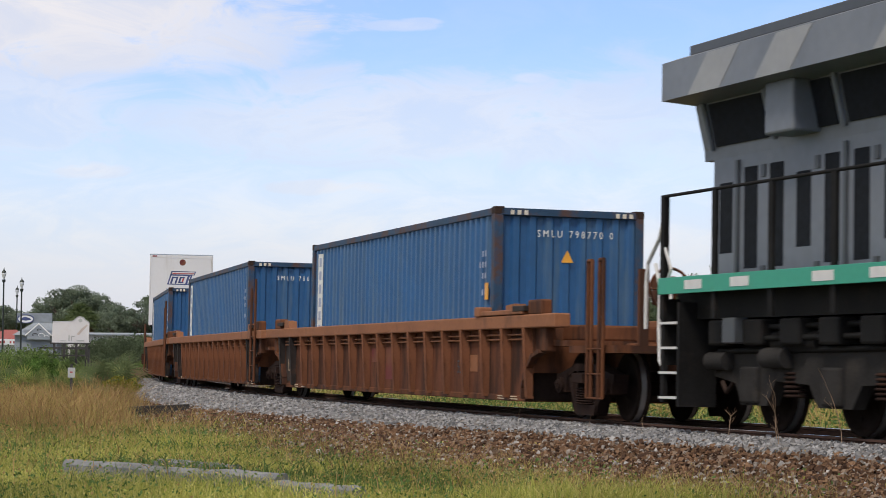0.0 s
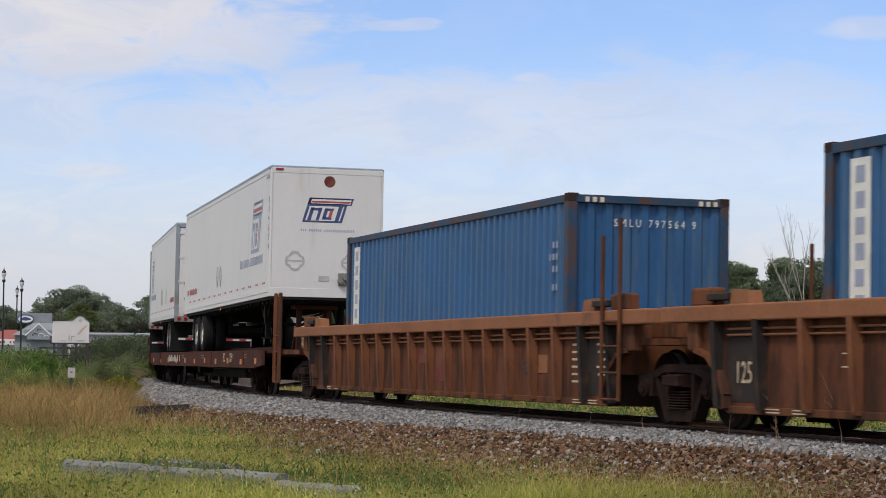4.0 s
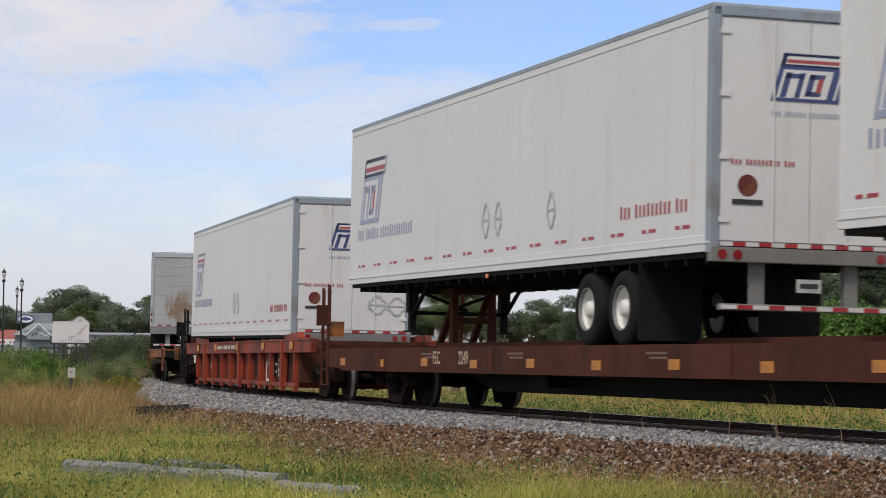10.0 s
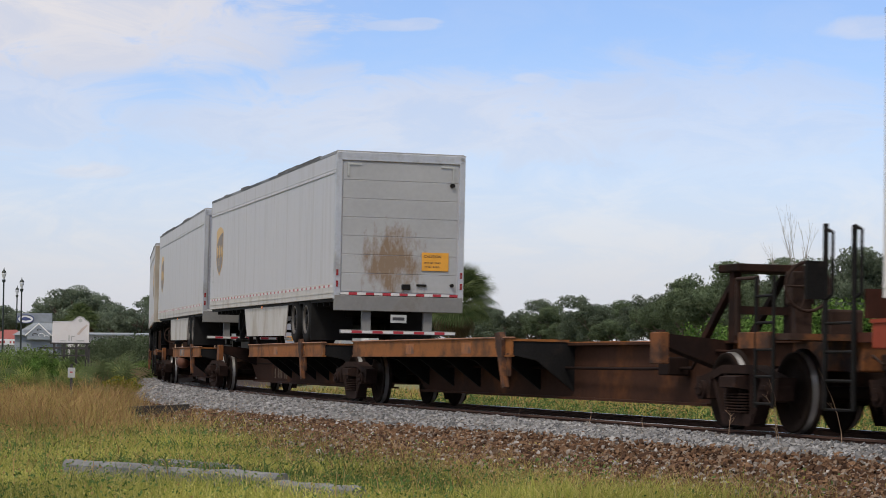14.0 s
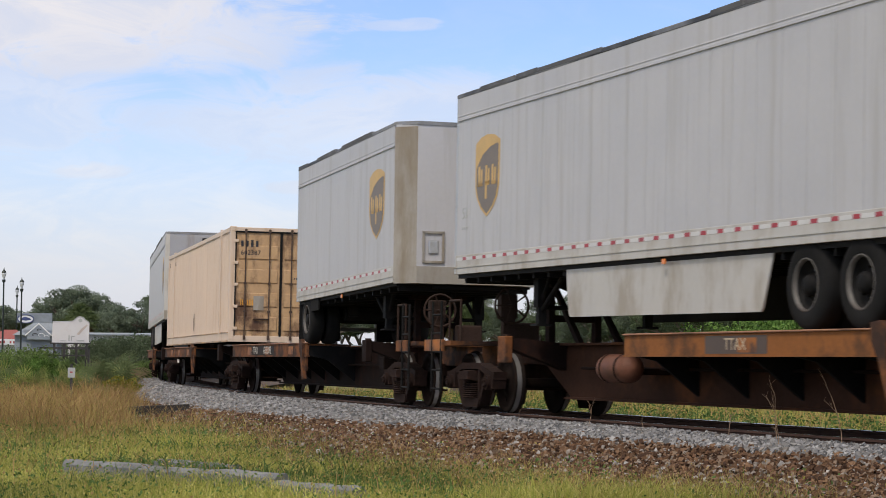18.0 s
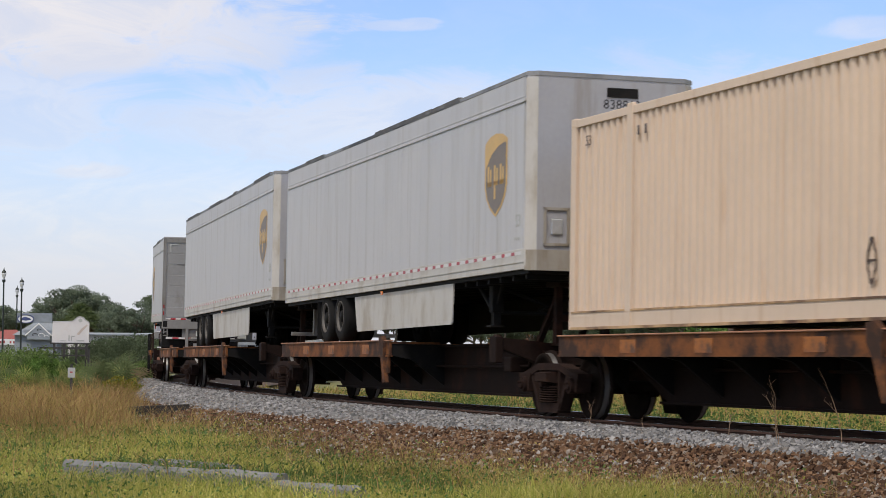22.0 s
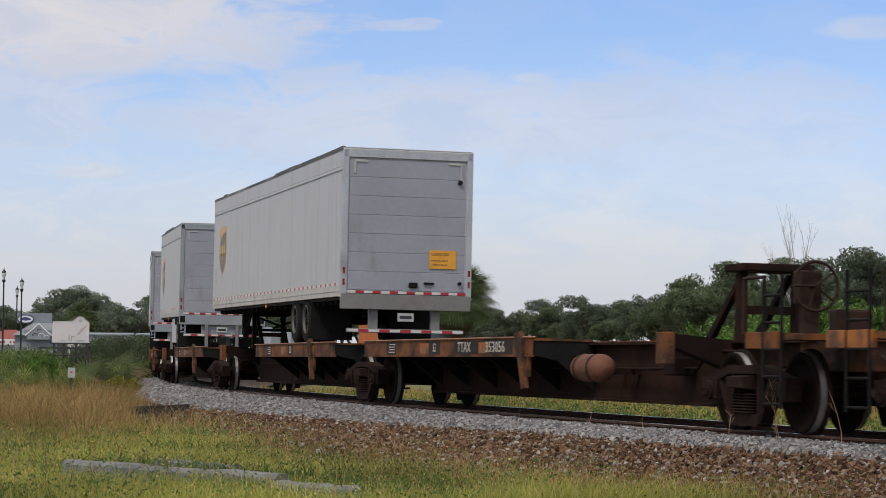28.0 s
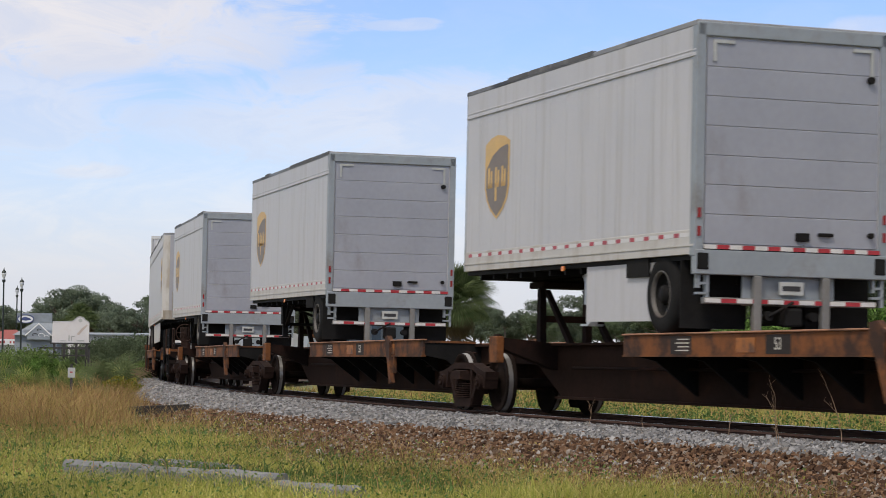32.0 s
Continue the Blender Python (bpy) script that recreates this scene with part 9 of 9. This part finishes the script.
def sign_board():
    ob = thing("sign_board", "white sign board with raised rounded crest on dark posts", "sign")
    pts = [(-0.92, 2.42), (0.92, 2.42), (0.93, 3.40), (0.86, 3.50), (0.72, 3.58), (0.64, 3.68), (0.48, 3.745), (0.32, 3.70), (0.22, 3.60), (0.12, 3.52), (-0.05, 3.50), (-0.90, 3.47)]
    part("board", Shape().prism(pts, -0.06, 0.06), board_white, ob)
    part("board_edge", Shape().pipe([(a, -0.05, b) for a, b in pts[2:]], 0.03, seg=6), trim_white_edge, ob, "grey moulded top edge")
    part("crest", Shape().tube((0.48, -0.075, 3.56), (0.48, -0.06, 3.56), 0.10, seg=14), mark_grey, ob, "small round crest")
    part("streak", Shape().prism([(0.30, 2.85), (0.42, 2.82), (0.85, 3.30), (0.80, 3.36), (0.55, 3.15)], -0.064, -0.06), faint_rust, ob, "faint rust stain")
    fr = Shape().box(-1.0, 1.0, -0.08, 0.08, 2.36, 2.43)
    part("frame", fr, dark_wood, ob)
    mk = Shape().box(-0.10, -0.04, -0.07, -0.06, 2.5, 2.8).box(0.02, 0.22, -0.07, -0.06, 2.72, 2.78).box(0.02, 0.08, -0.07, -0.06, 2.5, 2.78).box(0.3, 0.7, -0.07, -0.06, 2.5, 2.56).box(-0.5, -0.2, -0.07, -0.06, 2.5, 2.54)
    part("mark", mk, mark_grey, ob)
    for x0 in (-0.8, -0.3, 0.3, 0.8):
        part("post", Shape().box(x0 - 0.06, x0 + 0.06, -0.06, 0.06, 0, 2.36), dark_wood, ob)
    part("rail", Shape().box(-1.5, 1.0, -0.5, -0.4, 2.1, 2.2).box(-1.5, 1.0, -0.5, -0.4, 1.75, 1.82), dark_wood, ob)
    for x0 in (-1.45, 0.95):
        part("post", Shape().box(x0 - 0.05, x0 + 0.05, -0.5, -0.4, 0, 2.2), dark_wood, ob)
    ob.matrix_basis = Matrix.Translation(spot(127, 110, 0)) @ Matrix.Rotation(radians(6), 4, "Z")


sign_board()
roof_grey = mat("blue grey shingles", (0.23, 0.26, 0.30), 0.8, var=0.2, scale=3, bump=0.3)
wall_pale = mat("pale blue clapboard", (0.25, 0.28, 0.32), 0.7, var=0.1, scale=2, bump=0.1)
glass = mat("dark window glass", (0.03, 0.035, 0.04), 0.1, var=0.1, scale=2, bump=0)


trim_white = mat("white painted trim", (0.72, 0.73, 0.75), 0.6, var=0.06, scale=3, bump=0.02)
roof_red = mat("faded red metal roof", (0.27, 0.062, 0.055), 0.6, var=0.12, scale=2, bump=0.05)


def red_shop(px, d_):
    """A low shop: a red hipped roof over a white fascia with a line of writing."""
    ob = thing("shop", "low shop with a faded red roof and white fascia", "shop", "houses beyond the meadow")
    part("wall", Shape().box(-1.2, 1.0, -1.5, 1.5, 0, 2.5), board_white, ob)
    v = [(-1.5, -1.8, 2.75), (1.25, -1.8, 2.75), (1.25, 1.8, 2.75), (-1.5, 1.8, 2.75), (-0.2, 0, 3.35), (0.5, 0, 3.35)]
    part("roof", Shape().add(v, [(0, 1, 5, 4), (1, 2, 5), (2, 3, 4, 5), (3, 0, 4), (3, 2, 1, 0)]), roof_red, ob)
    fa = part("fascia", Shape().box(-1.5, 1.25, -1.86, -1.78, 2.45, 2.78), trim_white, ob, "white fascia board")
    text_bars(fa, Matrix.Translation((0.0, -1.865, 2.61)) @ Matrix.Rotation(radians(90), 4, "X"), 2.0, 0.16, (5, 4), mark_red)
    ob.matrix_basis = Matrix.Translation(spot(px, d_, 0)) @ Matrix.Rotation(radians(8), 4, "Z")


def badge_house(px, d_):
    """A shingled house: a dark hipped roof, a swirled gable and a head board with an oval badge."""
    ob = thing("house", "pale blue house with an oval badge over its gable", "house", "houses beyond the meadow")
    part("wall", Shape().box(-1.1, 1.3, -1.0, 1.6, 0, 3.05), wall_pale, ob)
    v = [(-1.2, -1.3, 3.0), (2.3, -1.3, 3.0), (2.3, 1.8, 3.0), (-1.2, 1.8, 3.0), (-0.2, 0.2, 3.72), (1.7, 0.2, 3.72)]
    part("roof", Shape().add(v, [(0, 1, 5, 4), (1, 2, 5), (2, 3, 4, 5), (3, 0, 4), (3, 2, 1, 0)]), roof_grey, ob, "grey shingle roof")
    gb = part("gable", Shape().prism([(-0.35, 2.75), (0.95, 2.75), (0.95, 3.0), (0.30, 3.58), (-0.35, 3.0)], -1.40, -1.30), wall_pale, ob, "pale blue gable")
    for sg in (1, -1):
        part("barge_board", Shape().prism([(0.30 + sg * 0.72, 2.96), (0.30, 3.62), (0.30, 3.70), (0.30 + sg * 0.80, 2.98)], -1.44, -1.40), trim_white, gb)
    for i, (x0, z0, q) in enumerate(((0.05, 3.0, 0.20), (0.42, 2.98, 0.24), (0.30, 3.28, 0.15), (0.70, 2.92, 0.16))):
        sw = Shape()
        for k in range(12):
            t, u = 0.36 * k, 0.36 * (k + 1)
            e, g = q * (1 - k / 16), q * (1 - (k + 1) / 16)
            sw.tube((x0 + e * math.cos(t), -1.41, z0 + e * 0.7 * math.sin(t)), (x0 + g * math.cos(u), -1.41, z0 + g * 0.7 * math.sin(u)), 0.022, seg=4)
        part("swirl", sw, trim_white if i % 2 else dark_wood, gb)
    hb = part("head_board", Shape().box(-0.95, 1.05, -1.36, -1.28, 3.70, 4.26, c=0.01), roof_grey, ob, "grey blue head board")
    ov, rim = Shape(), Shape()
    n = 24
    ov.prism([(-0.45 + 0.46 * math.cos(2 * math.pi * k / n), 3.92 + 0.235 * math.sin(2 * math.pi * k / n)) for k in range(n)], -1.385, -1.362)
    for k in range(n):
        t, u = 2 * math.pi * k / n, 2 * math.pi * (k + 1) / n
        rim.tube((-0.45 + 0.46 * math.cos(t), -1.39, 3.92 + 0.235 * math.sin(t)), (-0.45 + 0.46 * math.cos(u), -1.39, 3.92 + 0.235 * math.sin(u)), 0.03, seg=5)
    badge = part("badge", ov, trim_white, hb, "white oval badge with a dark rim")
    part("badge_rim", rim, mark_blue, hb)
    part("badge_mark", Shape().prism([(-0.75, 3.86), (-0.45, 3.82), (-0.12, 3.88), (-0.25, 3.98), (-0.5, 4.04), (-0.68, 3.97)], -1.39, -1.386), mark_blue, hb)
    ob.matrix_basis = Matrix.Translation(spot(px, d_, 0)) @ Matrix.Rotation(radians(4), 4, "Z")


def long_shed(px, d_, w):
    ob = thing("warehouse", "long low pale building behind the bushes", "building", "houses beyond the meadow")
    part("wall", Shape().box(-w / 2, w / 2, -3, 3, 0, 3.22), board_white, ob, "pale plain wall")
    part("roof", Shape().prism([(-3.3, 3.20), (3.3, 3.20), (3.3, 3.27), (0, 3.42), (-3.3, 3.27)], -w / 2 - 0.3, w / 2 + 0.3, axis="x"), roof_grey, ob, "low grey metal roof")
    for k in range(5):
        x0 = -w / 2 + (k + 0.5) * w / 5
        part("window", Shape().box(x0 - 0.4, x0 + 0.4, -3.04, -3.0, 1.3, 2.3), glass, ob, "dark window")
    ob.matrix_basis = Matrix.Translation(spot(px, d_, 0))


red_shop(16, 128)
badge_house(66, 126)
long_shed(212, 140, 5.4)
sg_ = thing("trackside_sign", "small white trackside sign on a post", "sign")
part("post", Shape().box(-0.03, 0.03, -0.02, 0.02, 0, 1.2), dark_wood, sg_)
pb = part("plate", Shape().box(-0.095, 0.095, -0.035, -0.02, 0.85, 1.11, c=0.004), mark_grey, sg_, "weathered pale plate")
part("mark", Shape().box(-0.04, 0.03, -0.039, -0.035, 0.97, 1.01), mark_red, pb)
sg_.matrix_basis = Matrix.Translation(spot(130, 57, 0.1)) @ Matrix.Rotation(radians(5), 4, "Z")
tw = thing("radio_mast", "thin lattice radio mast far behind trees", "mast")
m_ = Shape()
for a in range(3):
    t = 2 * math.pi * a / 3
    m_.tube((0.55 * math.cos(t), 0.55 * math.sin(t), 0), (0.4 * math.cos(t), 0.4 * math.sin(t), 40), 0.09, seg=5)
    for k in range(20):
        u = 2 * math.pi * (a + 1) / 3
        m_.tube((0.5 * math.cos(t), 0.5 * math.sin(t), k * 2), (0.5 * math.cos(u), 0.5 * math.sin(u), k * 2 + 2), 0.05, seg=4)
part("lattice", m_, alu, tw)
tw.matrix_basis = Matrix.Translation(spot(638, 700, 0))


# ---------- double stacked wells at the train's tail ----------
stack_white = mat("white stacked container", (0.60, 0.60, 0.61), 0.5, var=0.08, scale=0.8, bump=0.03, dirt=(0.40, 0.36, 0.32), dirt_amount=0.3, dirt_scale=2.0, stretch=0.2)
stack_grey = mat("blue grey stacked container", (0.36, 0.40, 0.44), 0.5, var=0.08, scale=0.8, bump=0.03)
stack_orange = mat("orange stacked container", (0.42, 0.125, 0.035), 0.55, var=0.12, scale=0.8, bump=0.03, dirt=(0.22, 0.08, 0.03), dirt_amount=0.3)
stack_navy = mat("dark navy stacked container", (0.022, 0.038, 0.062), 0.5, var=0.12, scale=0.8, bump=0.03)


def stacked_box(s0, z, paint, mark, words, colour):
    L, W, H = 16.15, 2.59, 2.9
    c = thing("shipping_container", colour + " container in a double stacked well car", "container", "containers on the train")
    y = W / 2
    part("body", Shape().box(0.06, L - 0.06, -y + 0.05, y - 0.05, 0.02, H - 0.03), paint, c)
    part("side_wall", corrugated(0.1, L - 0.1, y - 0.01, 0.14, H - 0.1, 0.5, 0.03, 1), paint, c)
    part("front_wall", corrugated(-y + 0.1, y - 0.1, 0.0, 0.14, H - 0.1, 0.43, 0.03, -1, along="y"), paint, c)
    rim = Shape()
    for za, zb in ((0.0, 0.15), (H - 0.12, H)):
        rim.box(0.0, L, y - 0.06, y + 0.006, za, zb).box(-0.006, 0.05, -y, y, za, zb)
    for xx in (0.0, 2.0, L - 2.1, L - 0.1):
        rim.box(xx, xx + 0.1, y - 0.05, y + 0.01, 0.1, H - 0.1)
    rim.box(-0.01, 0.06, -y, -y + 0.1, 0.1, H - 0.1)
    part("frame", rim, paint, c)
    text_bars(c, on_side(L - 4.5, y + 0.004, H - 0.9), 2.6, 0.5, words, mark)
    if paint is stack_navy:
        arc = Shape()
        for k in range(8):
            t, u = radians(200 + 17.5 * k), radians(217.5 + 17.5 * k)
            arc.tube((6.0 + 0.75 * math.cos(t), y + 0.005, 2.05 + 0.75 * math.sin(t)), (6.0 + 0.75 * math.cos(u), y + 0.005, 2.05 + 0.75 * math.sin(u)), 0.09, seg=6)
        part("emblem_arc", arc, cyan_paint, c, "plain cyan curved stroke")
    RIDES.append((c, s0, s0 + L, z, 0.0, False))


def stack_well(s0, k):
    car = thing("well_car", "dark brown well car carrying long containers", "well car", "well cars at the train's tail")
    half = 10.75
    for sg in (1, -1):
        w = Shape().box(-8.6, 8.6, 1.40 * sg - 0.05, 1.40 * sg + 0.05, 0.25, 1.25)
        for i in range(13):
            w.box(-8.4 + i * 1.4 - 0.06, -8.4 + i * 1.4 + 0.06, min(1.40 * sg, 1.50 * sg), max(1.40 * sg, 1.50 * sg), 0.3, 1.2)
        part("side_wall", w.box(-9.4, 9.4, 1.40 * sg - 0.1, 1.40 * sg + 0.1, 1.2, 1.4), well_brown, car)
    for e in (1, -1):
        part("end_platform", Shape().box(min(e * 8.3, e * 10.9), max(e * 8.3, e * 10.9), -0.45, 0.45, 0.62, 1.05, c=0.03).box(min(e * 8.3, e * 9.4), max(e * 8.3, e * 9.4), -1.35, 1.35, 0.95, 1.25), well_brown, car)
    part("floor", Shape().box(-8.5, 8.5, -1.3, 1.3, 0.25, 0.32), well_brown, car)
    add_truck(car, half)
    if k == 0:
        add_truck(car, -half)
    RIDES.append((car, s0 - 2.6, s0 + 18.9, 0.0, 0.0, True))


TOPS = ((stack_white, "white"), (stack_white, "white"), (stack_grey, "blue grey"), (stack_grey, "blue grey"), (stack_navy, "dark navy"), (stack_white, "white"), (stack_grey, "blue grey"), (stack_orange, "orange"), (stack_navy, "dark navy"), (stack_navy, "dark navy"))
for k, (paint, colour) in enumerate(TOPS):
    s0 = 231.5 + 21.5 * k
    stack_well(s0, k)
    low, low_name = TOPS[(k + 1) % len(TOPS)]
    stacked_box(s0, 0.33, low, mark_pale, (3, 4), low_name)
    if k not in (1, 2, 3, 4, 5, 6):
        stacked_box(s0, 3.24, paint, mark_pale if paint is stack_navy else umber, (1, 5), colour)

# ---------- movement ----------
def motions():
    for ob, s1, s2, z, nose, mid in RIDES:
        if mid == "tail":
            rows = []
            for t in range(33):
                r = run_at(t)
                m = chord_pose(s2 - r, s1 - r, 0)
                tail = chord_pose(s2 - r, s1 - r, 0) @ Matrix.Translation((abs(s1 - s2) / 2, 0, 0))
                rows.append((float(t), tail))
            walk(ob, rows)
        else:
            ride(ob, s1, s2, z, nose, mid)
    for ob, dx in WHEELS:
        rows = []
        for k in range(481):
            t = min(32.0, k * 2 / 30)
            rows.append((t, pose(dx, 0, WHEEL_R) @ Matrix.Rotation(-(run_at(t) - RUN[0]) / WHEEL_R, 4, "Y")))
        walk(ob, rows)


motions()
